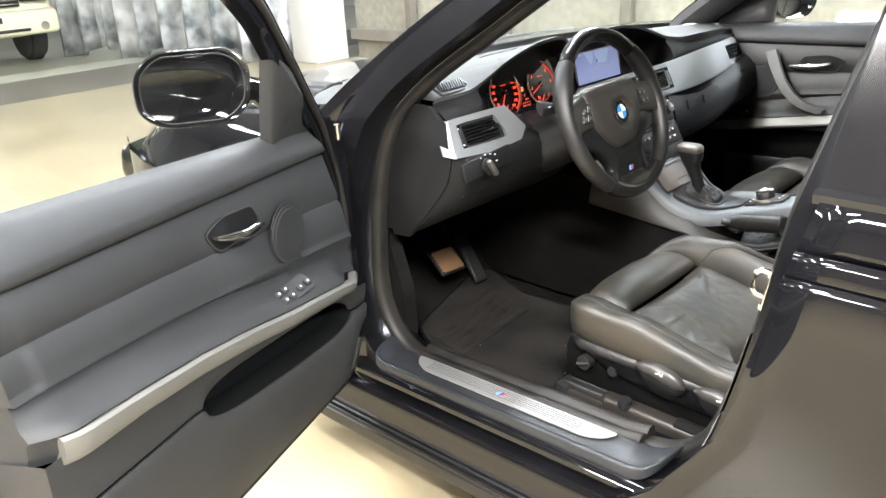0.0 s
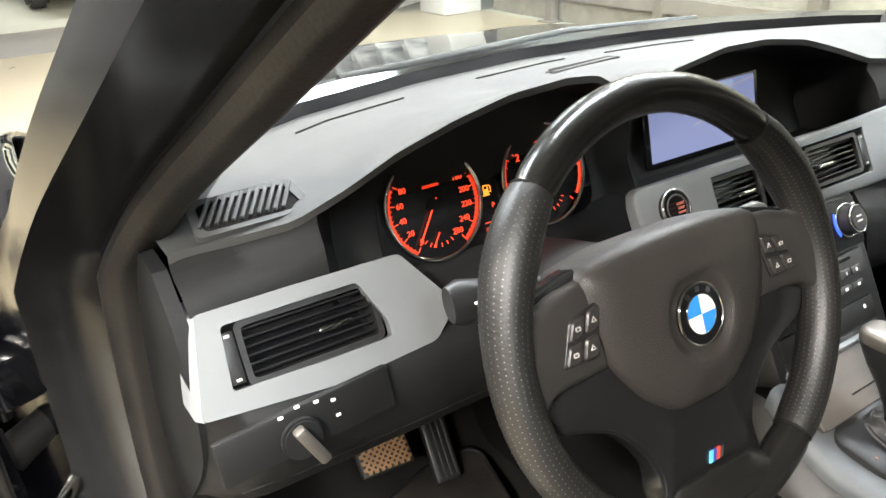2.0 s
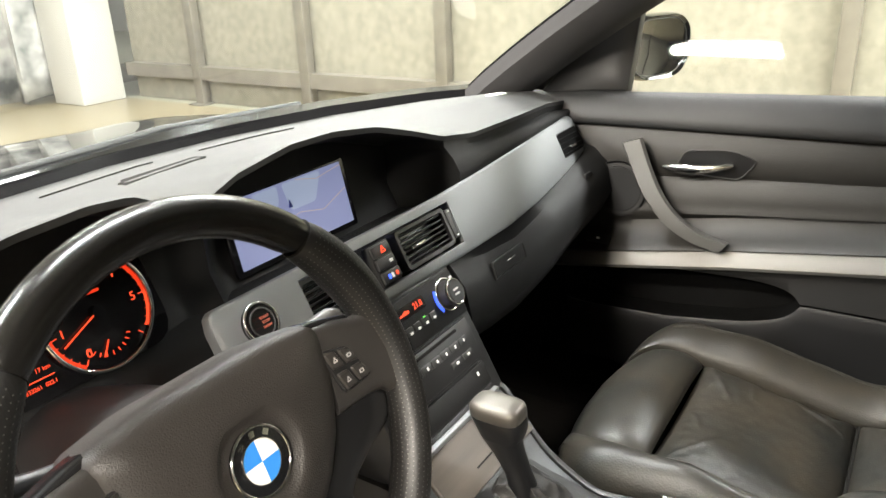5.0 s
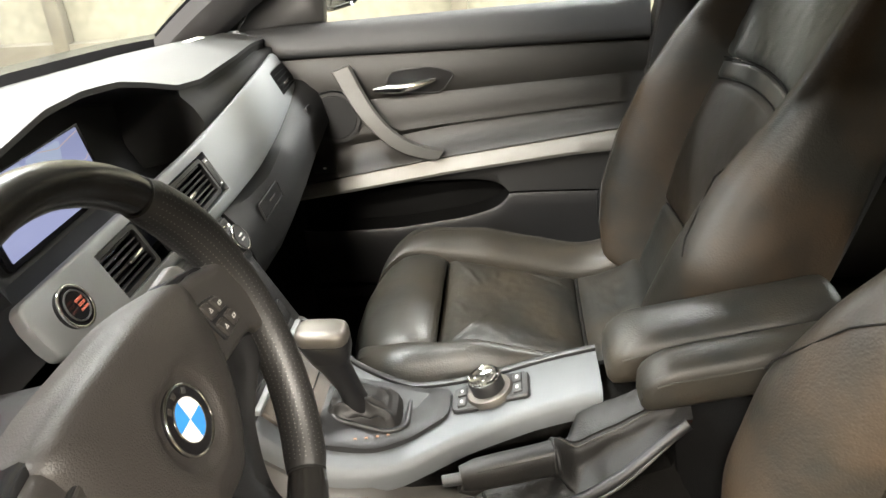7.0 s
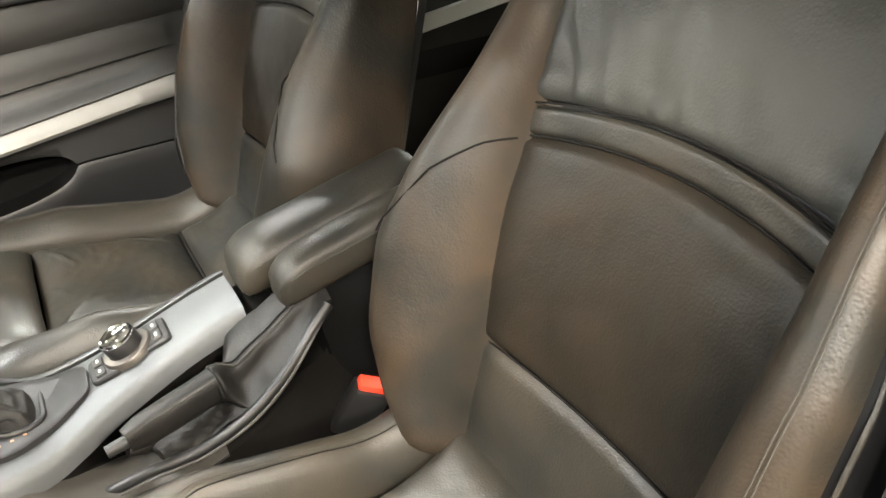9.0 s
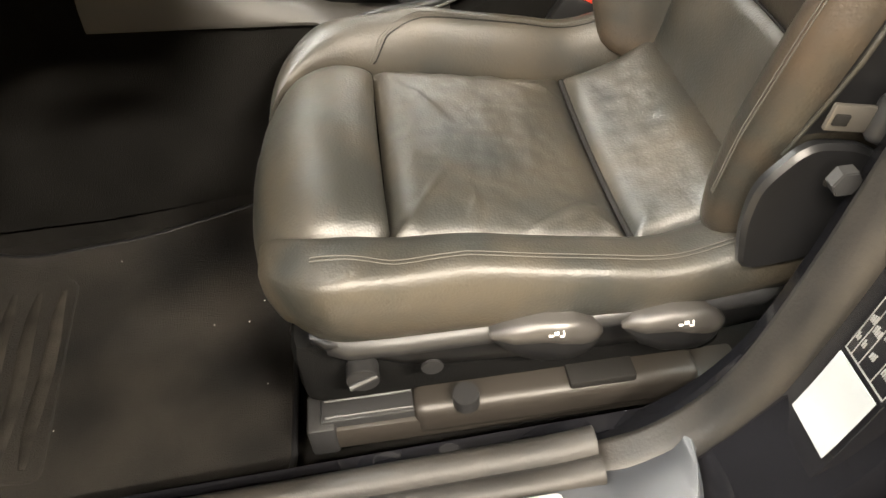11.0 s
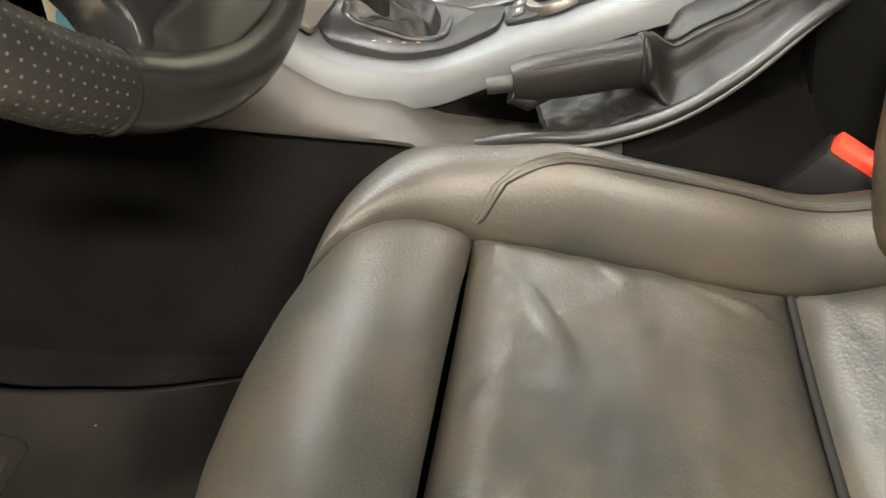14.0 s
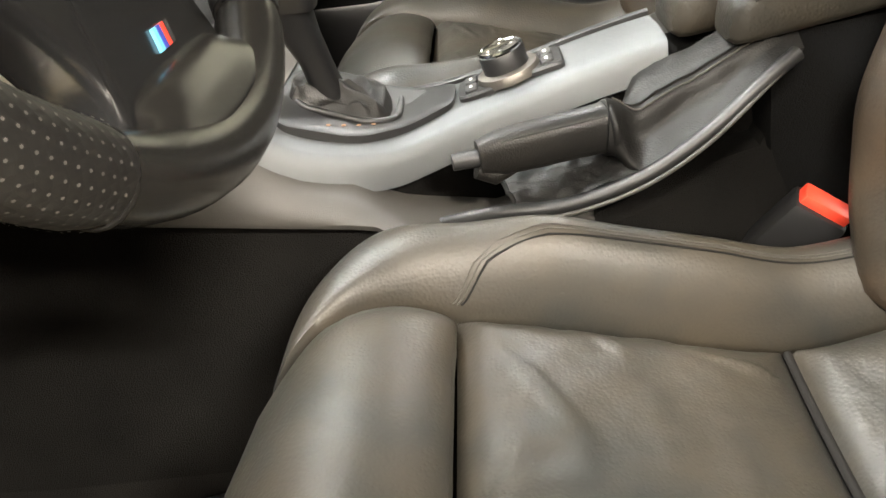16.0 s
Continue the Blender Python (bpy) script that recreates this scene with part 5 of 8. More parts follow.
            k = plate("key", rounded([(s * p.x, p.y) for p in cor], 0.0025), WHEEL @ pose(0, 0, 0.0072), 0.0034, SPOKE, sp, bevel=0.0014)
            c = at(a, b)
            sym = rect(0.0050, 0.0034, 0.0012) if i % 2 else rounded([(-0.0026, -0.0020), (0.0026, -0.0020), (0, 0.0026)], 0.0008)
            plate("key_symbol", sym, WHEEL @ pose(s * c.x, c.y, 0.0102), 0.0008, KEY_MARK, k, hole=[p * 0.55 for p in sym])
    # leather root where the stem runs into the rim
    rings = []
    for f in np.linspace(0, 1, 12):
        y = -0.132 - 0.030 * f
        w = lerp(f, [(0, 0.049), (0.3, 0.055), (0.6, 0.070), (1, 0.098)])
        sag = 0.012 * f
        d = lerp(f, [(0, -0.002), (0.15, 0.004), (0.5, 0.009), (1, 0.0135)])
        rings.append([WHEEL @ Vector((x, y + sag * (x / 0.098) ** 2, z)) for x, z in ((-w, d - 0.020), (-w * 0.93, d - 0.006), (-w * 0.75, d), (-w * 0.4, d + 0.001), (0, d + 0.001), (w * 0.4, d + 0.001), (w * 0.75, d), (w * 0.93, d - 0.006), (w, d - 0.020), (0, d - 0.026))])
    low = loft("lower_spoke", rings, WHEEL_LEATHER, sw, "leather root of the lower spoke with a small tricolour badge", smooth=70)
    sub = low.modifiers.new("round", "SUBSURF")
    sub.levels = sub.render_levels = 1
    for i, mt in enumerate((PALE_BLUE, NAVY_MARK, RED_PLASTIC, CHROME)):
        plate("badge_bar", [Vector((0.004 * i - 0.009, -0.004)), Vector((0.004 * i - 0.0055, -0.004)), Vector((0.004 * i - 0.0025, 0.005)), Vector((0.004 * i - 0.006, 0.005))], WHEEL @ pose(0.003, -0.124, -0.003, 0, 0, 0), 0.0020, mt, sb)
    # round emblem: chrome ring, black band, four quarters
    em = disc("emblem", WHEEL @ pose(0, -0.003, 0.0145), 0.0245, 0.004, GLOSS_BLACK, sw, "round emblem with blue and white quarters", bevel=0.001)
    ring("emblem_ring", WHEEL @ pose(0, -0.003, 0.0163), 0.0242, 0.0012, CHROME, em, n=40)
    ring("emblem_inner_ring", WHEEL @ pose(0, -0.003, 0.0167), 0.0158, 0.0006, CHROME, em, n=36, k=6)
    for q in range(4):
        pts = [Vector((0, 0))] + [Vector((0.0152 * math.cos(radians(90 * q + a)), 0.0152 * math.sin(radians(90 * q + a)))) for a in range(0, 91, 10)]
        plate("emblem_quarter", pts, WHEEL @ pose(0, -0.003, 0.0161), 0.0008, BLUE_MARK if q % 2 else WHITE_MARK, em)
    for a in (125, 90, 55):
        plate("emblem_mark", rect(0.0048, 0.0045, 0.001), WHEEL @ pose(0.0198 * math.cos(radians(a)), -0.003 + 0.0198 * math.sin(radians(a)), 0.0161, 0, 0, a - 90), 0.0008, CHROME, em)
    # column shroud
    rings = []
    for f, w, h in ((0.0, 0.070, 0.055), (0.3, 0.075, 0.062), (0.7, 0.085, 0.07), (1.0, 0.09, 0.075)):
        rings.append([WHEEL @ Vector((w * math.cos(a), h * math.sin(a) - 0.01, -0.050 - 0.17 * f)) for a in np.linspace(0, 2 * math.pi, 20)[:-1]])
    loft("column_shroud", rings, PLASTIC, sw, "black plastic column shroud", smooth=60)
    for s, nm in ((-1, "indicator_stalk"), (1, "wiper_stalk")):
        rings = []
        for f, w, h in ((0, 0.008, 0.007), (0.35, 0.009, 0.007), (0.55, 0.013, 0.008), (0.9, 0.018, 0.010), (1, 0.014, 0.008)):
            c = WHEEL @ Vector((s * (0.06 + (0.115 if s < 0 else 0.108) * f), 0.040 + 0.016 * f if s < 0 else 0.040 - 0.006 * f, -0.050 - 0.012 * math.sin(f * 3) * (s < 0) + 0.008 * f * (s > 0)))
            ax = (WHEEL.to_3x3() @ Vector((0, 1, 0))), (WHEEL.to_3x3() @ Vector((0, 0, 1)))
            rings.append([c + ax[0] * w * math.cos(a) + ax[1] * h * math.sin(a) for a in np.linspace(0, 2 * math.pi, 13)[:-1]])
        lv = loft(nm, rings, SPOKE if s > 0 else PLASTIC, sw, "black control stalk", smooth=60)
        plate("stalk_mark", rect(0.008, 0.002, 0.0005), WHEEL @ pose(s * (0.155 if s < 0 else 0.150), 0.053 if s < 0 else 0.036, -0.042 if s < 0 else -0.0335), 0.0012, WHITE_MARK, lv)
    return sw


KEY_MARK = mat("key_print", (0.36, 0.36, 0.35), 0.5)
WHEEL_LEATHER = mat("wheel_leather", (0.011, 0.0105, 0.010), 0.24, bump=0.05, scale=900, vary=0.2, kind="cells")
WHEEL_PERF = mat("wheel_perforated", (0.0090, 0.0086, 0.0083), 0.48, bump=0.12, scale=260, vary=0.2, kind="dots")
WHEEL_GLOSS = mat("wheel_gloss", (0.010, 0.010, 0.0105), 0.26, vary=0.15, bump=0.03, scale=900)
SPOKE = mat("spoke_satin", (0.028, 0.026, 0.0245), 0.36, bump=0.12, scale=900, vary=0.1)
# Pale tone paints the glint on each hole's rim.
WHEEL_DOT = mat("wheel_pinhole_glint", (0.075, 0.072, 0.068), 0.4, vary=0.3)
AIRBAG = mat("airbag_vinyl", (0.029, 0.0262, 0.0242), 0.46, bump=0.26, scale=480, vary=0.12, kind="cells", spec=0.4)
steering_wheel()


# ---- dashboard ----
TRIM_N = (0, -0.894, 0.447)


def dash_bend(x):
    """How far the front of the dashboard curves away towards the passenger's door."""
    return 0.030 * max(0.0, (x - 0.12) / 0.53) ** 1.5


def dash_pose(x, z, out=0.0, yaw=0.0):
    """A pose on the slanted front of the dashboard at (x, z)."""
    y = 0.190 + (z - 0.85) * 0.5 + dash_bend(x)
    m = facing((x, y, z), TRIM_N)
    return m @ pose(0, 0, out, 0, yaw, 0)


HOOD = [(-0.72, 0.970, 0.268), (-0.683, 0.977, 0.266), (-0.643, 0.978, 0.260), (-0.60, 0.983, 0.250), (-0.553, 1.003, 0.242), (-0.51, 1.024, 0.237), (-0.453, 1.041, 0.235), (-0.393, 1.053, 0.235), (-0.328, 1.056, 0.237), (-0.285, 1.051, 0.242), (-0.25, 1.034, 0.250), (-0.225, 1.018, 0.256), (-0.203, 1.016, 0.26), (-0.153, 1.034, 0.26), (-0.075, 1.046, 0.26), (-0.003, 1.045, 0.26), (0.077, 1.034, 0.26), (0.149, 1.014, 0.26), (0.23, 0.989, 0.262), (0.32, 0.975, 0.265), (0.489, 0.970, 0.27), (0.60, 0.968, 0.275), (0.70, 0.955, 0.285)]


def hood_at(x):
    return float(np.interp(x, [h[0] for h in HOOD], [h[1] for h in HOOD])), float(np.interp(x, [h[0] for h in HOOD], [h[2] for h in HOOD]))


def screen_edge(x):
    return lerp(abs(x / 0.715), [(0, 0.735), (0.3, 0.715), (0.6, 0.66), (0.85, 0.57), (1, 0.47)])


def vent(parent, cx, cz, w, h, slats, tab=0.0, wheel_side=0):
    """Air vent: dark well, slats and a bright tab."""
    v = plate("vent", rect(w, h, 0.006), dash_pose(cx, cz, -0.020), 0.004, GLOSS_BLACK, parent, "black slatted air vent")
    plate("vent_frame", rect(w + 0.004, h + 0.004, 0.007), dash_pose(cx, cz, -0.016), 0.0185, PLASTIC, v, hole=rect(w - 0.006, h - 0.006, 0.005))
    for i in range(slats):
        f = (i + 0.5) / slats - 0.5
        box("slat", (w - 0.008, 0.010, 0.0024), dash_pose(cx, cz) @ pose(0, f * (h - 0.006), -0.006, 78, 0, 0), VENT_BLACK, v, bevel=0.0008, seg=1)
    box("tab", (0.030, 0.0050, 0.006), dash_pose(cx, cz) @ pose(tab, -0.002, 0.002, 0, 0, 0), CHROME, v, "bright vent tab", bevel=0.0015)
    if wheel_side:
        box("thumb_wheel", (0.012, h * 0.86, 0.008), dash_pose(cx, cz) @ pose(wheel_side * (w / 2 + 0.009), 0, 0.0), PLASTIC, v, bevel=0.002)
        for s in (-1, 1):
            box("wheel_mark", (0.004, 0.002, 0.001), dash_pose(cx, cz) @ pose(wheel_side * (w / 2 + 0.009), s * h * 0.36, 0.0045), WHITE_MARK, v, bevel=0)
    return v


def dial(parent, cx, cz, r, zones, figures, a0, a1, needle, small):
    m = facing((cx, 0.288, cz), (0, -0.95, 0.30))
    d = disc("gauge_face", m, r, 0.004, GLOSS_BLACK, parent, "black dial with glowing red figures", bevel=0)
    ring("gauge_ring", m @ pose(0, 0, 0.004), r, 0.0022, CHROME, d, n=56)
    marks = len(figures) - 1
    n = marks * (4 if marks > 8 else 5)
    for i in range(n + 1):
        a = radians(a0 + (a1 - a0) * i / n)
        big = i % (n // marks) == 0
        k = r * (0.86 if big else 0.90)
        box("tick", (r * (0.10 if big else 0.05), 0.0008 if big else 0.0005, 0.0006), m @ pose(k * math.cos(a), k * math.sin(a), 0.0028, 0, 0, math.degrees(a)), RED_GLOW, d, bevel=0)
        if big:
            words("figure", figures[i // (n // marks)], r * (0.15 if marks > 8 else 0.21), m @ pose(r * 0.70 * math.cos(a), r * 0.70 * math.sin(a), 0.0024), RED_GLOW, d)
    for z0, z1, q0, mt in zones:
        arc = [[Vector((q * r * math.cos(radians(a)), q * r * math.sin(radians(a)))) for a in np.linspace(z0, z1, 22)] for q in (0.965, q0)]
        plate("lit_arc", arc[0] + arc[1][::-1], m @ pose(0, 0, 0.0018), 0.0004, mt, d)
    ang = radians(needle)
    box("needle", (r * 0.92, 0.0014, 0.0012), m @ pose(r * 0.38 * math.cos(ang), r * 0.30 * math.sin(ang), 0.0055, 0, 0, needle), RED_GLOW, d, bevel=0.0003)
    disc("needle_hub", m @ pose(0, 0, 0.0045), r * 0.13, 0.004, GLOSS_BLACK, d, n=20, bevel=0.0008)
    plate("scale_note", rect(r * 0.34, r * 0.05, 0.0004), m @ pose(0.0, r * 0.36, 0.0022), 0.0005, RED_DIM, d)
    for i in range(9):
        a = radians(200 + i * 17.5)
        box("small_tick", (0.004, 0.0008, 0.0005), m @ pose(small * r * math.cos(a), -r * 0.42 + small * r * math.sin(a) * 0.8, 0.0026, 0, 0, math.degrees(a)), RED_GLOW, d, bevel=0)
    box("small_needle", (r * 0.30, 0.001, 0.001), m @ pose(-r * 0.10, -r * 0.62, 0.004, 0, 0, 55), RED_GLOW, d, bevel=0)
    return d


def dashboard():
    da = thing("dashboard", (0, 0.3, 0.6), "dark dashboard with pale-lit top and aluminium trim strips", "dashboard")
    xs = np.concatenate([np.linspace(-0.698, -0.20, 44), np.linspace(-0.185, 0.70, 56)])
    rings, low = [], []
    for x in xs:
        z, y = hood_at(x)
        yb = screen_edge(x) - 0.006
        zb = 0.945
        hump = z - 0.972
        row = []
        for f in np.linspace(0, 1, 12):
            yy = yb + (y - yb) * f
            zz = zb + (0.968 - zb) * min(1, f * 1.6) + hump * (f ** 2.4) + 0.004 * math.sin(f * 3.14)
            row.append(Vector((x, yy, zz)))
        row += [Vector((x, y - 0.005, z - 0.004)), Vector((x, y - 0.004, z - 0.011))]
        rings.append(row)
        # face under the lip: deep behind the dials and the screen, shallow elsewhere
        deep = 0.058 * min(1, max(0, (0.030 - abs(x + 0.375) + 0.18) / 0.035)) + 0.068 * min(1, max(0, (0.215 - abs(x - 0.02)) / 0.05))
        zt = 0.930
        yt = 0.190 + (zt - 0.85) * 0.5 + dash_bend(x)
        yd = max(y, yt) + deep
        if deep > 0.01:
            low.append([Vector((x, y - 0.003, z - 0.010)), Vector((x, y + deep * 0.5, z - 0.016)), Vector((x, yd, z - 0.030)), Vector((x, yd - 0.002, 0.92)), Vector((x, yd - 0.02, 0.885)), Vector((x, yt + 0.002, 0.875)), Vector((x, yt - 0.02, 0.872))])
        else:
            low.append([Vector((x, y - 0.003, z - 0.010)), Vector((x, y - 0.004, z - 0.020)), Vector((x, (y + yt) / 2 - 0.004, (z + zt) / 2 - 0.006)), Vector((x, yt + 0.000, zt + 0.004)), Vector((x, yt + 0.000, zt - 0.002)), Vector((x, yt + 0.002, 0.875)), Vector((x, yt - 0.02, 0.872))])
    # The top's paler tone stands for light falling on it.
    loft("dash_top", rings, DASH_PAD_LIT, da, "grained dashboard top, greyed to look lit", closed=False, smooth=60)
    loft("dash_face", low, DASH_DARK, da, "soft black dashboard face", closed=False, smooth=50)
    # defroster slots and grilles on the top
    def pad_z(x, y):
        z, yh = hood_at(x)
        yb = screen_edge(x) - 0.006
        f = (y - yb) / (yh - yb)
        return 0.945 + 0.023 * min(1, f * 1.6) + (z - 0.972) * f ** 2.4 + 0.004 * math.sin(f * 3.14)
    for x0, x1 in ((-0.48, -0.30), (-0.16, 0.02), (0.10, 0.28)):
        tube("defroster_slot", [(x, screen_edge(x) - 0.11, pad_z(x, screen_edge(x) - 0.11)) for x in np.linspace(x0, x1, 8)], 0.0022, SEAM, da, n=6)
    gr = plate("top_grille", rounded([(-0.07, -0.016), (0.075, -0.010), (0.07, 0.010), (-0.05, 0.016)], 0.004), Matrix.Translation((-0.06, 0.50, pad_z(-0.06, 0.50) - 0.001)) @ pose(0, 0, 0, -3, 0, 6), 0.003, SEAM, da)
    for i in range(6):
        box("grille_rib", (0.12, 0.0022, 0.003), Matrix.Translation((-0.058, 0.490 + 0.0045 * i, pad_z(-0.058, 0.490 + 0.0045 * i) + 0.001)) @ pose(0, 0, 0, -3, 0, 6), DASH_PAD_LIT, gr, bevel=0.0005)
    sv = plate("side_vent", rounded([(-0.042, -0.020), (0.044, -0.018), (0.036, 0.014), (-0.040, 0.012)], 0.006), Matrix.Translation((-0.625, 0.283, 0.983)) @ pose(0, 0, 0, 22, 0, 0), 0.004, SEAM, da, "slanted window vent")
    plate("side_vent_rim", rounded([(-0.050, -0.024), (0.052, -0.022), (0.044, 0.020), (-0.046, 0.018)], 0.007), Matrix.Translation((-0.625, 0.283, 0.983)) @ pose(0, 0, 0, 22, 0, 0), 0.0055, DASH_PAD_LIT, sv, hole=rounded([(-0.042, -0.019), (0.043, -0.017), (0.036, 0.014), (-0.040, 0.012)], 0.006))
    for i in range(11):
        box("vent_rib", (0.0032, 0.034, 0.003), Matrix.Translation((-0.625, 0.283, 0.983)) @ pose(-0.036 + 0.007 * i, -0.002, 0.006, 22, 0, 0) @ pose(0, 0, 0, 0, 0, -32), DASH_PAD_LIT, sv, bevel=0.0005)
    plate("paper_note", rect(0.040, 0.018, 0.001), Matrix.Translation((0.622, 0.385, pad_z(0.622, 0.385) - 0.0005)) @ pose(0, 0, 0, 0, 0, -20), 0.002, WHITE_MARK, da, "small white sticker")
    # instrument binnacle
    plate("binnacle_glass", rounded([(-0.135, -0.060), (0.135, -0.060), (0.125, 0.045), (0.06, 0.072), (-0.06, 0.072), (-0.125, 0.030)], 0.03), facing((-0.375, 0.293, 0.945), (0, -0.95, 0.30)), 0.002, GLOSS_BLACK, da)
    dial(da, -0.444, 0.938, 0.053, ((236, 60, 0.90, RED_DIM), (60, -56, 0.90, RED_DIM)), [str(20 * k) for k in range(14)], 236, -56, 236, 0.40)
    dial(da, -0.308, 0.938, 0.053, ((236, 150, 0.90, RED_DIM), (70, 2, 0.90, RED_DIM), (2, -36, 0.91, RED_GLOW)), [str(k) for k in range(6)] + [""], 236, -46, 205, 0.40)
    mid = facing((-0.376, 0.287, 0.925), (0, -0.95, 0.30))
    rd = plate("readout", rect(0.034, 0.034, 0.002, 0, -0.016), mid, 0.002, RED_FAINT, da, "small red trip display")
    for tx, size, xx, yy in (("P", 0.0075, 0.001, -0.004), ("17 km", 0.0055, 0.007, -0.0125), ("332261  022.1", 0.0050, 0.001, -0.0265)):
        words("readout_text", tx, size, mid @ pose(xx, yy, 0.0022), RED_GLOW, rd)
    plate("readout_line", rect(0.028, 0.0010, 0.0003, 0.001, -0.0200), mid @ pose(0, 0, 0.002), 0.0006, RED_GLOW, rd)
    fl = plate("fuel_light", rect(0.0060, 0.0095, 0.0008, -0.005, 0.013), mid, 0.003, AMBER_GLOW, da, "amber fuel pump light", hole=rect(0.0040, 0.0030, 0.0004, -0.005, 0.0150))
    plate("pump_base", rect(0.0080, 0.0014, 0.0003, -0.005, 0.0076), mid, 0.003, AMBER_GLOW, fl)
    tube("pump_hose", [mid @ Vector(p) for p in ((-0.0018, 0.0105, 0.0026), (0.0006, 0.0100, 0.0026), (0.0010, 0.0150, 0.0026), (-0.0006, 0.0172, 0.0026))], 0.0006, AMBER_GLOW, fl, n=6)
    plate("red_light", rect(0.003, 0.005, 0.0005, -0.006, 0.052), mid, 0.003, RED_GLOW, da)
    # screen
    sm = facing((-0.016, 0.318, 0.938), (0, -0.97, 0.22))
    sc = plate("navigation_screen", rect(0.214, 0.094, 0.004), sm @ pose(0, 0, -0.006), 0.006, GLOSS_BLACK, da, "wide lit map screen", bevel=0.001)
    plate("map_area", rect(0.198, 0.080, 0.001), sm, 0.0008, MAP_GLOW, sc)
    plate("map_water", rounded([(-0.060, 0.038), (-0.018, 0.038), (-0.020, 0.020), (-0.034, 0.004), (-0.046, 0.020)], 0.004), sm, 0.0014, MAP_LIGHT, sc)
    plate("map_field", rounded([(-0.01, 0.038), (0.06, 0.038), (0.04, 0.004), (-0.004, 0.004)], 0.006), sm, 0.0012, MAP_LIGHT, sc)
    tube("map_road", [sm @ Vector(p) for p in ((-0.02, -0.006, 0.0012), (0.01, -0.002, 0.0012), (0.05, -0.010, 0.0012), (0.098, 0.006, 0.0012))], 0.0006, MAP_DARK, sc, n=5)
    tube("map_road", [sm @ Vector(p) for p in ((0.015, 0.038, 0.0012), (0.05, 0.030, 0.0012), (0.098, 0.036, 0.0012))], 0.0006, MAP_DARK, sc, n=5)
    words("map_text", "17 km", 0.0065, sm @ pose(-0.082, 0.0345, 0.0012), WHITE_MARK, sc, depth=0.0002)
    plate("map_arrow", rounded([(-0.003, -0.004), (0.003, -0.004), (0, 0.006)], 0.0004), sm @ pose(-0.004, 0.012, 0), 0.002, NAVY_MARK, sc)
    # aluminium strips
    base = facing((0, 0.190, 0.85), TRIM_N)

    def tz(z):
        return (z - 0.85) / 0.894
    plate("trim_left", rounded([(-0.712, tz(0.862)), (-0.597, tz(0.853)), (-0.507, tz(0.858)), (-0.478, tz(0.880)), (-0.520, tz(0.931)), (-0.620, tz(0.932)), (-0.696, tz(0.932))], 0.005), base @ pose(0, 0, -0.004), 0.010, ALU, da, "brushed aluminium trim strip", bevel=0.002, hole=rounded([(-0.684, tz(0.875)), (-0.61, tz(0.873)), (-0.546, tz(0.873)), (-0.546, tz(0.885)), (-0.564, tz(0.920)), (-0.61, tz(0.920)), (-0.680, tz(0.920))], 0.004))
    vent(da, -0.610, 0.8965, 0.116, 0.048, 6, tab=0.02, wheel_side=-1)
    loft("trim_end_cap", [[Vector((x, y, z)), Vector((x - 0.005, y + 0.006, z)), Vector((x - 0.006, y + 0.034, z)), Vector((x + 0.004, y + 0.034, z))] for x, y, z in ((-0.7105, 0.1915, 0.864), (-0.7025, 0.211, 0.900), (-0.6945, 0.2245, 0.931))], ALU, da)

    def trim_run(x0, x1, top, bot, n, round_top=True, round_bot=True):
        rings = []
        for x in np.linspace(x0, x1, n):
            zt, zb = lerp(x, top), lerp(x, bot)

            def q(z, out):
                return Vector((x, 0.190 + (z - 0.85) * 0.5 + dash_bend(x) - 0.894 * out, z + 0.447 * out))
            a, b = (0.0035 if round_top else 0.0), (0.0035 if round_bot else 0.0)
            rings.append([q(zt, -0.008), q(zt, 0.006 - a), q(zt - a * 0.35, 0.006 - a * 0.3), q(zt - a, 0.006), q(zb + b, 0.006), q(zb + b * 0.35, 0.006 - b * 0.3), q(zb, 0.006 - b), q(zb, -0.008)])
        return loft("trim_strip", rings, ALU, da, "brushed aluminium trim strip", smooth=40)
    trim_run(-0.246, -0.128, [(-0.246, 0.905), (-0.242, 0.918), (-0.234, 0.9215), (-0.128, 0.9215)], [(-0.246, 0.885), (-0.242, 0.872), (-0.234, 0.8675), (-0.19, 0.860), (-0.128, 0.852)], 34)
    trim_run(-0.128, 0.168, [(-0.128, 0.9215), (0.168, 0.9215)], [(-0.128, 0.910), (0.168, 0.910)], 8, round_bot=False)
    trim_run(-0.128, 0.168, [(-0.128, 0.862), (0.0, 0.858), (0.168, 0.857)], [(-0.128, 0.852), (0.0, 0.846), (0.168, 0.8425)], 12, round_top=False)
    trim_run(0.168, 0.674, [(0.168, 0.9215), (0.36, 0.925), (0.55, 0.928), (0.662, 0.930), (0.676, 0.923), (0.684, 0.906)], [(0.168, 0.8425), (0.30, 0.8395), (0.42, 0.8425), (0.55, 0.850), (0.640, 0.855), (0.666, 0.860), (0.678, 0.870), (0.684, 0.892)], 60)
    vent(da, -0.086, 0.885, 0.082, 0.048, 6, tab=0.012, wheel_side=-1)
    vent(da, 0.100, 0.884, 0.106, 0.048, 6, tab=-0.020, wheel_side=1)
    vm = dash_pose(0.612, 0.889)
    # Flat black plate paints the shaded depth of the vent.
    vr = plate("vent_right", rounded([(-0.060, -0.021), (0.050, -0.018), (0.056, -0.004), (0.045, 0.024), (-0.052, 0.023)], 0.005), vm @ pose(0, 0, 0.0052), 0.0036, VOID, da, "black slatted air vent")
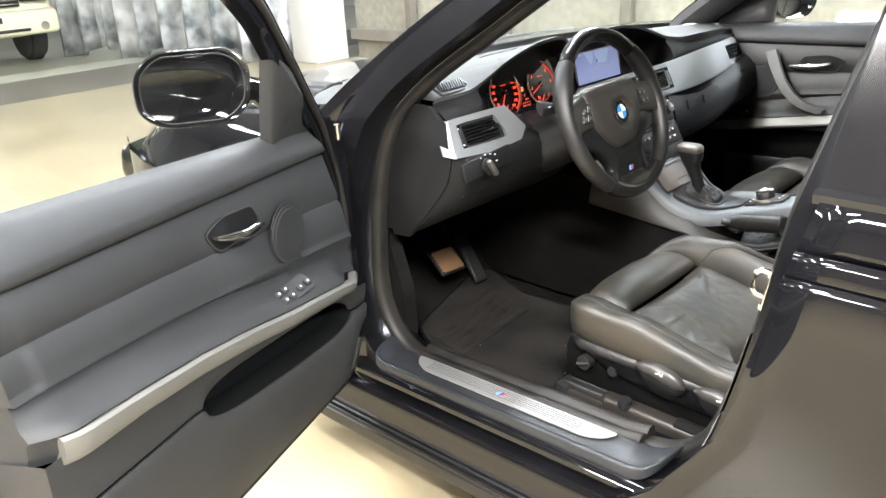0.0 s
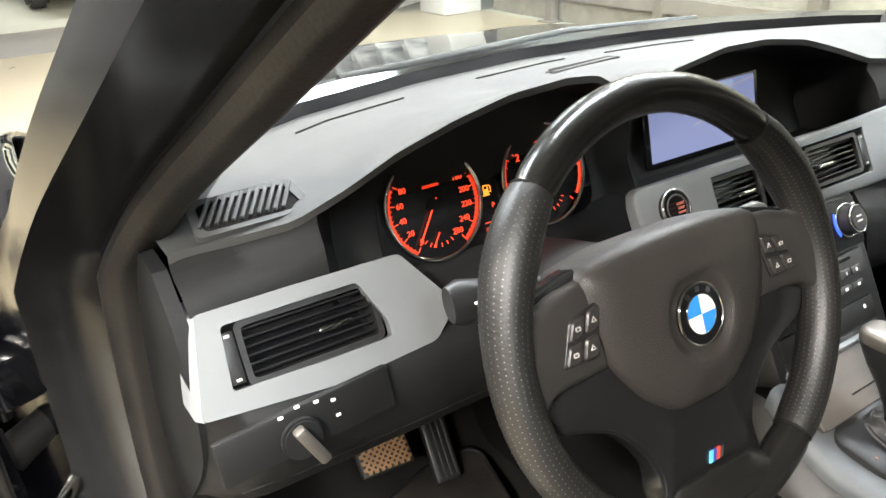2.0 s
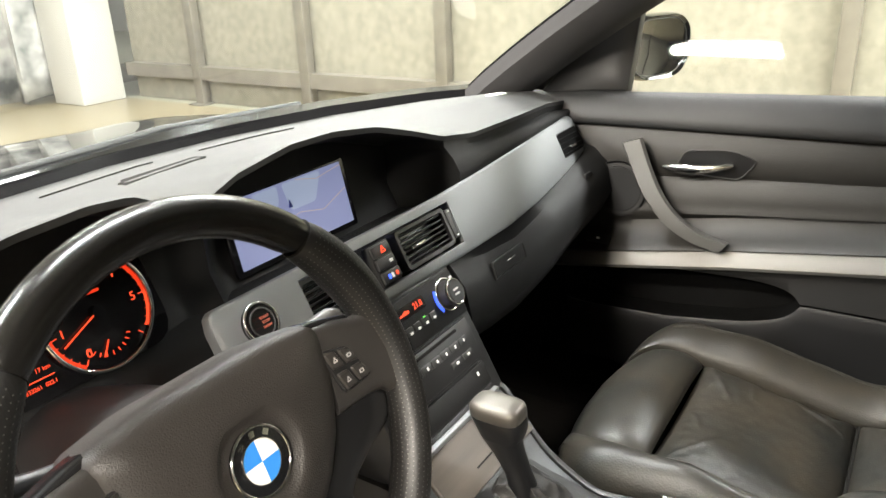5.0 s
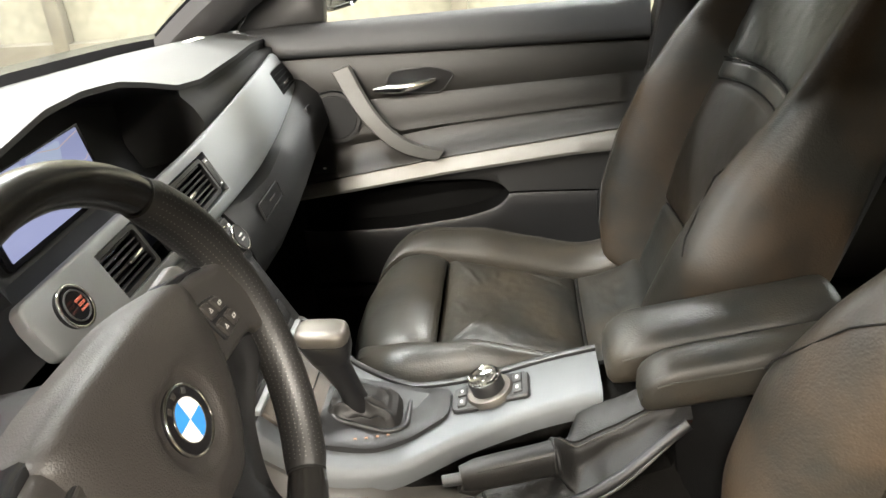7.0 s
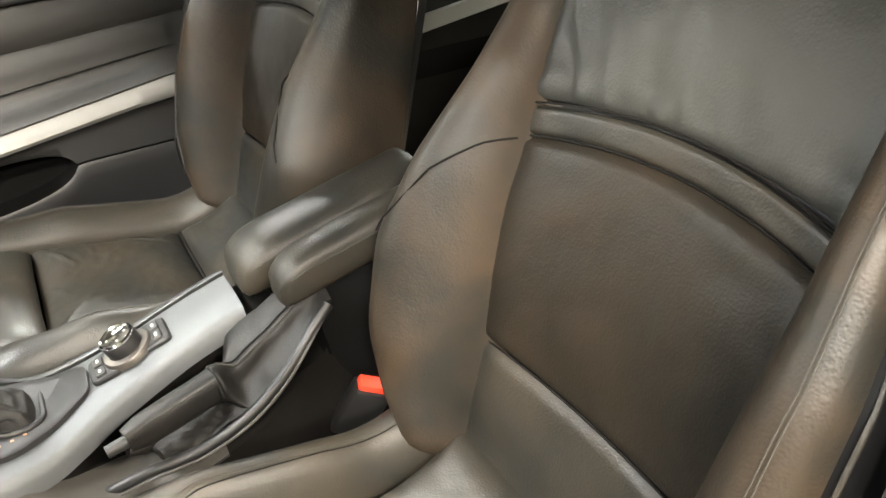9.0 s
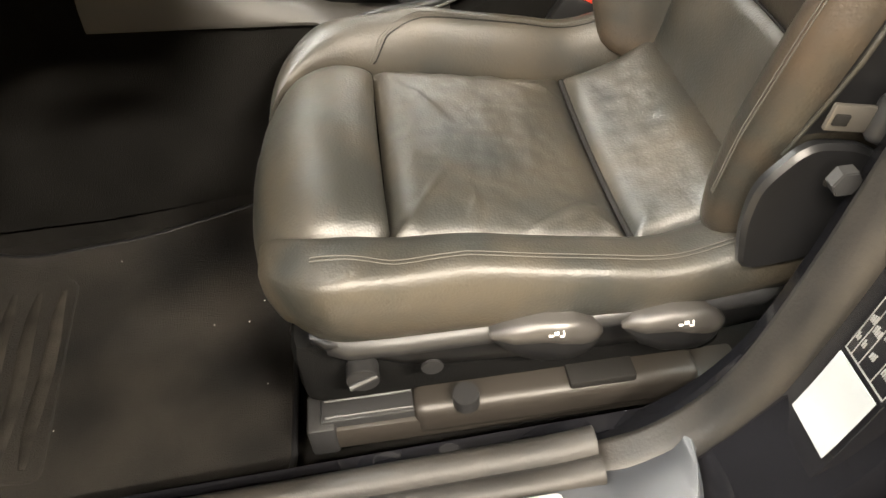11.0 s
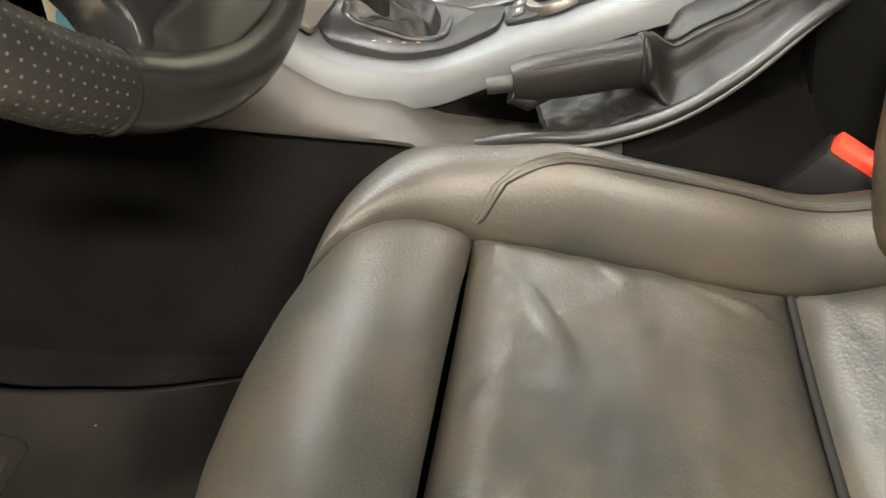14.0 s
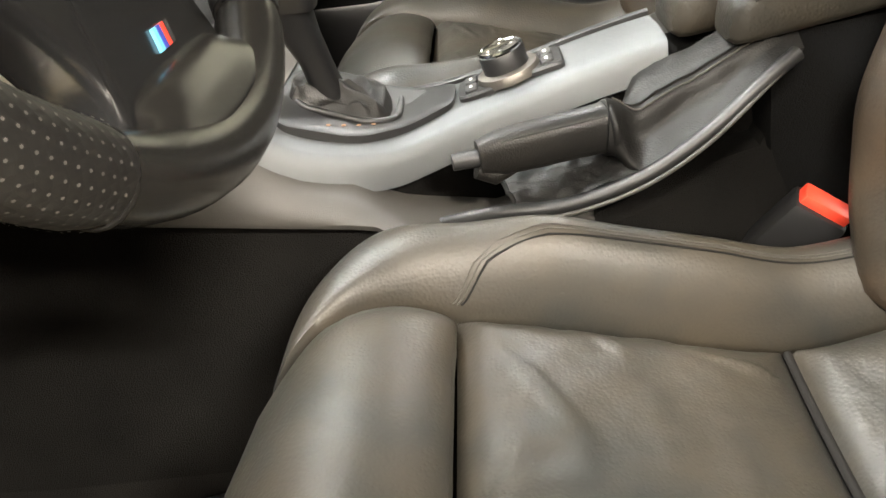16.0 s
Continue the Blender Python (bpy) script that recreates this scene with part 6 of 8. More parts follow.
    tube("vent_rim", [vm @ Vector((x, y, 0.0075)) for x, y in ((-0.061, -0.022), (0.051, -0.019), (0.057, -0.004), (0.046, 0.025), (-0.053, 0.024))], 0.0012, PLASTIC, vr, loop=True, n=6)
    for i in range(4):
        box("slat", (0.096, 0.0020, 0.002), vm @ pose(-0.003, -0.0145 + 0.0095 * i, 0.0078), VENT_BLACK, vr, bevel=0.0006)
    box("tab", (0.022, 0.004, 0.004), vm @ pose(0.006, -0.007, 0.0095), CHROME, vr, "bright vent tab", bevel=0.001)
    # start button
    sb = disc("start_button", dash_pose(-0.196, 0.893, 0.008), 0.020, 0.010, GLOSS_BLACK, da, "round black start button", bevel=0.002)
    ring("button_ring", dash_pose(-0.196, 0.893, 0.012), 0.020, 0.0016, CHROME, sb, n=36)
    ring("button_ring", dash_pose(-0.196, 0.893, 0.0135), 0.0145, 0.0008, PLASTIC_GREY, sb, n=32)
    for k, tx in enumerate(("START", "STOP", "ENGINE")):
        words("button_word", tx, 0.0040 - 0.0008 * (k == 2), dash_pose(-0.196, 0.893, 0.0190) @ pose(0, 0.0046 - 0.0046 * k, 0), START_GLOW, sb)
    # hazard block between the vents
    hz = box("switch_block", (0.040, 0.052, 0.012), dash_pose(0.006, 0.8835) @ pose(0, 0, 0.0), PLASTIC, da, "black switch block with a red triangle", bevel=0.003)
    for k in range(3):
        bt = box("switch", (0.034, 0.014, 0.006), dash_pose(0.006, 0.8835) @ pose(0, 0.0165 - 0.0165 * k, 0.006), PLASTIC_GREY, hz, bevel=0.002)
    plate("hazard_triangle", rounded([(-0.005, -0.004), (0.005, -0.004), (0, 0.005)], 0.0008), dash_pose(0.006, 0.8835) @ pose(0.002, 0.0165, 0.009), 0.0008, RED_GLOW, hz, hole=rounded([(-0.0025, -0.0025), (0.0025, -0.0025), (0, 0.0022)], 0.0006))
    plate("switch_mark", rect(0.006, 0.004, 0.001, 0.008, 0), dash_pose(0.006, 0.8835) @ pose(0, 0.0, 0.009), 0.0008, WHITE_MARK, hz)
    plate("switch_mark", rect(0.004, 0.006, 0.001, -0.006, 0), dash_pose(0.006, 0.8835) @ pose(0, -0.0165, 0.009), 0.0008, BLUE_GLOW, hz)
    plate("switch_mark", rect(0.004, 0.006, 0.001, 0.000, 0), dash_pose(0.006, 0.8835) @ pose(0, -0.0165, 0.009), 0.0008, WHITE_MARK, hz)
    plate("switch_mark", rect(0.004, 0.005, 0.001, 0.009, 0), dash_pose(0.006, 0.8835) @ pose(0, -0.0165, 0.009), 0.0008, RED_GLOW, hz)
    return da


START_GLOW = glow("start_backlight", (1.0, 0.25, 0.15), 0.06)
dashboard()


def centre_stack():
    """Climate and radio panel under the vents, down to the console."""
    cs = thing("centre_stack", (0.0, 0.15, 0.77), "black climate and radio panel with a red display", "control panel")
    top, bot = Vector((0, 0.184, 0.848)), Vector((0, 0.100, 0.690))
    up = (top - bot).normalized()
    nrm = Vector((0, -up.z, up.y))
    L = (top - bot).length

    def S(x, d, out=0.0):
        """x across, d down from the top edge."""
        return facing(top - up * d + Vector((x, 0, 0)) + nrm * out, nrm, up)
    box("panel", (0.222, L + 0.01, 0.10), S(0.005, L / 2, -0.052), PLASTIC, cs, bevel=0.006)
    ap = box("climate_panel", (0.205, 0.062, 0.010), S(0.004, 0.035, 0.0), DASH_DARK, cs, "black climate control panel", bevel=0.003)
    plate("display", rect(0.082, 0.015, 0.002), S(-0.006, 0.021, 0.004), 0.0018, GLOSS_BLACK, ap)
    for tx, x in (("21.0", -0.033), ("21.0", 0.021)):
        words("display_figure", tx, 0.0105, S(x, 0.021, 0.0060), RED_GLOW, ap)
    plate("display_figure", rounded([(-0.010, -0.002), (0.008, -0.002), (0.010, 0.001), (0.002, 0.0030), (-0.004, 0.0010), (-0.010, 0.0)], 0.0008), S(-0.007, 0.022, 0.0056), 0.0006, RED_GLOW, ap)
    for s in (-1, 1):
        kn = disc("temperature_knob", S(0.004 + s * 0.076, 0.032, 0.012), 0.0185, 0.018, PLASTIC, ap, "black temperature knob with chrome rings", bevel=0.002)
        ring("knob_ring", S(0.004 + s * 0.076, 0.032, 0.006), 0.0205, 0.0018, CHROME, kn, n=36)
        ring("knob_ring", S(0.004 + s * 0.076, 0.032, 0.0205), 0.0165, 0.0011, CHROME, kn, n=36)
        disc("knob_cap", S(0.004 + s * 0.076, 0.032, 0.0205), 0.0145, 0.003, PLASTIC_GREY, kn, bevel=0.0006)
        for q in (-1, 1):
            plate("knob_word", rect(0.010, 0.0022, 0.0004), S(0.004 + s * 0.076, 0.032 + 0.003 * q, 0.022), 0.0005, WHITE_MARK, kn)
        arc = [Vector((r * math.cos(radians(a)), r * math.sin(radians(a)))) for r, rng in ((0.026, np.linspace(150, 220, 10)), (0.0225, np.linspace(220, 150, 10))) for a in rng]
        if s > 0:
            plate("cold_arc", arc, S(0.004 + s * 0.076, 0.032, 0.005), 0.001, BLUE_GLOW, ap)
    for k in range(6):
        box("climate_key", (0.013, 0.009, 0.004), S(-0.044 + 0.0165 * k, 0.043, 0.005), PLASTIC, ap, bevel=0.001)
        plate("key_mark", rect(0.005, 0.003, 0.0006), S(-0.044 + 0.0165 * k, 0.046, 0.0071), 0.0005, WHITE_MARK, ap)
        if k in (1, 4):
            plate("key_lamp", rect(0.005, 0.0015, 0.0003), S(-0.044 + 0.0165 * k, 0.038, 0.006), 0.0008, GREEN_GLOW, ap)
    for k in range(2):
        plate("key_mark", rect(0.005, 0.004, 0.0006), S(0.101, 0.016 + 0.022 * k, 0.005), 0.0006, WHITE_MARK, ap)
    plate("key_lamp", rect(0.005, 0.0018, 0.0003), S(0.106, 0.022, 0.005), 0.0008, GREEN_GLOW, ap)
    rp = box("radio_panel", (0.190, 0.056, 0.010), S(0.0, 0.097, 0.0), PLASTIC, cs, "black radio with a disc slot and small keys", bevel=0.003)
    box("disc_slot", (0.130, 0.004, 0.003), S(0.0, 0.076, 0.005), SEAM, rp, bevel=0.001)
    for k in range(8):
        box("radio_key", (0.019, 0.010, 0.005), S(-0.075 + 0.0205 * k, 0.092, 0.005), PLASTIC_GREY, rp, bevel=0.0015)
        plate("key_mark", rect(0.0028, 0.004, 0.0004), S(-0.075 + 0.0205 * k, 0.092, 0.0076), 0.0005, WHITE_MARK, rp)
    for x in (0.040, 0.066):
        box("radio_key", (0.022, 0.008, 0.004), S(x, 0.110, 0.005), PLASTIC_GREY, rp, bevel=0.001)
        plate("key_mark", rect(0.005, 0.003, 0.0004), S(x, 0.110, 0.0072), 0.0005, WHITE_MARK, rp)
    box("lower_lid", (0.186, 0.030, 0.008), S(0.0, 0.145, -0.002), DASH_DARK, cs, bevel=0.003)
    plate("lid_mark", rect(0.004, 0.005, 0.001), S(0.07, 0.140, 0.003), 0.0008, WHITE_MARK, cs)
    box("lower_lid", (0.186, 0.018, 0.008), S(0.0, 0.171, -0.004), PLASTIC, cs, bevel=0.003)
    return cs


centre_stack()


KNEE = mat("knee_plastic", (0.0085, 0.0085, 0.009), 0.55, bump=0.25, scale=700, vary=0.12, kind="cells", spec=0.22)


def lower_dash():
    """Knee panels, glovebox and footwell sides."""
    lo = thing("glovebox", (0.42, 0.25, 0.7), "black glovebox below a long aluminium strip", "glovebox")
    rings = []
    for x in np.linspace(0.118, 0.70, 14):
        e = 0.02 * ((x - 0.118) / 0.58)
        zt = float(np.interp(x, [0.118, 0.18, 0.30, 0.42, 0.55, 0.70], [0.848, 0.832, 0.823, 0.831, 0.853, 0.868]))
        rings.append([Vector((x, 0.26, zt + 0.01)), Vector((x, 0.176 + e + (zt - 0.83) * 0.5, zt)), Vector((x, 0.160 + e, zt - 0.030)), Vector((x, 0.150 + e, zt - 0.075)), Vector((x, 0.170 + e, zt - 0.115)), Vector((x, 0.24, zt - 0.155)), Vector((x, 0.40, 0.66)), Vector((x, 0.60, 0.68)), Vector((x, 0.60, 0.80))])
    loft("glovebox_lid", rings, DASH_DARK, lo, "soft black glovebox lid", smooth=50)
    hd = plate("lid_handle", rect(0.098, 0.026, 0.003), facing((0.250, 0.1645, 0.806), (0.02, -0.95, 0.3)) @ pose(0, 0, 0, 0, 0, -1), 0.0030, DASH_DARK, lo, bevel=0.0008, hole=rect(0.094, 0.022, 0.002))
    plate("handle_slot", rect(0.092, 0.020, 0.002), facing((0.250, 0.1645, 0.806), (0.02, -0.95, 0.3)) @ pose(0, 0, 0.0005, 0, 0, -1), 0.0012, DASH_DARK, hd)
    box("lock_tab", (0.026, 0.0022, 0.002), facing((0.252, 0.1645, 0.809), (0.02, -0.95, 0.3)) @ pose(0, 0, 0.0022), CHROME, hd, bevel=0.0005)
    plate("key_switch", rect(0.03, 0.012, 0.003), facing((0.60, 0.188, 0.838), (0, -0.97, 0.2)), 0.004, PLASTIC, lo)

    kn = thing("knee_panel", (-0.6, 0.2, 0.6), "black knee panel below the side air vent", "trim panel")
    rings = []
    for x in np.concatenate([np.linspace(-0.708, -0.64, 8), np.linspace(-0.60, -0.28, 9)]):
        e = max(0.0, 1 - (x + 0.708) / 0.055) ** 2
        rings.append([Vector((x, y, z)) for y, z in ((0.24, 0.872), (0.190 + 0.018 * e, 0.862), (0.178 + 0.036 * e, 0.838), (0.184 + 0.040 * e, 0.800), (0.213 + 0.040 * e, 0.755), (0.248 + 0.036 * e, 0.722), (0.295 + 0.024 * e, 0.694), (0.347, 0.666), (0.55, 0.66), (0.55, 0.80))])
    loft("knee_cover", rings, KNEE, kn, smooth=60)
    tube("cover_joint", [Vector((x, 0.2015 + 0.004 * (x < -0.68), 0.774)) for x in np.linspace(-0.69, -0.30, 10)], 0.0016, SEAM, kn, n=5)
    end = [(0.207, 0.865), (0.212, 0.838), (0.222, 0.806), (0.250, 0.768), (0.283, 0.732), (0.318, 0.695), (0.348, 0.660), (0.40, 0.655), (0.41, 0.80), (0.40, 0.945), (0.30, 0.962), (0.262, 0.960), (0.228, 0.928)]
    loft("end_panel", [[Vector((x, y, z)) for y, z in end] for x in (-0.712, -0.700)], KNEE, kn, "plain black dashboard end panel")
    loft("kick_panel", [[Vector((-0.695, y, z)), Vector((-0.66, y, z)), Vector((-0.655, y + 0.002, 0.30)), Vector((-0.695, y + 0.002, 0.30))] for y, z in ((0.40, 0.50), (0.45, 0.66), (0.50, 0.72), (0.66, 0.75))], CARPET, kn)
    # headlamp switch
    sm = facing((-0.637, 0.172, 0.840), (0, -0.985, 0.17))
    sw = box("light_switch", (0.150, 0.040, 0.008), sm @ pose(0, 0, -0.004, 0, 0, 4), KNEE, kn, "round light switch with a bright grip", bevel=0.006)
    disc("switch_dial", sm @ pose(-0.010, -0.004, 0.006), 0.017, 0.008, KNEE, sw, bevel=0.002)
    box("dial_grip", (0.010, 0.038, 0.012), sm @ pose(-0.006, -0.008, 0.014, 0, 0, 28), KNOB_CAP, sw, bevel=0.003)
    for k, (dx, dy) in enumerate(((-0.022, 0.016), (-0.008, 0.020), (0.008, 0.018), (0.022, 0.014), (0.024, 0.000))):
        plate("switch_mark", rect(0.0042, 0.0024, 0.0006), sm @ pose(dx, dy, 0.0002), 0.0008, WHITE_MARK, sw)
    # pedals
    for nm, at, w, h, tilt, mt, lab in (("brake_pedal", (-0.400, 0.545, 0.440), 0.088, 0.078, 52, RUBBER, "ribbed rubber brake pedal"), ("throttle_pedal", (-0.300, 0.548, 0.415), 0.046, 0.150, 38, PLASTIC, "long ribbed throttle pedal")):
        pd = thing(nm, at, lab, "pedal")
        m = facing(at, (0, -math.cos(radians(tilt)), math.sin(radians(tilt)))) @ pose(0, 0, 0, 0, 0, -4)
        box("pad", (w, h, 0.014), m, mt, pd, bevel=0.008, seg=3)
        if nm == "brake_pedal":
            for a in (45, -45):
                sg, r2 = (1 if a > 0 else -1), 2 ** 0.5
                for k in range(-7, 8):
                    x0 = k * 0.0105
                    t0 = max((-w / 2 + 0.005 - x0) * r2, (-h / 2 + 0.005) * r2)
                    t1 = min((w / 2 - 0.005 - x0) * r2, (h / 2 - 0.005) * r2)
                    if t1 - t0 > 0.008:
                        c = (t0 + t1) / 2
                        box("rib", (t1 - t0, 0.0034, 0.005), m @ pose(x0 + c / r2, sg * c / r2, 0.008, 0, 0, a), PEDAL_RIB, pd, bevel=0.001)
        else:
            for k in range(4):
                box("rib", (0.004, h * 0.9, 0.004), m @ pose(-0.015 + 0.010 * k, 0, 0.008), PLASTIC_GREY, pd, bevel=0.001)
        tube("arm", [m @ Vector((0, 0.0, -0.008)), m @ Vector((0, 0.08, -0.05)), m @ Vector((0, 0.26, -0.06))], 0.010, PLASTIC, pd)
    # floor mat
    fm = thing("floor_mat", (-0.4, 0.25, 0.31), "worn black velour floor mat with stitched edge", "floor mat")
    o = rounded([(-0.640, 0.034), (-0.640, 0.330), (-0.585, 0.480), (-0.30, 0.560), (-0.215, 0.550), (-0.238, 0.40), (-0.215, 0.24), (-0.155, 0.034)], 0.03, 7)

    def fz(y):
        return lerp(y, [(0.0, 0.308), (0.30, 0.309), (0.45, 0.318), (0.56, 0.345)])
    c = Vector((-0.40, 0.25))
    rings = []
    for k in np.linspace(0.02, 1, 16):
        rings.append([Vector((c.x + (p.x - c.x) * k, c.y + (p.y - c.y) * k, fz(c.y + (p.y - c.y) * k) + 0.008 + 0.0025 * noise.noise(Vector((p.x * k * 9, p.y * k * 9, 0))))) for p in o])
    rings.append([Vector((p.x, p.y, fz(p.y) - 0.004)) for p in o])
    loft("mat_surface", rings, MAT_PILE, fm, smooth=60)
    tube("edging", [Vector((p.x, p.y, fz(p.y) + 0.006)) for p in o], 0.004, VENT_BLACK, fm, loop=True, n=8)
    plate("heel_pad", rounded([(-0.602, 0.305), (-0.292, 0.330), (-0.280, 0.500), (-0.588, 0.452)], 0.02), Matrix.Translation((0, 0, 0.2985)) @ pose(0, 0, 0, 3.4), 0.005, MAT_PILE, fm, bevel=0.002)
    for k in range(5):
        ya, yb = 0.327 + 0.027 * k, 0.343 + 0.033 * k
        run = [(x, ya + (yb - ya) * f + 0.002 * math.sin(9 * f + k), 0.3215 + 0.0594 * (ya + (yb - ya) * f - 0.30)) for f, x in zip(np.linspace(0, 1, 7), np.linspace(-0.585, -0.315, 7))]
        tube("heel_rib", run, [0.004, 0.0085, 0.0095, 0.009, 0.0095, 0.008, 0.004], MAT_RIB, fm, n=8, flat=0.35)
    rng = random.Random(21)
    for k in range(7):
        x, y = rng.uniform(-0.60, -0.22), rng.uniform(0.05, 0.42)
        box("lint", (0.0008, 0.0008 + 0.001 * rng.random(), 0.0006), pose(x, y, fz(y) + 0.0115, 0, 0, rng.uniform(0, 180)), WHITE_MARK, fm, bevel=0)

    pk = thing("passenger_footwell", (0.45, 0.4, 0.4), "dark carpeted passenger footwell side", "trim panel")
    loft("side_panel", [[Vector((0.665, y, 0.30)), Vector((0.66, y, 0.62)), Vector((0.70, y, 0.66)), Vector((0.71, y, 0.30))] for y in (0.25, 0.66)], CARPET, pk)
    loft("air_duct", [[Vector((x, 0.36 + 0.05 * math.cos(a), 0.42 + 0.13 * math.sin(a))) for a in np.linspace(0, 2 * math.pi, 15)[:-1]] for x in (0.12, 0.22)], PLASTIC, pk)


MAT_RIB = mat("worn_pile", (0.019, 0.0168, 0.0145), 0.95, bump=0.8, scale=600, vary=0.6, vscale=20, spec=0.1)
# Orange tone paints warm light on the pedal's ribs.
PEDAL_RIB = mat("pedal_rib_lit", (0.30, 0.17, 0.08), 0.6, vary=0.3, bump=0.3, scale=200)
lower_dash()


def console():
    """Tunnel console: aluminium top, selector surround, control knob, handbrake, armrest."""
    co = thing("centre_console", (0.0, -0.1, 0.45), "black tunnel console with a curved aluminium top", "centre console")

    def right(y):
        return lerp(y, [(-0.36, 0.052), (-0.15, 0.054), (-0.05, 0.062), (0.03, 0.085), (0.09, 0.105), (0.14, 0.11)])
    tops = spline([(-0.36, 0.690), (-0.285, 0.676), (-0.22, 0.658), (-0.15, 0.634), (-0.085, 0.616), (-0.04, 0.612), (0.02, 0.628), (0.06, 0.655), (0.10, 0.690)], 80)
    lefts = spline([(-0.36, -0.030), (-0.285, -0.032), (-0.20, -0.034), (-0.13, -0.045), (-0.08, -0.066), (-0.03, -0.092), (0.03, -0.113), (0.09, -0.122), (0.14, -0.12)], 80)

    def top(y):
        return lerp(y, tops)

    def left(y):
        return lerp(y, lefts)
    ys = np.linspace(0.105, -0.285, 60)
    rings = []
    for y in ys:
        l, r, z = left(y), right(y), top(y)
        rings.append([Vector((l - 0.006, y, z - 0.030)), Vector((l - 0.004, y, z - 0.012)), Vector((l + 0.001, y, z - 0.0025)), Vector((l + 0.007, y, z)), Vector(((l + r) / 2, y, z + 0.002)), Vector((r - 0.012, y, z)), Vector((r - 0.003, y, z - 0.001)), Vector((r + 0.002, y, z - 0.014)), Vector((r + 0.002, y, z - 0.024)), Vector(((l + r) / 2, y, z - 0.03))])
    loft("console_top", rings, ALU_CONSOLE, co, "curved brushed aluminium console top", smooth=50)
    loft("console_edge", [[Vector((right(y) + a, y, top(y) + b)) for a, b in ((-0.002, -0.010), (-0.0015, 0.0025), (0.002, 0.0045), (0.006, 0.0035), (0.008, -0.004), (0.007, -0.024))] for y in ys], PLASTIC, co, "black edge strip", smooth=50)
    rings = []
    for y in np.linspace(0.64, -0.62, 50):
        l, r, z = left(max(min(y, 0.14), -0.36)), right(max(min(y, 0.14), -0.36)), top(max(min(y, 0.10), -0.36))
        hb = min(1, max(0, (-0.02 - y) / 0.12))
        lo = lerp(y, [(-0.62, -0.068), (-0.40, -0.070), (-0.33, -0.088), (-0.26, -0.112), (-0.1, -0.125), (0.30, -0.16)])
        zl = z - 0.026 - 0.075 * hb * (1 if y > -0.37 else max(0, 1 - (-0.37 - y) / 0.02))
        lo += 0.008
        rings.append([Vector((lo - 0.030, y, 0.330)), Vector((lo - 0.012, y, 0.50)), Vector((lo - 0.004, y, min(zl, 0.575) - 0.012)), Vector((lo + 0.012, y, zl - 0.002)), Vector((l + 0.002, y, zl)), Vector((l + 0.006, y, z - 0.022)), Vector((r - 0.004, y, z - 0.022)), Vector((r + 0.010, y, z - 0.035)), Vector((0.135, y, z - 0.08)), Vector((0.145, y, 0.50)), Vector((0.145, y, 0.455))])
    # Shade below the cheek is painted by this near-black skin.
    loft("console_body", rings, CONSOLE_SHADE, co, "console side darkened for shade", smooth=45)
    rings = []
    for y in np.linspace(0.24, -0.215, 24):
        l, z = left(max(min(y, 0.14), -0.36)), top(max(min(y, 0.10), -0.36))
        hb = min(1, max(0, (-0.02 - y) / 0.12))
        lo = lerp(y, [(-0.26, -0.112), (-0.1, -0.125), (0.30, -0.16)])
        zl = z - 0.024 - 0.070 * hb
        zb = min(lerp(y, [(-0.22, 0.548), (-0.05, 0.566), (0.10, 0.585), (0.30, 0.61)]), zl - 0.012)
        rings.append([Vector((lo + 0.006, y, zb)), Vector((lo - 0.006, y, zb + 0.001)), Vector((lo - 0.008, y, zb + 0.006)), Vector((lo - 0.004, y, (zb + zl) / 2)), Vector((min(lo + 0.010, l), y, zl)), Vector((l + 0.006, y, zl + 0.003)), Vector((l + 0.006, y, zl - 0.006))])
    loft("console_cheek", rings, CONSOLE, co, "grey-brown plastic console cheek", smooth=50)
    # ashtray lid in front of the selector
    al = plate("ashtray_lid", rounded([(-0.096, -0.005), (0.096, -0.005), (0.085, 0.065), (-0.085, 0.065)], 0.008), Matrix.Translation((-0.006, 0.052, 0.6555)) @ pose(0, 0, 0, 36, 0, 0), 0.006, ASH_WOOD, co, "glossy brownish ashtray lid", bevel=0.002)
    box("lid_edge", (0.19, 0.008, 0.008), Matrix.Translation((-0.004, 0.100, 0.698)), ALU, co, bevel=0.002)
    tube("lid_groove", [(-0.03, 0.060, 0.6685), (0.02, 0.060, 0.6685)], 0.0012, SEAM, al, n=5)
    # selector surround
    def on(x, y, dz=0.0):
        return Vector((x, y, top(y) + 0.003 + dz))
    o = rounded([(-0.088, 0.040), (-0.070, -0.02), (-0.040, -0.066), (-0.014, -0.102), (0.036, -0.104), (0.047, -0.08), (0.052, 0.030), (0.030, 0.045), (-0.075, 0.050)], 0.012, 6)
    c = sum(o, Vector((0, 0))) / len(o)
    rings = [[on(p.x, p.y, -0.004) for p in o], [on(p.x, p.y, 0.004) for p in o]] + [[on(c.x + (p.x - c.x) * k, c.y + (p.y - c.y) * k, 0.0055) for p in o] for k in (0.95, 0.75, 0.5, 0.25, 0.05)]
    ss = loft("selector_surround", rings, PLASTIC, co, "matt black selector surround", smooth=45)
    o2 = rounded([(-0.040, 0.036), (-0.040, -0.030), (-0.028, -0.052), (0.026, -0.052), (0.036, -0.036), (0.036, 0.036)], 0.012, 6)
    c2 = sum(o2, Vector((0, 0))) / len(o2)
    tube("boot_frame", [on(p.x, p.y, 0.006) for p in o2], 0.0035, PLASTIC, ss, loop=True, n=8)
    o3 = [Vector(p) for p in spline([tuple(p) for p in o2] + [tuple(o2[0])], 97)[:-1]]
    rings = []
    for k in np.linspace(1.0, 0.26, 26):
        row = []
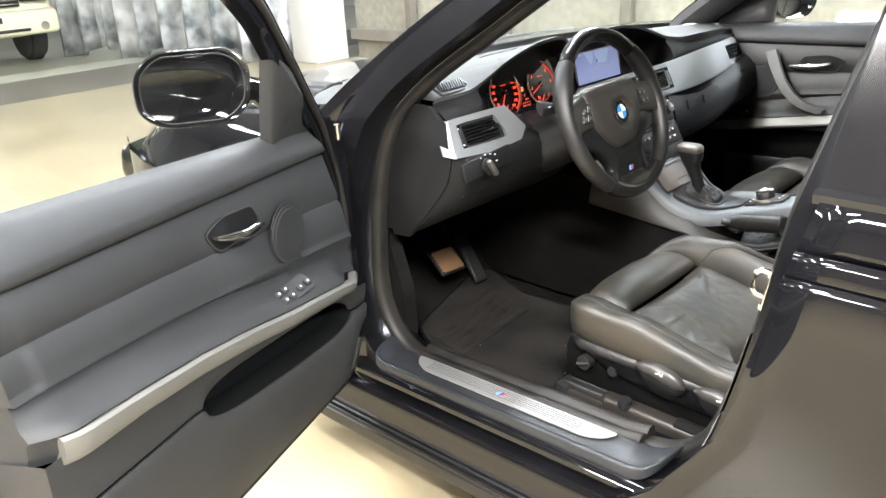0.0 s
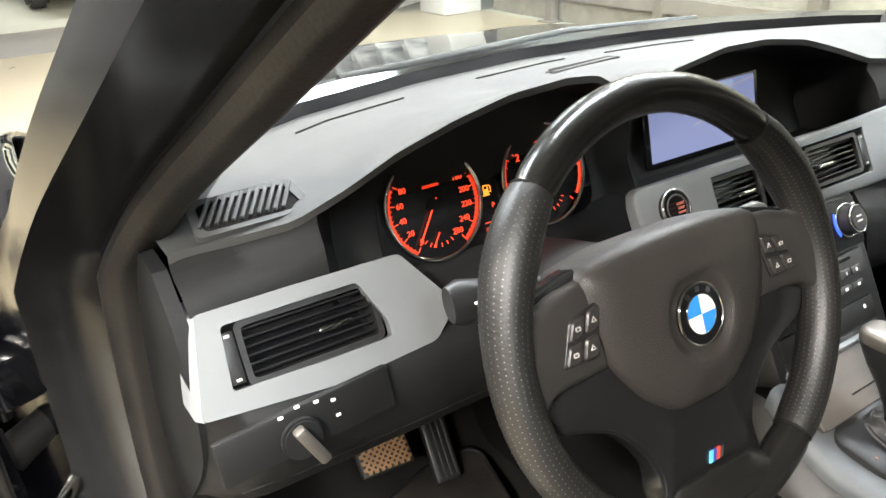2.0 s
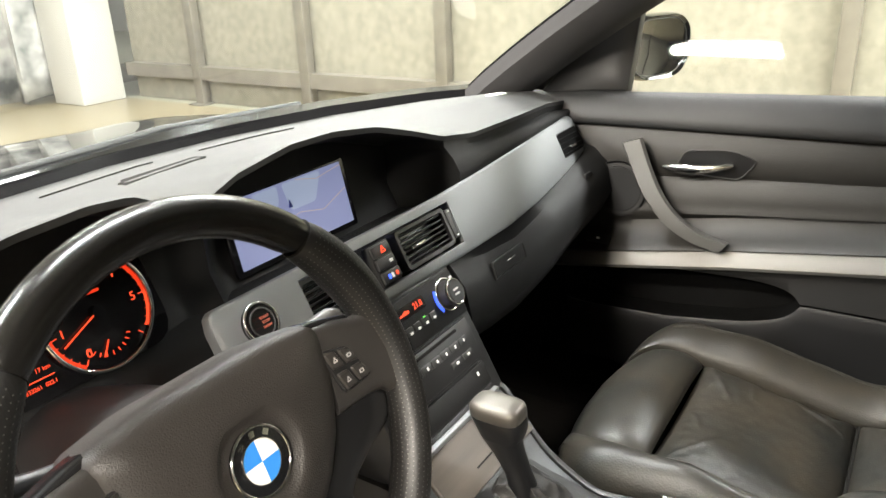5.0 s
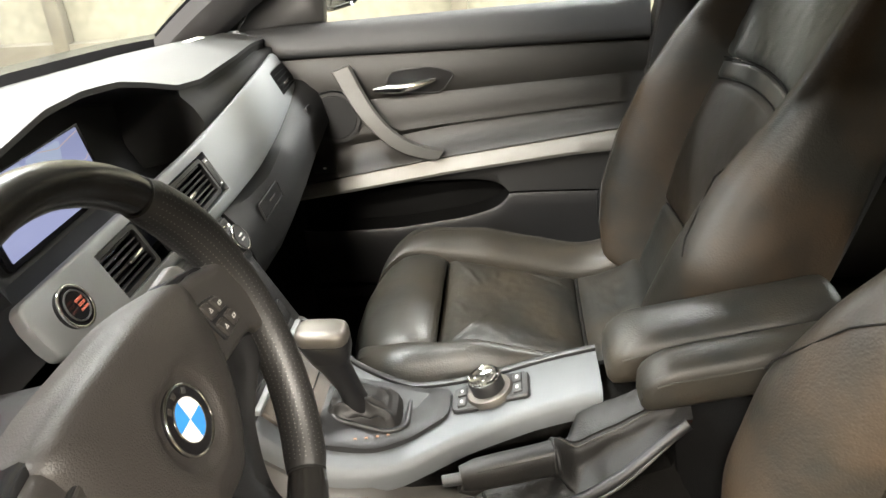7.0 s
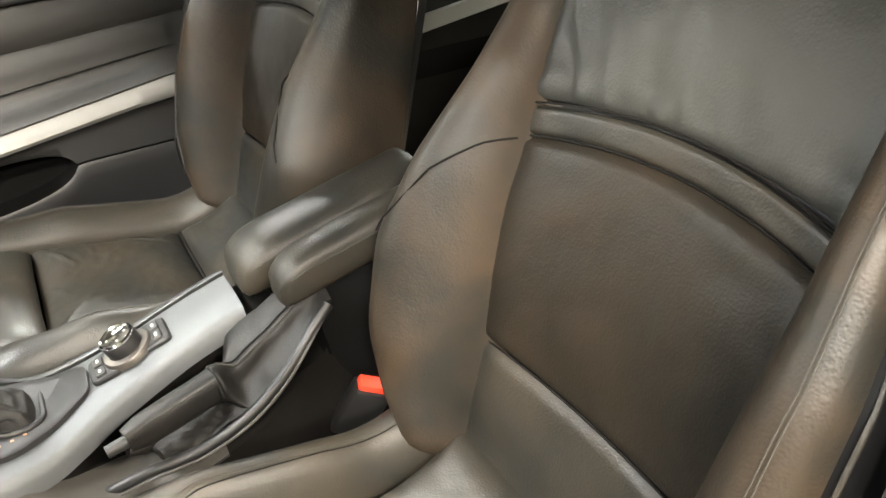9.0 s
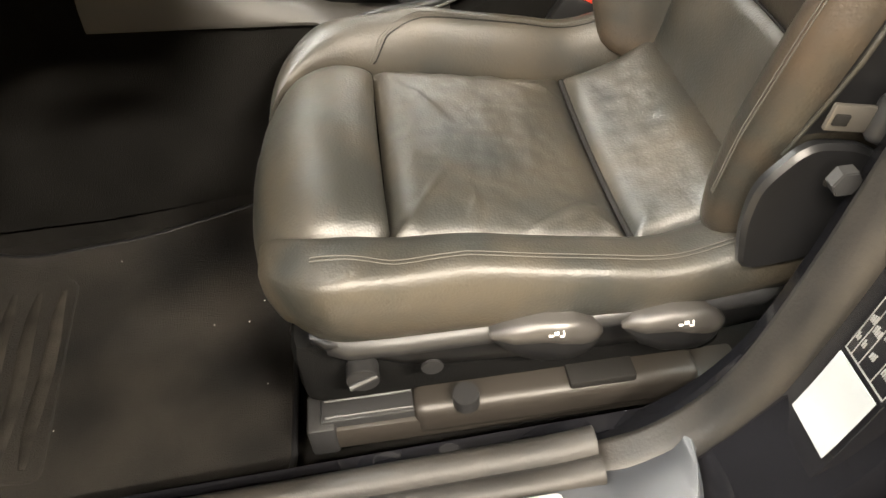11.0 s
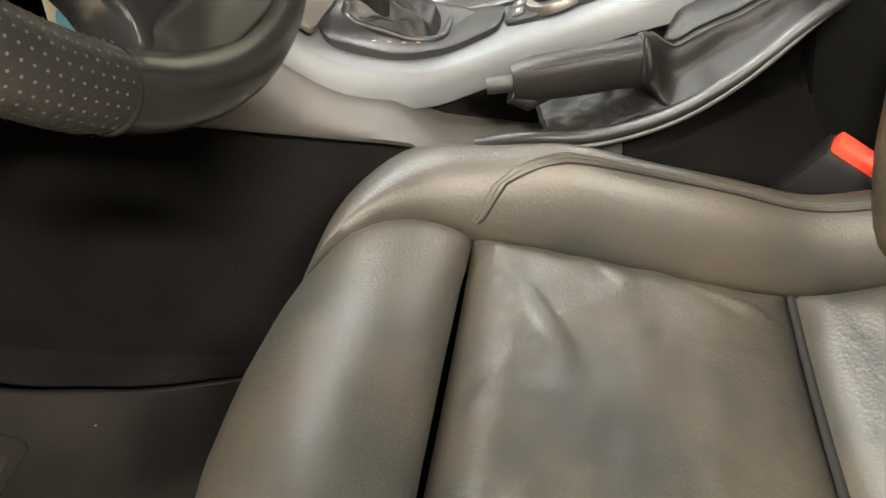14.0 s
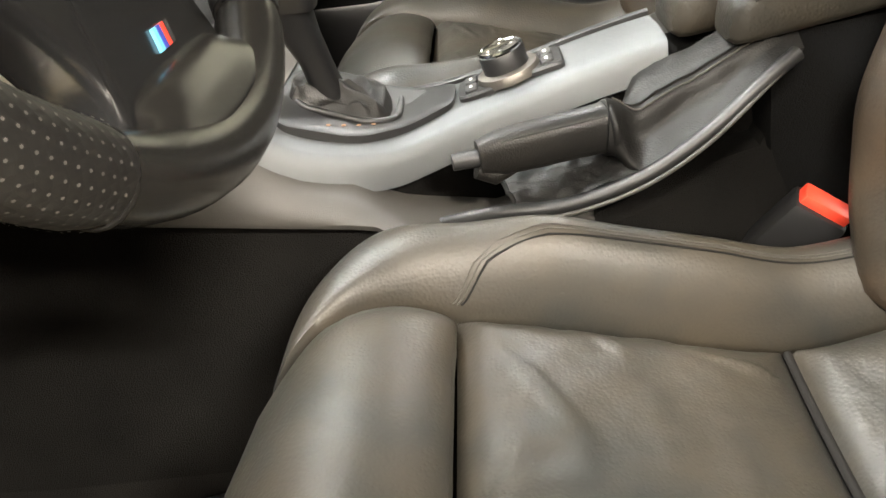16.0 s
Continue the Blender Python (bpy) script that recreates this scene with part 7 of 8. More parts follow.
        for p in o3:
            x, y = c2.x + (p.x - c2.x) * k, 0.006 + (p.y - 0.0) * k
            base = 0.004 + 0.030 * (1 - k) ** 1.3
            q = Vector((x * 26 + 0.9 * noise.noise(Vector((x * 30, y * 30, 2))), y * 17, 5.0))
            fold = 1 - abs(noise.noise(q)) * 2.0
            hgt = 0.013 * max(0.0, fold) ** 1.5 + 0.005 * noise.noise(Vector((x * 70, y * 70, 1)))
            row.append(on(x, y, base + hgt * min(1, (1 - k) * 7) * min(1, (k - 0.2) * 6)))
        rings.append(row)
    loft("selector_boot", rings, BOOT, ss, "crumpled black leather selector boot", smooth=70)
    for k in range(4):
        plate("selector_letter", rect(0.0026, 0.0036, 0.0008), Matrix.Translation(on(-0.064 + 0.006 * k, 0.004 - 0.012 * k, 0.007)), 0.0006, WARM_GLOW, ss)
    # gear selector
    gs = thing("gear_selector", (-0.012, 0.02, 0.65), "upright gear selector with a polished cap", "gear selector")
    stem = [Vector((-0.010, 0.008, 0.640)), Vector((-0.014, 0.016, 0.672)), Vector((-0.018, 0.026, 0.700)), Vector((-0.022, 0.034, 0.722))]

    def block(rx, ry, at, power=3.6, n=28):
        """A squared-off oval section."""
        row = []
        for a in np.linspace(0, 2 * math.pi, n + 1)[:-1]:
            ca, sa = math.cos(a), math.sin(a)
            row.append(at + Vector((rx * math.copysign(abs(ca) ** (2 / power), ca), ry * math.copysign(abs(sa) ** (2 / power), sa), 0)))
        return row
    loft("stem", [block(rx, ry, p, 2.6) for p, rx, ry in zip(stem, (0.0180, 0.0150, 0.0170, 0.0195), (0.0150, 0.0140, 0.0175, 0.0230))], VENT_BLACK, gs, "black leather-clad stem", smooth=60)
    loft("knob", [block(rx, ry, stem[3] + Vector((0, dy, dz))) for rx, ry, dy, dz in ((0.0195, 0.0230, -0.004, -0.001), (0.0210, 0.0275, -0.002, 0.010), (0.0215, 0.0300, 0.001, 0.020), (0.0210, 0.0300, 0.002, 0.0225), (0.018, 0.026, 0.002, 0.0230))], VENT_BLACK, gs, smooth=60)
    loft("knob_cap", [block(rx, ry, stem[3] + Vector((0, dy, dz))) for rx, ry, dy, dz in ((0.0205, 0.0292, 0.002, 0.0225), (0.0217, 0.0306, 0.002, 0.0240), (0.0217, 0.0306, 0.003, 0.0330), (0.0205, 0.0292, 0.003, 0.0372), (0.0175, 0.0255, 0.003, 0.0395), (0.0100, 0.0150, 0.003, 0.0408), (0.002, 0.003, 0.003, 0.0410))], KNOB_CAP, gs, "brushed grey-brown cap", smooth=50)
    # control knob
    ck = thing("control_knob", (0.012, -0.155, 0.64), "round chrome control knob between small keys", "control knob")
    tl = math.degrees(math.atan2(top(-0.12) - top(-0.19), 0.07))
    m = Matrix.Translation((0.012, -0.155, top(-0.155) + 0.002)) @ pose(0, 0, 0, tl, 0, 0)
    for s in (-1, 1):
        kp = plate("key_pad", rounded([(-0.027, s * 0.014), (0.027, s * 0.014), (0.022, s * 0.050), (-0.022, s * 0.050)] if s > 0 else [(-0.027, -0.050), (0.022, -0.050), (0.027, -0.014), (-0.022, -0.014)], 0.008), m, 0.006, PLASTIC, ck, "dark keys", bevel=0.002)
        for q in (-1, 1):
            plate("key", rect(0.016, 0.012, 0.003, q * 0.010, s * 0.036), m @ pose(0, 0, 0.0055), 0.003, PLASTIC_GREY, kp, bevel=0.001)
            plate("key_mark", rect(0.005, 0.003, 0.0004, q * 0.010, s * 0.036), m @ pose(0, 0, 0.0085), 0.0006, WHITE_MARK, kp)
    lathe = lambda prof: [[m @ Vector((r * math.cos(a), r * math.sin(a), h)) for a in np.linspace(0, 2 * math.pi, 41)[:-1]] for r, h in prof]
    loft("knob_base", lathe([(0.030, 0.002), (0.030, 0.006), (0.028, 0.010), (0.022, 0.0115)]), KNOB_CAP, ck, "satin metal base ring", smooth=40)
    loft("knob", lathe([(0.0215, 0.011), (0.0210, 0.014), (0.0215, 0.0265), (0.0200, 0.0285)]), PLASTIC, ck, smooth=40)
    loft("knob_rim", lathe([(0.0205, 0.0275), (0.0208, 0.0295), (0.0190, 0.0312), (0.0172, 0.0300)]), CHROME, ck, "bright chrome rim", smooth=50)
    disc("knob_top", m @ pose(0, 0, 0.0290), 0.0174, 0.002, KNOB_CAP, ck, bevel=0.0005)
    for a in (0, 90, 180, 270):
        plate("knob_arrow", rounded([(-0.0014, -0.001), (0.0014, -0.001), (0, 0.0016)], 0.0002), m @ pose(0.011 * math.cos(radians(a)), 0.011 * math.sin(radians(a)), 0.0300, 0, 0, a - 90), 0.0004, WHITE_MARK, ck)
    # handbrake
    hb = thing("handbrake", (-0.085, -0.25, 0.58), "leather handbrake lever in a sewn boot", "handbrake")
    gp = [Vector((-0.108, -0.122, 0.614)), Vector((-0.104, -0.140, 0.616)), Vector((-0.098, -0.170, 0.619)), Vector((-0.090, -0.205, 0.622)), Vector((-0.085, -0.228, 0.624))]
    rings = []
    for (p, t, sd, up), r in zip(frames_along(gp), (0.0125, 0.0165, 0.0175, 0.0175, 0.0185)):
        row = []
        for a in np.linspace(0, 2 * math.pi, 33)[:-1]:
            c_, s_ = math.cos(a), math.sin(a)
            row.append(p + sd * r * 0.86 * math.copysign(abs(c_) ** 0.75, c_) + up * r * 1.12 * math.copysign(abs(s_) ** 0.78, s_))
        rings.append(row)
    gr = loft("grip", rings, GRIP, hb, "black leather grip with stitched edges", smooth=50)
    for s in (-1, 1):
        tube("stitch", [p + sd * r * 0.66 * s + up * r * 0.80 for (p, t, sd, up), r in list(zip(frames_along(gp), (0.0125, 0.0165, 0.0175, 0.0175, 0.0185)))[1:]], 0.0009, SEAM, gr, n=5)
    tube("button", [(-0.1115, -0.101, 0.6125), (-0.108, -0.124, 0.614)], [0.0068, 0.0076], PLASTIC_GREY, hb, n=12)
    tube("hook", [(-0.110, -0.120, 0.604), (-0.107, -0.135, 0.598), (-0.103, -0.150, 0.602)], [0.007, 0.009, 0.006], GRIP, hb, n=10)

    def rim_at(y):
        return Vector((lerp(-y, [(0.085, -0.098), (0.13, -0.108), (0.19, -0.115), (0.25, -0.117), (0.30, -0.111), (0.345, -0.099), (0.368, -0.090)]), y, lerp(-y, [(0.085, 0.548), (0.13, 0.562), (0.19, 0.570), (0.25, 0.592), (0.30, 0.624), (0.345, 0.662), (0.368, 0.678)])))
    # boot: a slack sewn bag from the grip back to the end of the slot
    rings = []
    m0, nb = gp[-1], 40
    for f in np.linspace(0, 1, 26):
        y = -0.226 - 0.148 * f
        L = rim_at(y) + Vector((0.002, 0, 0.002))
        R = Vector((-0.036, y, lerp(f, [(0, 0.636), (0.12, 0.642), (0.4, 0.664), (0.7, 0.686), (1, 0.700)])))
        bulge = lerp(f, [(0, 0.014), (0.25, 0.013), (0.6, 0.009), (1, 0.002)])
        M = L.lerp(R, 0.50) + Vector((-0.45, 0, 0.9)).normalized() * bulge
        low = L.lerp(M, 0.45) + Vector((0.011, 0, -0.004)) * lerp(f, [(0, 1), (0.7, 0.8), (1, 0)])
        sec = spline([tuple(v) for v in (L, low, M, M.lerp(R, 0.5) + Vector((0, 0, 0.003)), R)], 30)
        sec = [Vector(v) for v in sec] + [R + Vector((0.006, 0, -0.02)) + (L + Vector((0.012, 0, -0.02)) - R - Vector((0.006, 0, -0.02))) * (j / 9) for j in range(10)]
        g = min(1.0, f / 0.22)
        g = g * g * (3 - 2 * g)
        row = []
        for j, p in enumerate(sec):
            a = math.pi + 0.35 - j / nb * 2 * math.pi
            cir = Vector((m0.x + 0.020 * math.cos(a), y, m0.z + 0.024 * math.sin(a)))
            w = 0.0045 * noise.noise(Vector((y * 38, j * 0.13, 1.5))) + 0.003 * noise.noise(Vector((y * 95, j * 0.22, 7.5)))
            w *= math.sin(min(1, f * 4) * 1.57) * (1 - f) ** 0.4 if j < 30 else 0
            row.append(cir.lerp(p, g) + Vector((-0.5, 0, 0.85)) * w)
        rings.append(row)
    bo = loft("boot", rings, BOOT, hb, "slack creased leather boot", smooth=70)
    tube("stitch", [r[15] + Vector((-0.0008, 0, 0.0012)) for r in rings[1:-2]], 0.0009, THREAD, bo, n=5)
    tube("seam", [r[17] + Vector((-0.0006, 0, 0.0010)) for r in rings[1:-2]], 0.0011, SEAM, bo, n=5)
    ring("collar", facing(gp[-1], (gp[-1] - gp[-2]), (0, 0, 1)), 0.0200, 0.0030, BOOT, hb, n=28)
    # flat skirt of the boot under the grip
    rows = []
    for u in np.linspace(0, 1, 30):
        y = -0.150 - 0.105 * u
        L = rim_at(y) + Vector((0.004, 0, 0.003))
        R = Vector((-0.062, y + 0.012, lerp(u, [(0, 0.578), (0.4, 0.592), (1, 0.606)])))
        rows.append([L.lerp(R, v) + Vector((0, 0, 0.006 * noise.noise(Vector((u * 5, v * 3, 3))) + 0.004 * noise.noise(Vector((u * 12, v * 9, 3))))) for v in np.linspace(0, 1, 20)])
    loft("boot_skirt", rows, BOOT, hb, closed=False, smooth=70)
    tube("skirt_edge", [rows[0][j] for j in range(19, -1, -1)] + [rows[0][0] + Vector((-0.002, 0.01, -0.006))], 0.0022, SEAM, hb, n=6)
    for k, mt, r in ((0.0, PLASTIC, 0.0065), (0.009, CONSOLE, 0.0018)):
        ctrl = [(-0.098 - k, -0.085, 0.548 - 0.4 * k), (-0.108 - k, -0.13, 0.562 - 0.4 * k), (-0.116 - k, -0.19, 0.570 - 0.4 * k), (-0.118 - k, -0.25, 0.592 - 0.4 * k), (-0.112 - k, -0.30, 0.624 - 0.4 * k), (-0.100 - k * 0.6, -0.345, 0.662 - 0.4 * k), (-0.092 - k * 0.4, -0.368, 0.678 - 0.2 * k)]
        tube("slot_rim", [Vector(p) for p in spline(ctrl, 40)], r, mt, hb, n=10)
    # armrest, two pads
    ar = thing("armrest", (0.0, -0.45, 0.70), "padded black leather centre armrest in two halves", "armrest")
    for nm, x0, x1, y0, z0, h in (("pad", -0.020, 0.075, -0.290, 0.700, 0.055), ("pad", -0.080, -0.022, -0.318, 0.708, 0.050)):
        rings = []
        for f in np.linspace(0, 1, 16):
            y = y0 - 0.26 * f
            z = z0 + 0.055 * f
            e = min(1, f * 7 + 0.30) ** 0.5
            w = (x1 - x0) / 2
            cx = (x0 + x1) / 2
            rings.append([Vector((cx + w * q * (0.75 + 0.25 * e if abs(q) == 1 else 1), y, z - h * 0.55 + h * k * e)) for q, k in ((-1, 0.0), (-1, 0.62), (-0.86, 0.88), (-0.5, 1.0), (0, 1.03), (0.5, 1.0), (0.86, 0.88), (1, 0.62), (1, 0.0), (0.8, -0.1), (-0.8, -0.1))])
        p = loft(nm, rings, LEATHER, ar, "soft leather pad", smooth=70)
        sub = p.modifiers.new("round", "SUBSURF")
        sub.levels = sub.render_levels = 1
        tube("stitch", [r[1] + Vector((-0.0006, 0, 0.004)) for r in rings[1:]], 0.001, THREAD, p, n=5)
    # Shade beneath the pads is in the base's black.
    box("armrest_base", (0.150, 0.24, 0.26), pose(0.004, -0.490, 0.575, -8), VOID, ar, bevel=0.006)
    # belt buckle
    bk = thing("belt_buckle", (-0.11, -0.41, 0.55), "black seat-belt buckle with a red release key", "belt buckle")
    bm_ = Matrix.Translation((-0.112, -0.394, 0.545)) @ pose(0, 0, 0, 30, -12, -20)
    box("buckle_body", (0.030, 0.050, 0.085), bm_ @ pose(0, 0, -0.030), PLASTIC, bk, bevel=0.006)
    box("release_key", (0.020, 0.043, 0.014), bm_ @ pose(0, 0, 0.014), RED_PLASTIC, bk, "red release key", bevel=0.003)
    tube("buckle_strap", [bm_ @ Vector((0, 0, -0.07)), bm_ @ Vector((0.0, -0.01, -0.15))], 0.012, PLASTIC, bk, flat=0.5)
    # belt on the pillar
    bl = thing("seat_belt", (-0.66, -0.47, 0.64), "black webbing seat belt at the door pillar", "seat belt")
    runs = (([(-0.652, -0.478, 0.712), (-0.653, -0.487, 0.80), (-0.654, -0.503, 0.88), (-0.652, -0.520, 0.960), (-0.640, -0.545, 1.13)], Vector((0.10, -0.95, -0.30)), 0.021), ([(-0.662, -0.500, 0.700), (-0.664, -0.512, 0.80), (-0.664, -0.524, 0.956), (-0.652, -0.540, 1.13)], Vector((0.15, -0.92, -0.30)), 0.020))
    for pts, wv, wd in runs:
        wv = wv.normalized() * wd
        th = Vector((0.0012, 0.0006, 0))
        path = spline(pts, 16)
        loft("webbing", [[Vector(p) + th, Vector(p) + wv * 2 + th, Vector(p) + wv * 2 - th, Vector(p) - th] for p in path], WEBBING, bl)
    box("belt_tongue", (0.005, 0.034, 0.022), pose(-0.650, -0.440, 0.705, 12), KNOB_CAP, bl, "bright steel belt tongue", bevel=0.002)
    box("tongue_slot", (0.007, 0.012, 0.009), pose(-0.651, -0.432, 0.706, 12), SEAM, bl, bevel=0.001)
    box("tongue_grip", (0.022, 0.056, 0.040), pose(-0.652, -0.484, 0.698, 12), PLASTIC, bl, bevel=0.010, seg=3)
    disc("anchor_bolt", pose(-0.668, -0.440, 0.662, 0, 90, 0), 0.012, 0.012, PLASTIC_GREY, bl, n=6)


BOOT = leather("boot_leather", (0.0085, 0.0083, 0.0080), (0.0125, 0.0115, 0.0105), 0.52, 0.5, grain=600, crumple=0.10, spec=0.30)
GRIP = leather("grip_leather", (0.0088, 0.0085, 0.0081), (0.0145, 0.0128, 0.0110), 0.46, 0.5, grain=700, crumple=0.04, spec=0.35)
WEBBING = mat("webbing", (0.022, 0.021, 0.020), 0.75, bump=0.6, scale=600, vary=0.1, stretch=(1, 1, 8))
console()


def console_tag():
    """Paper tag on the side of the console, under the steering wheel."""
    tg = thing("paper_tag", (-0.250, 0.150, 0.731), "white paper tag with a pale blue spot", "paper tag")
    m = facing((-0.250, 0.150, 0.731), (-0.80, -0.58, 0.12))
    plate("sheet", rounded([(-0.018, -0.026), (0.016, -0.028), (0.019, 0.022), (-0.014, 0.026)], 0.004), m, 0.0015, WHITE_MARK, tg)
    tube("tag_string", [m @ Vector((0.002, 0.020, 0)), m @ Vector((0.004, 0.05, -0.02)), m @ Vector((0.0, 0.085, -0.05))], 0.0012, WHITE_MARK, tg, n=6)
    disc("blue_spot", m @ pose(0, -0.006, 0.0016), 0.012, 0.001, PALE_BLUE, tg, n=20, bevel=0)
    plate("print_bar", rect(0.009, 0.003, 0.0008, 0, -0.006), m @ pose(0, 0, 0.002), 0.0005, WHITE_MARK, tg)


console_tag()


# ---- doors ----
SPEAKER_NET = mat("speaker_net", (0.015, 0.0153, 0.016), 0.65, bump=0.6, scale=900, vary=0.1, kind="dots", spec=0.3)


def car_door(name, side, label):
    """Front door. Local u runs back from the hinge, v towards the cabin, z up; side -1: driver's, open; +1: passenger's, closed."""
    if side < 0:
        th = radians(66)
        dv, nv = Vector((-math.sin(th), -math.cos(th), 0)), Vector((math.cos(th), -math.sin(th), 0))
        H = Vector((-0.83, 0.42, 0)) + nv * 0.040
    else:
        dv, nv, H = Vector((0, -1, 0)), Vector((-1, 0, 0)), Vector((0.705, 0.40, 0))
    dr = thing(name, tuple(H + Vector((0, 0, 0.4))), label, "car door", "front doors")
    du, rise = (0.040, 0.040) if side < 0 else (0.0, 0.0)

    def D(u, v, z):
        return H + dv * (u + du) + nv * v + Vector((0, 0, z + rise * u))

    # +x of such a pose points to the right when looking at the panel
    fx = 1.0 if facing((0, 0, 0), nv).to_3x3().col[0].dot(dv) > 0 else -1.0
    U1 = 0.845

    def strip(u):
        if side > 0:
            return lerp(u, [(0.03, 0.640), (0.14, 0.661), (0.46, 0.716), (0.774, 0.760), (0.85, 0.766)])
        return lerp(u, [(0.03, 0.638), (0.112, 0.655), (0.20, 0.670), (0.352, 0.692), (0.46, 0.712), (0.582, 0.730), (0.70, 0.741), (0.80, 0.748)])

    def belt(u):
        return 0.958 + 0.04 * u
    crease = [(0.0, 0.908), (0.25, 0.913), (0.85, 0.921)]

    def pocket(u):
        """lower and upper edge of the map pocket"""
        if side > 0:
            lo, hi = lerp(u, [(0.08, 0.545), (0.35, 0.558), (0.48, 0.576), (0.60, 0.596)]), lerp(u, [(0.08, 0.615), (0.11, 0.626), (0.34, 0.654), (0.57, 0.664)])
        else:
            lo, hi = lerp(u, [(0.08, 0.545), (0.34, 0.570), (0.50, 0.590), (0.60, 0.604)]), lerp(u, [(0.08, 0.600), (0.16, 0.622), (0.35, 0.642), (0.50, 0.656), (0.60, 0.664)])
        k = max(0.0004, 1 - min(1, abs((u - 0.345) / (0.237 if side < 0 else 0.233))) ** 6) ** 0.5
        lo, hi = (lo + hi) / 2 - (hi - lo) / 2 * k, (lo + hi) / 2 + (hi - lo) / 2 * k
        return lo, hi
    nu = 110
    us = np.linspace(0.0, U1, nu)
    rows_hi, rows_lo, rows_pk, rows_bt = [], [], [], []

    def E(u, v, z):
        """Like D, but the card's front edge follows the curved door edge."""
        k = lerp(z, [(0.50, 0.06), (0.60, 0.045), (0.73, 0.050), (0.82, 0.070), (0.913, 0.112), (0.95, 0.130), (1.0, 0.135)]) if side < 0 else 0.0
        return D(u + k * (1 - u / U1), v, z)
    for u in us:
        ue = u + (0.05 * (1 - u / U1) if side < 0 else 0)
        zs, zb, zc = strip(ue), belt(ue), lerp(ue, crease)
        arm = 0.052 * min(1, max(0.25, (u - 0.02) / 0.10)) * (1 if u < 0.79 else max(0.3, 1 - ((u - 0.79) / 0.06) ** 2 * 0.7))
        g1, g2 = (zc - zs) * 0.60 + zs, (zc - zs) * 0.33 + zs
        rows_hi.append([E(u, -0.045, zb - 0.02), E(u, -0.040, zb - 0.002), E(u, -0.026, zb + 0.003), E(u, -0.004, zb - 0.008), E(u, 0.014, zc + 0.022), E(u, 0.017, zc + 0.008), E(u, 0.012, zc + 0.001), E(u, 0.001, zc - 0.002)])
        mid = [(0.000, zc - 0.001), (0.006, zc - 0.006), (0.010, g1 + 0.012), (0.007, g1 + 0.004), (0.006, g1), (0.012, g1 - 0.006), (0.018, g2 + 0.012), (0.018, g2 + 0.003), (0.019, g2), (0.020, g2 - 0.008), (0.008, zs + 0.050), (0.012, zs + 0.036), (arm * 0.70, zs + 0.016), (arm * 0.93, zs + 0.010), (arm + 0.002, zs + 0.003), (arm - 0.004, zs - 0.003), (arm - 0.006, zs - 0.020), (arm - 0.014, zs - 0.034)]
        if u < 0.20 or u > 0.80:
            mid = [(a * 0.8 if 2 <= i <= 8 else a, b) for i, (a, b) in enumerate(mid)]
        rows_lo.append([E(u, a, b) for a, b in mid])
        lo, hi = pocket(ue)
        inp = 0.11 < ue < 0.58
        bot = 0.408 + 0.03 * max(0, (u - 0.75) / 0.1) ** 2 + 0.10 * max(0, (0.10 - u) / 0.10) ** 2
        zt = zs - 0.030
        lo2, hi2 = lo, hi
        hi2 = min(hi2, zt - 0.008)
        lo2 = min(lo2, hi2 - 0.0004)
        rows_bt.append([E(u, 0.038, zt + 0.004), E(u, 0.036, (zt + hi2) / 2), E(u, 0.033, hi2 + 0.003), E(u, 0.024, hi2 - 0.001)])
        rows_pk.append([E(u, 0.026, hi2), E(u, -0.030 if inp else 0.030, hi2 - 0.004), E(u, -0.034 if inp else 0.031, (lo2 + hi2) / 2), E(u, -0.024 if inp else 0.031, lo2 + 0.002), E(u, 0.030, lo2 - 0.001)])
        rows_bt[-1] += [E(u, 0.030, lo2 - 0.001), E(u, 0.036, lo2 + 0.001), E(u, 0.039, lo2 - 0.006), E(u, 0.037, lo2 - 0.03), E(u, 0.030, (lo2 + bot) / 2 - 0.01), E(u, 0.020, bot + 0.02), E(u, 0.004, bot), E(u, -0.03, bot - 0.004)]
    loft("window_ledge", rows_hi, DOOR_PAD, dr, "grained grey window ledge", closed=False, smooth=60)
    loft("door_card", rows_lo, DOOR_PAD if side < 0 else DOOR_LEATHER, dr, "padded dark door card", closed=False, smooth=50)
    loft("card_above_pocket", [r[:4] for r in rows_bt], DOOR_LOW, dr, closed=False, smooth=60)
    loft("card_below_pocket", [r[4:] for r in rows_bt], DOOR_LOW if side < 0 else PLASTIC, dr, closed=False, smooth=60)
    # The pocket's inner shade is put into its colour.
    loft("map_pocket", rows_pk, VOID, dr, "map pocket blackened for its inner shade", closed=False, smooth=40)
    # aluminium strip with a turned end
    rings = []
    for u in np.linspace(0.045 if side < 0 else 0.02, 0.822, 52):
        zs = strip(u)
        arm = 0.052 * min(1, max(0.25, (u - 0.02) / 0.10))
        h = lerp(u, [(0.02, 0.020), (0.10, 0.027), (0.25, 0.030), (0.70, 0.034), (0.822, 0.040)])
        e = max(0, (u - 0.79) / 0.032)
        if side > 0:
            rings.append([D(u, arm - 0.003 - 0.012 * e * e, zs), D(u, arm + 0.001 - 0.012 * e * e, zs - 0.003), D(u, arm + 0.011 - 0.012 * e * e, zs - h * 0.80), D(u, arm + 0.008 - 0.012 * e * e, zs - h), D(u, arm - 0.014 - 0.012 * e * e, zs - h), D(u, arm - 0.012, zs - 0.002)])
            continue
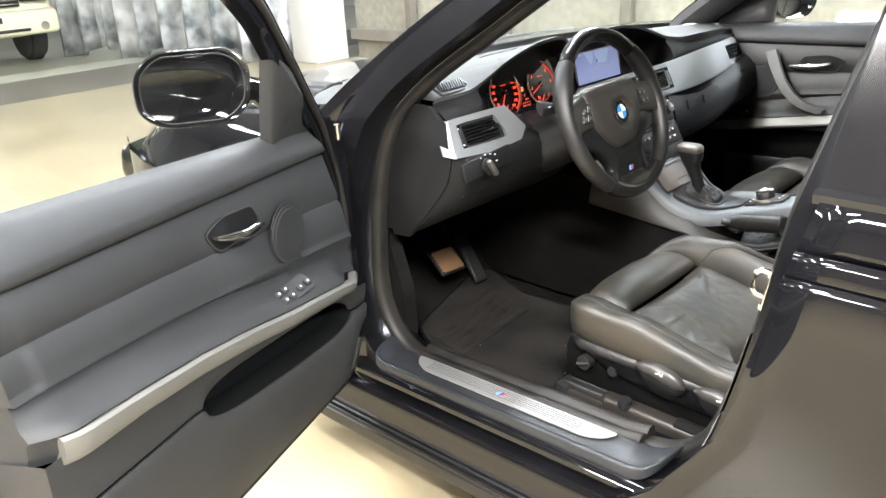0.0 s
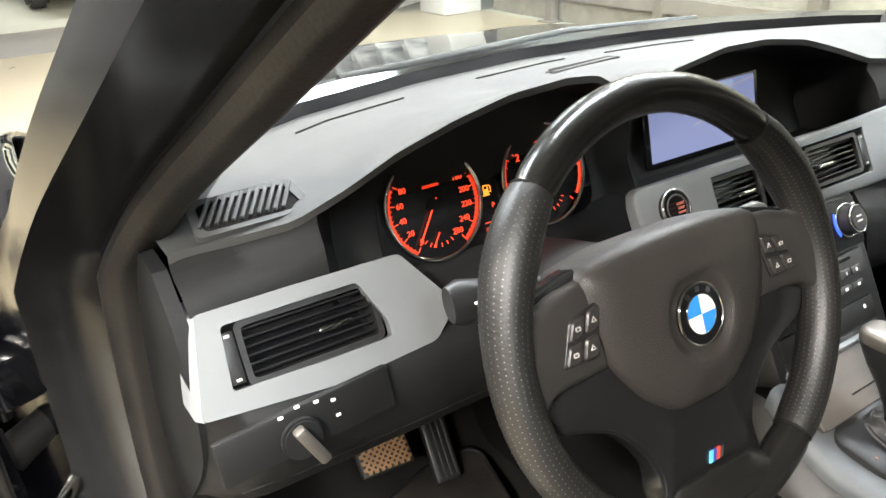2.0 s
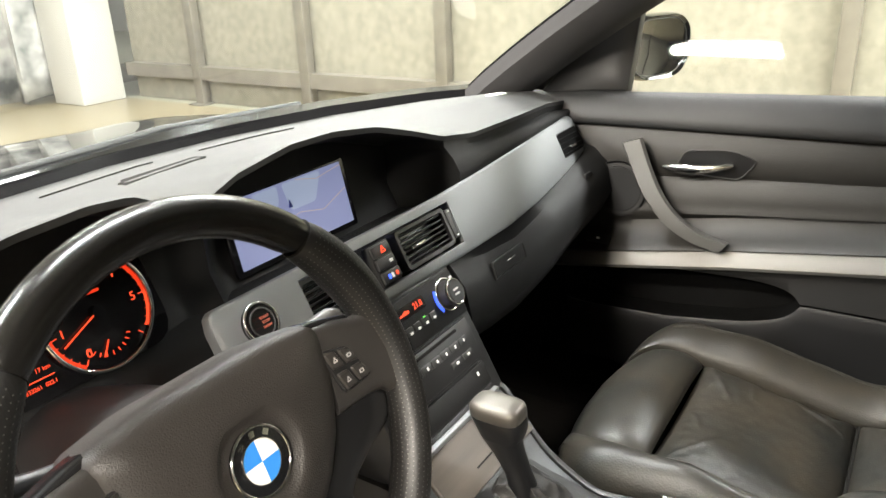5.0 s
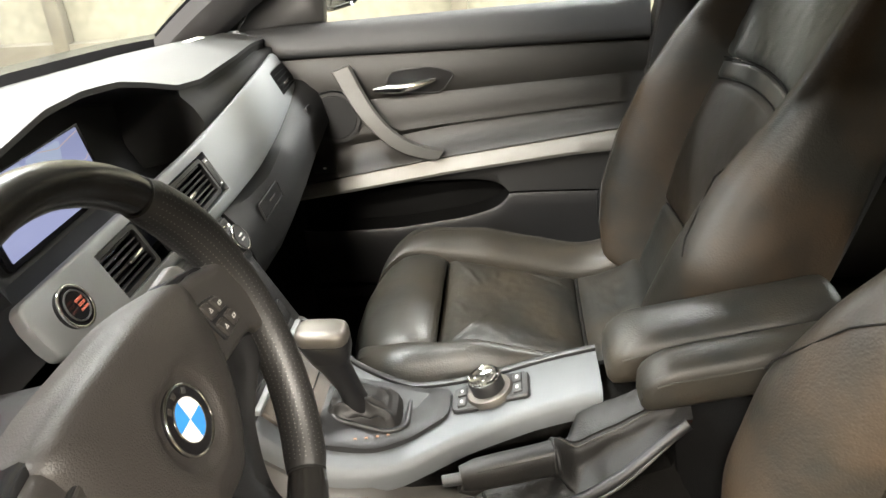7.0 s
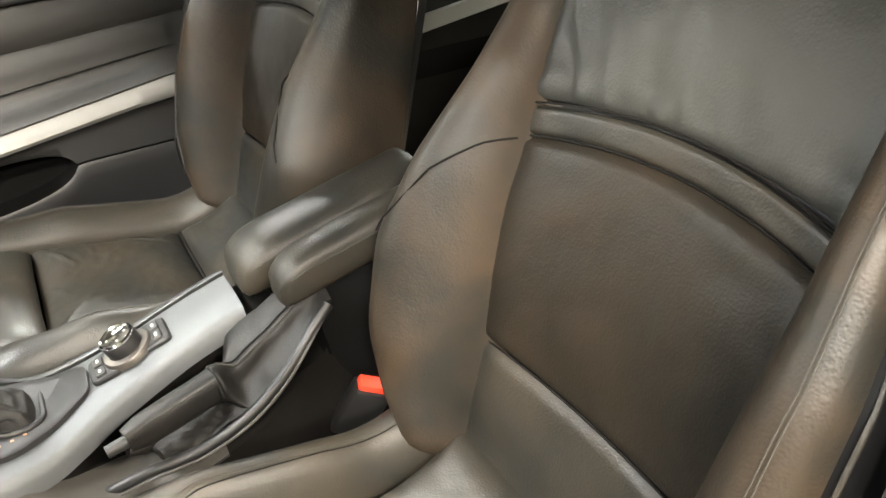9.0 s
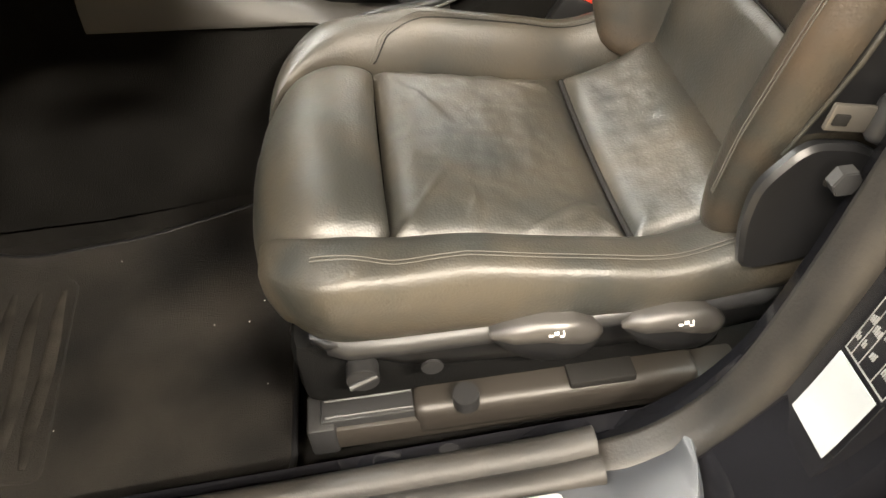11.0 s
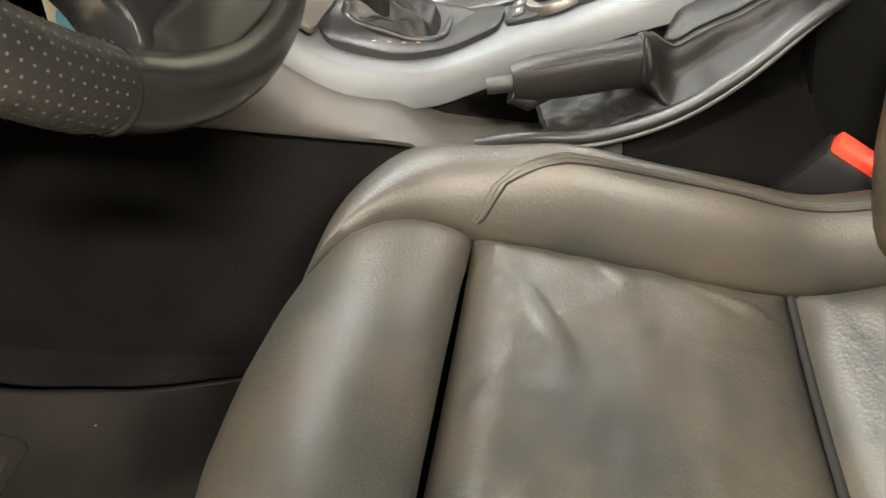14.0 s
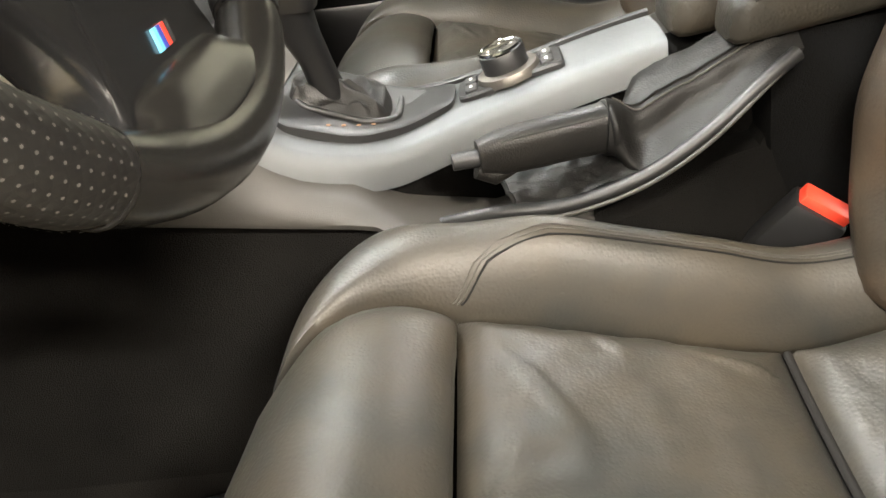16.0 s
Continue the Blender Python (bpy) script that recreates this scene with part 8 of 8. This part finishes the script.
        rings.append([D(u, arm + 0.003 - 0.012 * e * e, zs), D(u, arm + 0.008 - 0.012 * e * e, zs - 0.004), D(u, arm + 0.006 - 0.012 * e * e, zs - h * 0.6), D(u, arm - 0.004 - 0.012 * e * e, zs - h), D(u, arm - 0.014 - 0.012 * e * e, zs - h), D(u, arm - 0.012, zs - 0.002)])
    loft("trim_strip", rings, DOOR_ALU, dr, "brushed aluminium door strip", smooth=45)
    # turned-in end of the card at the lock side
    endp = rows_lo[-1] + rows_bt[-1]
    loft("card_end", [endp, [p - nv * max(0.0, (p - D(U1, -0.045, 0)).dot(nv)) + dv * 0.012 for p in endp]], DOOR_LOW, dr, closed=False, smooth=50)
    # speaker
    uc, zc_, rs = (0.276, 0.804, 0.054) if side < 0 else (0.242, 0.795, 0.054)
    m = facing(D(uc, 0.019, zc_), nv)
    sp = disc("speaker_grille", m, rs, 0.006, DOOR_LOW, dr, "round dark grey speaker grille", n=40, bevel=0.003)
    disc("speaker_dome", m @ pose(0, 0, 0.001), rs * 0.93, 0.007, SPEAKER_NET, sp, n=40, bevel=0.0, r2=rs * 0.80)
    ring("speaker_rim", m @ pose(0, 0, -0.0005), rs + 0.0006, 0.0009, DOOR_LOW, sp, n=44)
    # opener with recess
    pts = rounded([(-0.080, -0.022), (0.050, -0.026), (0.082, 0.016), (0.030, 0.032), (-0.060, 0.024)], 0.016, 7)
    pts = [Vector((p.x * fx, p.y)) for p in pts] if fx > 0 else [Vector((p.x * fx, p.y)) for p in pts][::-1]
    mo = facing(D(0.412, 0.0085, 0.858), nv)
    pts = [p * 0.88 for p in pts]
    # Flat plate: shade inside the opener's hollow is its black.
    oc = plate("opener_recess", pts, mo, 0.004, VENT_BLACK, dr, "flat plate blackened as the opener recess's shade", bevel=0.001)
    tube("recess_rim", [mo @ Vector((p.x, p.y, 0.004)) for p in pts], 0.0014, DOOR_LOW, oc, loop=True, n=8, up=nv)
    rings = []
    for f in np.linspace(0, 1, 14):
        u = (0.350 if side < 0 else 0.325) + 0.122 * f
        z = 0.8485 + 0.004 * f + 0.024 * max(0, f - 0.45) ** 1.3
        h = 0.0045 + 0.006 * math.sin(min(1, f * 1.2) * 3.0) ** 0.7 * (1 - 0.4 * f) if 0.01 < f < 0.99 else 0.003
        v = 0.022 + 0.010 * math.sin(f * 3.14)
        rings.append([D(u, v + 0.006 * math.cos(a), z + h * math.sin(a)) for a in np.linspace(0, 2 * math.pi, 11)[:-1]])
    loft("door_opener", rings, CHROME, dr, "bright chrome door opener", smooth=60)
    if side > 0:
        ctrl = [(0.268, 0.030, 0.893), (0.290, 0.040, 0.850), (0.318, 0.052, 0.805), (0.355, 0.060, 0.765), (0.40, 0.062, 0.738), (0.45, 0.058, 0.724)]
        rings = []
        for i, p in enumerate(spline(ctrl, 24)):
            f = i / 23
            w = 0.020 * (1 - 0.35 * f)
            t = 0.008
            q = Vector((1, 0, 0.35 + 0.9 * f)).normalized()
            rings.append([D(p[0] + q.x * a * w, p[1] + b * t, p[2] + q.z * a * w) for a, b in ((-1, 0.2), (-0.8, 1), (0.8, 1), (1, 0.2), (0.8, -1), (-0.8, -1))])
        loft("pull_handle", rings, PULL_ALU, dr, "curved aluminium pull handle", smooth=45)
        plate("window_switch", rect(0.045, 0.020, 0.004), facing(D(0.215, 0.040, 0.696), nv + Vector((0, 0, 1.2))), 0.004, PLASTIC, dr, bevel=0.001)
        plate("switch_mark", rect(0.006, 0.003, 0.0005), facing(D(0.215, 0.0445, 0.698), nv + Vector((0, 0, 1.2))), 0.003, WHITE_MARK, dr)
    else:
        ms = facing(D(0.312, 0.031, strip(0.312) + 0.022), nv * 0.62 + Vector((0, 0, 1)), dv)
        sp2 = plate("switch_panel", rounded([(-0.019, -0.062), (0.017, -0.062), (0.017, 0.066), (-0.019, 0.066)], 0.012), ms, 0.0008, DOOR_PAD, dr, "dark grey window switch panel", bevel=0.0004)
        for i, (a, b) in enumerate(((-0.009, 0.030), (0.008, 0.030), (-0.009, 0.010), (0.008, 0.010), (-0.006, -0.020), (-0.006, -0.045))):
            k = box("window_switch", (0.012, 0.015, 0.006), ms @ pose(a, b, 0.005), PLASTIC_GREY, sp2, bevel=0.003)
            plate("switch_mark", rect(0.004, 0.003, 0.0005), ms @ pose(a, b, 0.0079), 0.0006, WHITE_MARK, k)
        plate("switch_lamp", rect(0.004, 0.002, 0.0003), ms @ pose(-0.008, 0.055, 0.0030), 0.0008, GREEN_GLOW, sp2)
    # outer skin, edges
    rows = []
    for u in us:
        bot = 0.39 + 0.10 * max(0, (0.10 - u) / 0.10) ** 2
        zb = belt(u)
        rows.append([D(u, 0.002, bot + 0.008), D(u, -0.06, bot - 0.002), D(u, -0.125, bot), D(u, -0.150, bot + 0.05), D(u, -0.165, 0.60), D(u, -0.172, 0.72), D(u, -0.160, 0.80), D(u, -0.145, 0.90), D(u, -0.115, zb - 0.030), D(u, -0.066, zb - 0.016), D(u, -0.052, zb - 0.04)])
    loft("outer_skin", rows, PAINT, dr, "glossy black door skin", closed=False, smooth=60)
    if side < 0:
        loft("inner_flange", [[D(lerp(z, [(0.50, 0.06), (0.60, 0.045), (0.73, 0.050), (0.82, 0.070), (0.913, 0.112), (0.95, 0.130)]) + 0.012, 0.0, z), D(lerp(z, [(0.50, 0.06), (0.60, 0.045), (0.73, 0.050), (0.82, 0.070), (0.913, 0.112), (0.95, 0.130)]) - 0.004, -0.012, z), D(-0.002, -0.030, z), D(-0.002, -0.060, z)] for z in np.linspace(0.45, 0.955, 14)], PAINT, dr, closed=False, smooth=60)
    for u in (0.0, U1):
        loft("door_edge", [[D(u, a, z) for a in (0.0, -0.05, -0.10, -0.15)] for z in (0.41, 0.55, 0.7, 0.85, belt(u) - 0.01)], PAINT if u == 0 else PLASTIC, dr, closed=False)
    if side < 0:
        box("lock_plate", (0.02, 0.10, 0.09), facing(D(U1 + 0.002, -0.05, 0.70), dv) @ pose(0, 0, 0, 0, 0, 0), CHROME, dr, "steel lock plate", bevel=0.006)
        tube("door_rim_seal", [D(u, -0.004, 0.404 + 0.10 * max(0, (0.10 - u) / 0.10) ** 2) for u in np.linspace(0.02, U1, 20)], 0.007, RUBBER, dr)
        disc("lock_pin", Matrix.Translation(D(0.045, 0.010, 0.935)), 0.006, 0.03, CHROME, dr, n=12)
    # window frame: front bar, top bar, rear bar
    fr = [(-0.004, -0.036, 0.60), (0.000, -0.036, 0.72), (0.010, -0.040, 0.82), (0.035, -0.050, 0.90), (0.078, -0.060, 0.985), (0.150, -0.075, 1.078), (0.250, -0.095, 1.175), (0.380, -0.120, 1.262), (0.520, -0.140, 1.315), (0.700, -0.150, 1.335), (0.840, -0.150, 1.315), (0.878, -0.135, 1.22), (0.862, -0.100, 1.09), (0.845, -0.055, 0.985)]
    if side < 0:
        fr = [(-0.004, -0.036, 0.60), (0.000, -0.036, 0.72), (0.010, -0.036, 0.82), (0.036, -0.032, 0.885), (0.063, -0.024, 0.92), (0.096, -0.013, 0.96), (0.161, 0.004, 1.02), (0.224, 0.020, 1.08), (0.290, 0.037, 1.14), (0.345, 0.050, 1.187), (0.450, 0.068, 1.25), (0.560, 0.080, 1.29), (0.720, 0.085, 1.31), (0.838, 0.080, 1.30), (0.878, 0.060, 1.22), (0.862, 0.020, 1.09), (0.845, -0.020, 0.985)]
    rings = []
    pts = [D(*p) for p in spline(fr, 60)]
    for p, t, s, upv in frames_along(pts, nv):
        rings.append([p + s * a + nv * b for a, b in ((-0.024, 0.014), (0.016, 0.018), (0.024, 0.006), (0.022, -0.020), (-0.010, -0.026), (-0.026, -0.012))])
    loft("window_frame", rings, PAINT if side < 0 else DOOR_LOW, dr, "dark window frame", smooth=50)
    tube("frame_seal", [p + nv * 0.020 for p in pts], 0.006, RUBBER, dr, n=8)
    if side < 0:
        tri = rounded([(0.288, 1.118), (0.256, 0.950), (0.235, 0.934), (0.130, 0.928), (0.070, 0.934), (0.100, 0.966), (0.165, 1.026), (0.228, 1.086)], 0.008, 4)
        tri = [(p[0], p[1]) for p in tri]

        def lean_in(z):
            return -0.024 + 0.28 * (z - 0.92)
    else:
        tri = [(0.055, 0.955), (0.235, 0.968), (0.250, 1.165), (0.150, 1.080)]

        def lean_in(z):
            return -0.034 - 0.18 * max(0, z - 0.95)
    uc, zc_ = sum(p[0] for p in tri) / len(tri), sum(p[1] for p in tri) / len(tri)
    loft("mirror_sail", [[D(uc + (u - uc) * k, lean_in(z) + d, zc_ + (z - zc_) * k) for u, z in tri] for k, d in ((1.0, -0.011), (1.0, 0.004), (0.97, 0.010), (0.90, 0.013), (0.4, 0.014))], PLASTIC if side > 0 else DOOR_LOW, dr, "plain dark mirror corner", smooth=40)
    if side < 0:
        pane = loft("window_pane", [[D(u, lean_in(z) - 0.012, z) for u in np.linspace(max(0.24, 0.24 + 0.9 * (z - 1.10)), 0.86, 8)] for z in np.linspace(0.955, 1.30, 7)], HAZY_GLASS, dr, "raised clear door window", closed=False, smooth=80)
    else:
        pane = loft("window_pane", [[D(u, -0.062 - 0.26 * (z - 0.96), z) for u in np.linspace(0.24, 0.86, 8)] for z in np.linspace(0.955, 1.32, 7)], GLASS, dr, "raised clear door window", closed=False, smooth=80)
    pane.visible_shadow = False
    # mirror
    if side < 0:
        mm = facing((-1.138, 0.400, 1.058), (-0.50, -0.86, 0.06))
        w, h = 0.192, 0.128
    else:
        mm = facing((0.950, 0.185, 1.025), (-0.38, -0.92, 0.03))
        w, h = 0.185, 0.130
    sgn = -1 if side < 0 else 1
    ol = rounded([(-w / 2, -h * 0.30), (-w * 0.30, -h / 2), (w * 0.30, -h / 2), (w / 2, -h * 0.22), (w / 2, h * 0.30), (w * 0.32, h / 2), (-w * 0.30, h / 2), (-w / 2, h * 0.22)], 0.04, 6)
    rings = []
    for k, d in ((0.90, 0.010), (0.97, 0.016), (1.0, 0.010), (1.02, -0.01), (1.0, -0.05), (0.86, -0.085), (0.55, -0.108), (0.2, -0.115)):
        rings.append([mm @ Vector((p.x * k, p.y * k, d)) for p in ol])
    mh = loft("mirror_housing", rings, PAINT, dr, "glossy black door mirror", smooth=60)
    plate("mirror_glass", [Vector((p.x * 0.88, p.y * 0.86)) for p in ol], mm @ pose(0, 0, 0.004), 0.003, MIRROR, mh, "oval mirror glass", bevel=0.001)
    tube("mirror_rim", [mm @ Vector((p.x * 0.89, p.y * 0.875, 0.0100)) for p in ol], 0.0011, PLASTIC_GREY, mh, loop=True, n=8, up=mm.to_3x3().col[2])
    a = D(0.14, -0.06, 1.01)
    b = mm @ Vector((sgn * -w * 0.42, -h * 0.1, -0.05))
    tube("mirror_arm", [a, a.lerp(b, 0.5) + Vector((0, 0, 0.006)), b], [0.042, 0.034, 0.036], PAINT, mh, flat=0.7, n=14)
    return dr


# Copy of ALU lightened to paint light on the rear door strip.
LIT_ALU = mat("aluminium_lit", (0.56, 0.54, 0.50), 0.42, metal=0.4, bump=0.2, scale=1500, vary=0.05, kind="cells")
# Darker copy of ALU: the pull handle's weaker light is painted in.
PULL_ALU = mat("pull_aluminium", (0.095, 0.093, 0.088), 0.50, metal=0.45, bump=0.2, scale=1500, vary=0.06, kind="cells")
# Darker, warmer copy of ALU: the door strips' light is in the colour.
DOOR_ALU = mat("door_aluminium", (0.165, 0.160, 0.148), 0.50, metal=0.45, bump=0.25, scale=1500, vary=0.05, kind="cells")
DOOR_LEATHER = mat("door_leatherette", (0.0165, 0.0155, 0.0138), 0.48, bump=0.3, scale=500, vary=0.12, kind="cells", spec=0.42)
HAZY_GLASS = pane_material("hazy_pane", (0.93, 0.95, 0.93))
car_door("driver_door", -1, "open black car door with padded card and aluminium strip")
car_door("passenger_door", 1, "closed black car door with curved aluminium pull handle")


def rear_right():
    """Rear door card seen between the seats."""
    rd = thing("rear_door_card", (0.70, -0.95, 0.45), "dark rear door card with an aluminium strip", "car door")
    loft("card", [[Vector((0.72, y, 0.97)), Vector((0.70, y, 0.93)), Vector((0.705, y, 0.80)), Vector((0.672, y, 0.75)), Vector((0.67, y, 0.70)), Vector((0.70, y, 0.62)), Vector((0.71, y, 0.36))] for y in (-0.60, -1.55)], DOOR_LEATHER, rd, closed=False, smooth=50)
    loft("trim_strip", [[Vector((0.682, y, z + 0.036)), Vector((0.671, y, z + 0.034)), Vector((0.657, y, z + 0.006)), Vector((0.672, y, z))] for y, z in ((-0.62, 0.690), (-0.90, 0.724), (-1.20, 0.760), (-1.50, 0.790))], LIT_ALU, rd, "aluminium strip lightened to look lit")
    loft("map_pocket", [[Vector((0.676, y, 0.695)), Vector((0.671, y, 0.66)), Vector((0.69, y, 0.62))] for y in (-0.65, -1.40)], SEAM, rd, closed=False)
    pl = thing("right_pillar", (0.68, -0.55, 0.45), "grey cloth and plastic door pillar", "car pillar")
    rings = []
    for z in np.linspace(0.40, 1.33, 10):
        yy = -0.47 - 0.12 * (z - 0.9)
        x = 0.690 - 0.9 * lean(z) if z > 0.93 else 0.690
        rings.append([Vector((x, yy + 0.02, z)), Vector((x - 0.02, yy - 0.02, z)), Vector((x - 0.02, yy - 0.12, z)), Vector((x, yy - 0.16, z)), Vector((x + 0.08, yy - 0.16, z)), Vector((x + 0.08, yy + 0.02, z))])
    loft("lining", rings, PLASTIC, pl, smooth=50)
    tube("door_gasket", [(0.70 - (0.9 * lean(z) if z > 0.93 else 0), -0.455 - 0.12 * (z - 0.9), z) for z in np.linspace(0.45, 1.30, 10)], 0.012, RUBBER, pl)
    a, b = Vector((0.655, -0.53, 0.70)), Vector((0.60, -0.60, 1.15))
    loft("belt_webbing", [[p + Vector((0, 0.02, 0)), p + Vector((0, -0.02, 0)), p + Vector((0.002, -0.02, 0)), p + Vector((0.002, 0.02, 0))] for p in (a, b)], WEBBING, pl)
    rs = thing("rear_right_shell", (0.7, -1.2, 0.9), "black roof side and rear window", "car pillar")
    loft("rear_window", [[Vector((0.74 - lean(z), y, z)) for y in (-0.66, -1.2, -1.70)] for z in (0.965, 1.1, 1.30)], TINTED, rs, closed=False)
    tube("roof_side", [(0.645, -0.10, 1.315), (0.62, -0.40, 1.345), (0.62, -0.90, 1.35), (0.62, -1.60, 1.32)], 0.045, FABRIC_GREY, rs, n=10)


rear_right()


LABEL_WHITE = mat("label_white", (0.21, 0.22, 0.23), 0.5, vary=0.08, vscale=20)
PRINT = mat("grey_print", (0.14, 0.14, 0.138), 0.5)


def jamb(x, z, out=0.0):
    """A place on the painted pillar face behind the open door."""
    rear = [p for p in LOOP if p[0] < -0.19 and p[1] < 1.2]
    rear.sort(key=lambda p: p[1])
    zs, ys = [p[1] for p in rear], [p[0] for p in rear]
    return Vector((x, float(np.interp(z - 0.004, zs, ys)) - 0.0185 + out, z))


def jamb_patch(name, x0, x1, z0, z1, out, material, parent):
    n = max(2, int(abs(z1 - z0) / 0.012) + 1)
    rows = [[jamb(x0, z, out), jamb(x1, z, out), jamb(x1, z, out - 0.0012), jamb(x0, z, out - 0.0012)] for z in np.linspace(z0, z1, n)]
    return loft(name, rows, material, parent, smooth=30)


def pillar_stickers():
    """Tyre-pressure sticker, white label and striker on the driver's door pillar."""
    st = thing("pressure_sticker", tuple(jamb(-0.772, 0.64)), "black sticker with white tables on the door pillar", "sticker")
    jamb_patch("sheet", -0.752, -0.804, 0.575, 0.728, 0.0020, GLOSS_BLACK, st)
    def mark(x0, x1, z0, z1, material=PRINT, name="print_bar"):
        jamb_patch(name, x0, x1, z0, z1, 0.0028, material, st)

    def outline(x0, x1, z0, z1, w=0.0006):
        for x in (x0, x1 + w):
            mark(x, x - w, z1, z0, name="print_line")
        for z in (z0, z1 - w * 1.4):
            mark(x0, x1, z, z + w * 1.4, name="print_line")

    def glyphs(x, z, n, w=0.0016, high=0.0042):
        """Small unreadable characters as a row of bars."""
        for q in range(n):
            mark(x - q * w * 1.6, x - q * w * 1.6 - w, z, z + high * (0.75 + 0.25 * ((q * 7 + n) % 3) / 2))
    # picture field at the head
    outline(-0.7535, -0.8025, 0.7035, 0.7265)
    outline(-0.7565, -0.7650, 0.7085, 0.7215)
    for q in range(3):
        mark(-0.7582, -0.7635, 0.7112 + 0.0032 * q, 0.7128 + 0.0032 * q)
    for x0, x1, z0, z1 in ((-0.7690, -0.7718, 0.7080, 0.7200), (-0.7690, -0.7830, 0.7195, 0.7225), (-0.7805, -0.7835, 0.7080, 0.7215)):
        mark(x0, x1, z0, z1, WHITE_MARK, "print_picture")
    glyphs(-0.7735, 0.7105, 3, 0.0012, 0.006)
    for q in range(3):
        glyphs(-0.7875, 0.7070 + 0.0058 * q, 3)
        glyphs(-0.7955, 0.7070 + 0.0058 * q, 3, 0.0013)
    # tables below
    for top, low in ((0.6995, 0.640), (0.637, 0.578)):
        outline(-0.7535, -0.8025, low, top)
        for x in (-0.7605, -0.7700, -0.7860):
            mark(x, x - 0.0005, low, top - (0.0 if x > -0.765 else 0.014), name="print_line")
        mark(-0.7605, -0.8025, top - 0.0075, top - 0.0068, name="print_line")
        mark(-0.7605, -0.8025, top - 0.0148, top - 0.0141, name="print_line")
        mark(-0.7545, -0.7590, top - 0.0085, top - 0.0020, WHITE_MARK, "print_picture")
        for x, n in ((-0.7620, 2), (-0.7680, 2), (-0.7740, 2), (-0.7800, 2), (-0.7878, 2), (-0.7935, 2), (-0.7985, 1)):
            glyphs(x, top - 0.0064, n)
            glyphs(x, top - 0.0136, n)
        for q, (x, n) in enumerate(((-0.7550, 3), (-0.7625, 4), (-0.7730, 5), (-0.7880, 6))):
            glyphs(x, low + 0.030 - 0.004 * (q % 2), n, 0.0012, 0.007)
            glyphs(x, low + 0.012, max(2, n - 2), 0.0012, 0.006)
    wl = thing("white_sticker", tuple(jamb(-0.77, 0.555)), "plain white label low on the door pillar", "sticker")
    jamb_patch("sheet", -0.752, -0.800, 0.508, 0.572, 0.0024, LABEL_WHITE, wl)
    c = jamb(-0.768, 0.790)
    sk = thing("door_striker", tuple(c), "bright steel door striker on the pillar", "door striker")
    mk = facing(c, (-0.05, 0.97, 0.18), (0, -0.2, 1))
    plate("base_plate", rect(0.040, 0.066, 0.008), mk, 0.005, CHROME, sk, bevel=0.001)
    tube("loop", [mk @ Vector(p) for p in ((-0.006, 0.020, 0.004), (-0.006, 0.020, 0.022), (-0.006, 0.012, 0.030), (-0.006, -0.012, 0.030), (-0.006, -0.020, 0.022), (-0.006, -0.020, 0.004))], 0.005, CHROME, sk, n=10)
    for q in (-0.026, 0.026):
        disc("bolt", mk @ pose(0.008, q, 0.006), 0.008, 0.006, CHROME, sk, n=6)


pillar_stickers()
